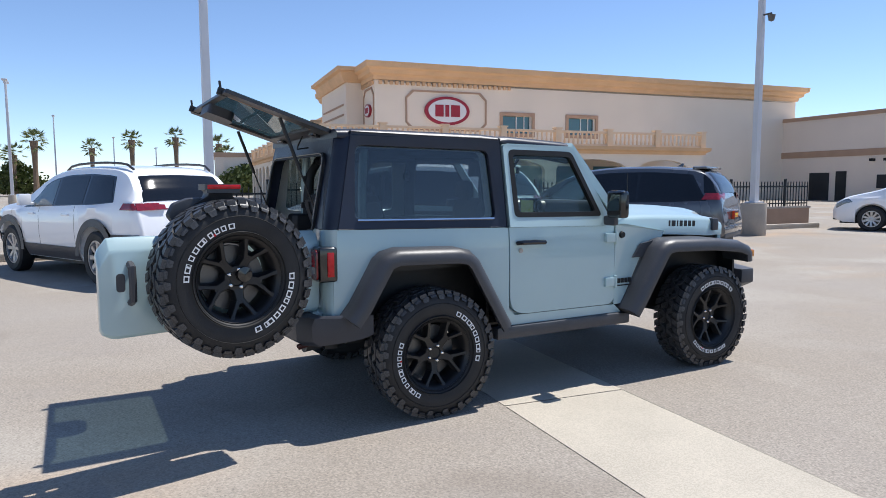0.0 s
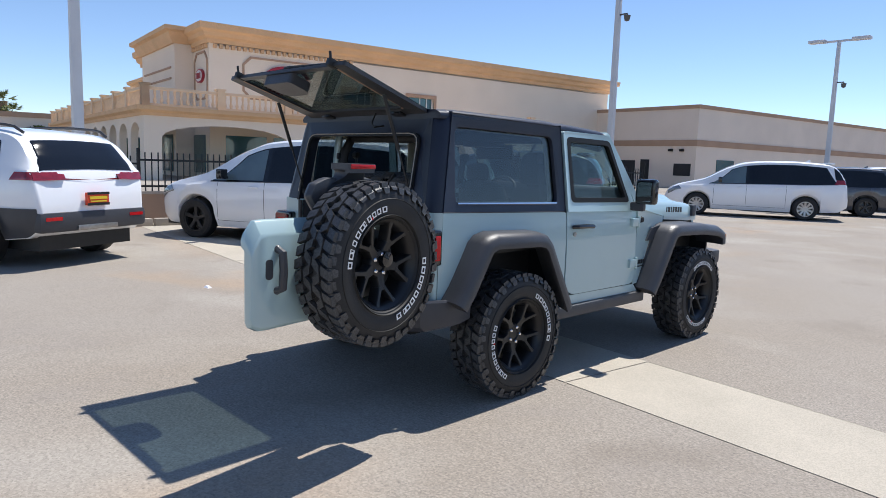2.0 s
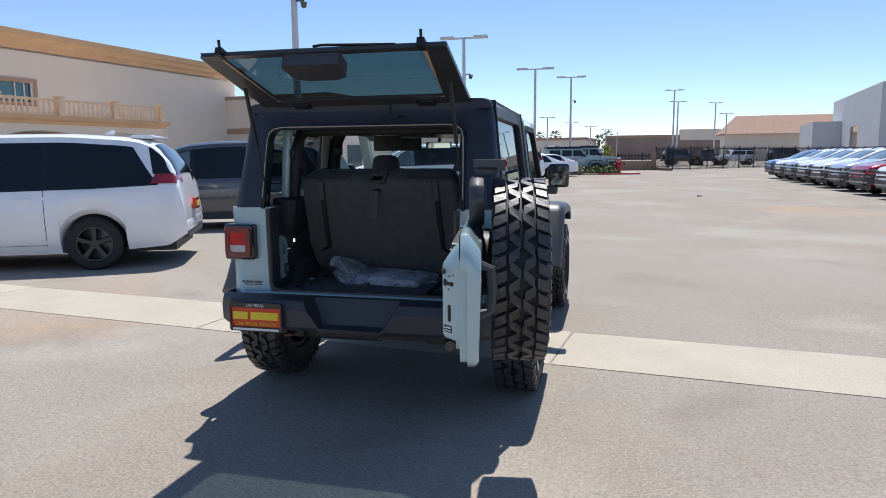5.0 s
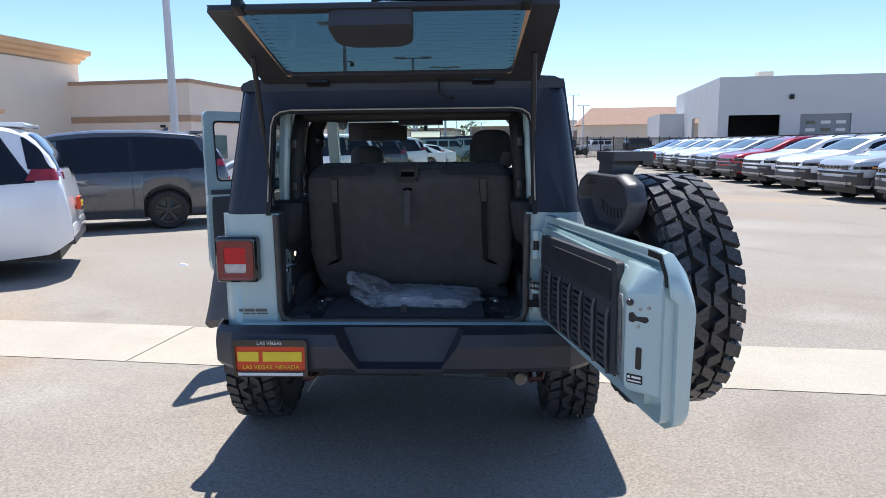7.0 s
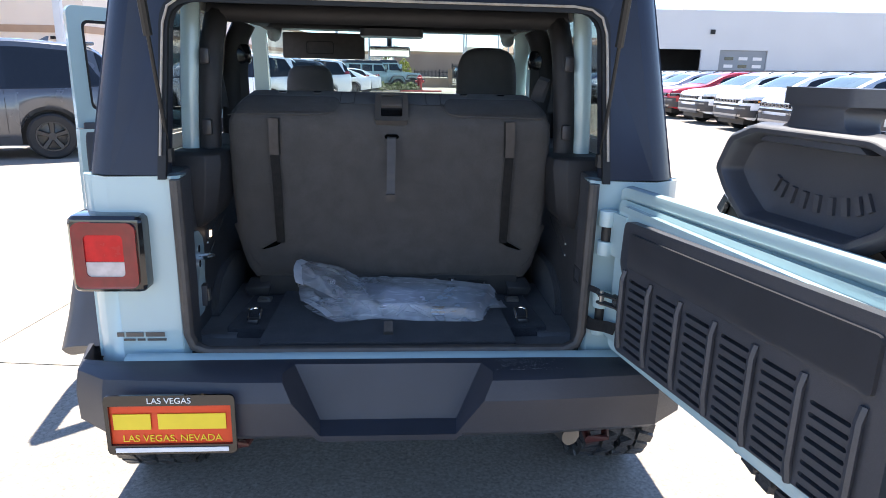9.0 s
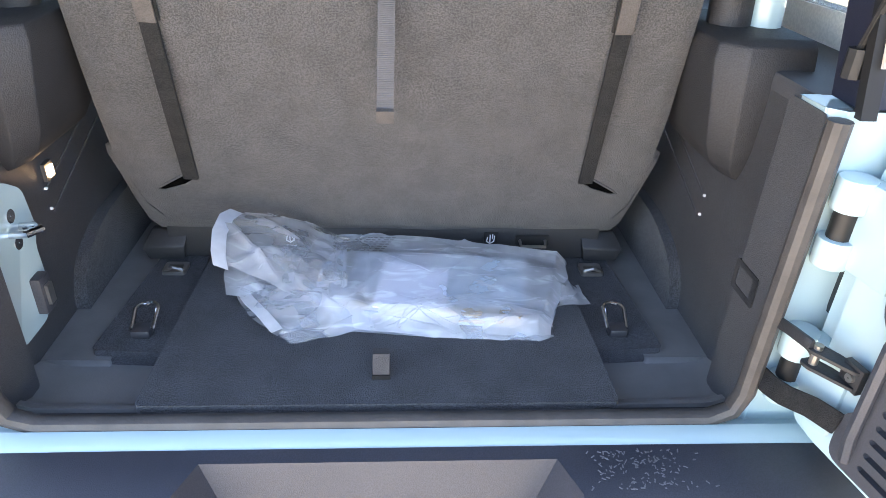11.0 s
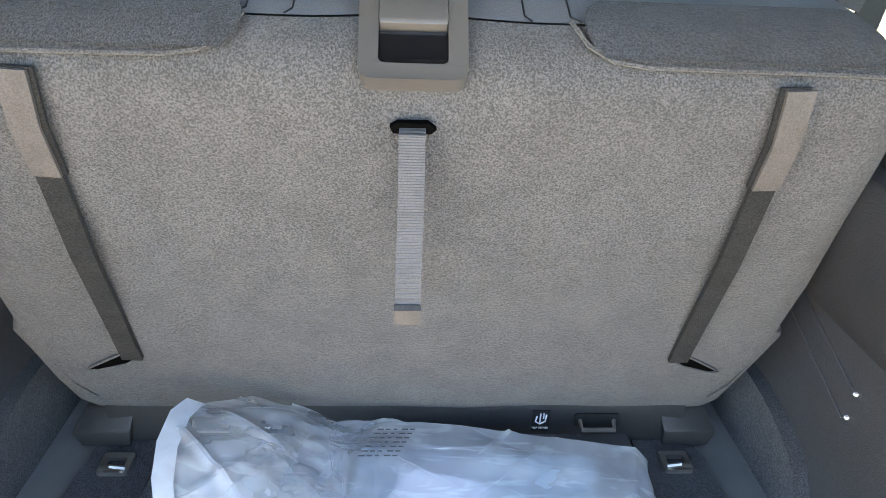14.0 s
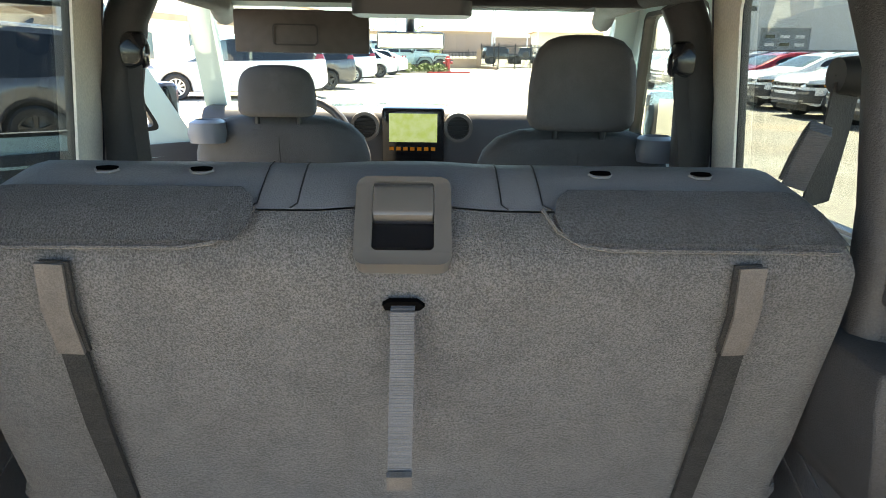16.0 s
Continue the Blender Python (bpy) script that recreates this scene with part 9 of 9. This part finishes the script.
plate(bm, rounded([(-0.095, -0.45), (0.088, -0.472), (0.258, -0.483), (0.283, -0.468), (0.360, -0.262), (0.235, -0.23), (-0.028, -0.20), (-0.123, -0.208)], 0.01), [], "z", 0.0012, 0.0022)
part("film_base", bm, BAGMAT, bag)
# the spare length, folded down flat in front and gathered up to the open mouth behind
NECK = [(-0.088, -0.215, 0.050), (-0.075, -0.30, 0.062), (-0.070, -0.38, 0.055), (-0.060, -0.452, 0.012)]
LOW = [[(-0.040, -0.345, 0.030), (-0.030, -0.39, 0.034), (-0.022, -0.42, 0.022), (-0.018, -0.442, 0.005)],
       [(-0.135, -0.345, 0.030), (-0.110, -0.41, 0.044), (-0.092, -0.442, 0.030), (-0.080, -0.468, 0.006)],
       [(-0.225, -0.345, 0.026), (-0.192, -0.410, 0.036), (-0.160, -0.450, 0.024), (-0.146, -0.490, 0.005)],
       [(-0.272, -0.350, 0.022), (-0.238, -0.415, 0.026), (-0.196, -0.458, 0.020), (-0.156, -0.492, 0.006)]]
L2 = creases(21, 14, -0.25, -0.03, -0.50, -0.34, 20, 45, 0.010)
part("film_tail", sheet(BM(), LOW, (46, 34), L2, 0.005, 7), BAGMAT, bag, "folded bag end", smooth=45)
part("film_tail", sheet(BM(), [[(x, y, max(0.003, z * 0.4)) for x, y, z in r] for r in LOW], (30, 24), creases(23, 16, -0.25, -0.03, -0.50, -0.34, 30, 60, 0.010), 0.006, 9), BAGMAT, bag, "folded bag end", smooth=45)
UP = [NECK,
      [(-0.150, -0.205, 0.078), (-0.140, -0.275, 0.090), (-0.135, -0.345, 0.078), (-0.128, -0.420, 0.040)],
      [(-0.215, -0.215, 0.104), (-0.205, -0.275, 0.116), (-0.205, -0.340, 0.098), (-0.200, -0.395, 0.062)],
      [(-0.262, -0.258, 0.128), (-0.270, -0.290, 0.130), (-0.268, -0.345, 0.118), (-0.262, -0.392, 0.092)],
      [(-0.298, -0.266, 0.116), (-0.304, -0.305, 0.122), (-0.298, -0.355, 0.116), (-0.286, -0.402, 0.100)]]
L3 = creases(31, 13, -0.27, -0.06, -0.42, -0.21, 5, 45, 0.014) + creases(35, 12, -0.16, -0.05, -0.42, -0.21, 70, 40, 0.012)
part("film_tail", sheet(BM(), UP, (56, 40), L3, 0.006, 11), BAGMAT, bag, "gathered bag end with an open mouth", smooth=45)
DOWN = [[(x + 0.012 * (i > 1), y, 0.012 + 0.0 * i + max(0.0, z - 0.065) * (0.35 + 0.13 * i)) for x, y, z in r] for i, r in enumerate(UP)]
part("film_tail", sheet(BM(), DOWN, (36, 26), creases(41, 20, -0.28, -0.06, -0.42, -0.21, 10, 60, 0.010), 0.008, 15), BAGMAT, bag, "underside of the gathered bag end", smooth=45)
CORNER = [[(0.285, -0.300, 0.012), (0.280, -0.35, 0.014), (0.275, -0.402, 0.008)], [(0.345, -0.292, 0.018), (0.330, -0.345, 0.022), (0.318, -0.398, 0.014)], [(0.352, -0.318, 0.016), (0.362, -0.352, 0.018), (0.374, -0.388, 0.014)]]
part("film_corner", sheet(BM(), CORNER, (16, 12), creases(51, 6, 0.29, 0.36, -0.39, -0.30, 60, 40, 0.006), 0.004, 17), BAGMAT, bag, "loose corner of the bag", smooth=45)
part("film_pleats", PLEATS, BAGMAT, bag, "narrow doubled creases of the film")["kind"] = "stuff"
# contents, lying a little towards the sill
TILT = Matrix.Translation((0, -0.45, 0.034)) @ Matrix.Rotation(radians(3.2), 4, "X") @ Matrix.Translation((0, 0.45, -0.034))
bm = BM()
plate(bm, rounded([(-0.076, -0.432), (0.240, -0.466), (0.275, -0.272), (-0.058, -0.250)], 0.004), [], "z", 0.014, 0.030)
part("booklet", move(bm, TILT), M["booklet"], bag, "dark booklet in the bag", bevel=0.003)
bm = BM()
plate(bm, rounded([(0.070, -0.447), (0.238, -0.464), (0.270, -0.276), (0.092, -0.262)], 0.004), [], "z", 0.0302, 0.0325)
part("leaflet", move(bm, TILT), M["leaflet"], bag, "pale blue-grey leaflet")
bm = BM()
plate(bm, [(-0.021, -0.432), (0.102, -0.452), (0.117, -0.320), (-0.005, -0.290)], [], "z", 0.0345, 0.0365)
part("card", move(bm, TILT), M["paper"], bag, "white card in the bag")
# crinkled tan paper along the lower edge
rnd = random.Random(12)
bm = BM()
loft(bm, [[(x, y + 0.020 + rnd.uniform(-0.003, 0.003), 0.034), (x + 0.004, y + 0.006, 0.036 + rnd.uniform(-0.006, 0.002)), (x - 0.004, y - 0.004 + rnd.uniform(-0.004, 0.004), 0.034 + rnd.uniform(-0.004, 0.004)), (x, y - 0.008, 0.022 + rnd.uniform(-0.005, 0.004)), (x, y + 0.015, 0.012)] for x, y in ((-0.078 + 0.0195 * k, -0.420 - 0.0025 * k) for k in range(17))])
part("paper_edge", bm, M["gold"], bag, "crinkled tan paper edge", smooth=25)
bm = BM()
strip(bm, [(-0.276, -0.256, 0.129), (-0.288, -0.285, 0.133), (-0.290, -0.335, 0.128), (-0.284, -0.380, 0.112), (-0.276, -0.404, 0.098)], 0.026, 0.0012, (0.90, 0.0, -0.40))
part("bag_seam", bm, M["bag_seam"], bag, "milky sealed seam")
bm = BM()
strip(bm, [(-0.262, -0.356, 0.026), (-0.236, -0.405, 0.032), (-0.205, -0.442, 0.028), (-0.178, -0.474, 0.018)], 0.020, 0.0012, (0.85, 0.45, 0.1))
part("bag_seam", bm, M["bag_seam"], bag, "milky sealed seam")
bm = BM()
for k in range(7):
    for c in range(5):
        box(bm, -0.060 + 0.004 * k + 0.0115 * c, -0.051 + 0.004 * k + 0.0115 * c - 0.002 * ((k * 3 + c) % 3), -0.296 + k * 0.0085, -0.2935 + k * 0.0085, 0.0685, 0.0688)
part("small_print", bm, M["rim_grey"], bag, "rows of small grey print")["kind"] = "stuff"

# ---- small litter on the asphalt ----
for x, y, s in ((-3.51, 0.05, 0.05), (-3.3, 4.6, 0.06), (4.2, 20.0, 0.1)):
    bm = BM()
    loft(bm, [[(-s, -s * 0.6, 0), (s, -s * 0.5, 0), (s * 0.8, s * 0.5, 0), (-s * 0.7, s * 0.6, 0)], [(-s * 0.7, -s * 0.2, s * 0.4), (s * 0.6, -s * 0.3, s * 0.3), (s * 0.5, s * 0.3, s * 0.25), (-s * 0.4, s * 0.3, s * 0.5)]])
    l = part("litter", bm, M["paper"] if s < 0.09 else M["black_flat"])
    l.location = (x, y, 0.0)
    tagged(l, "crumpled scrap of pale paper on asphalt" if s < 0.09 else "small dark scrap lying on the asphalt", "litter", "scraps on the asphalt")
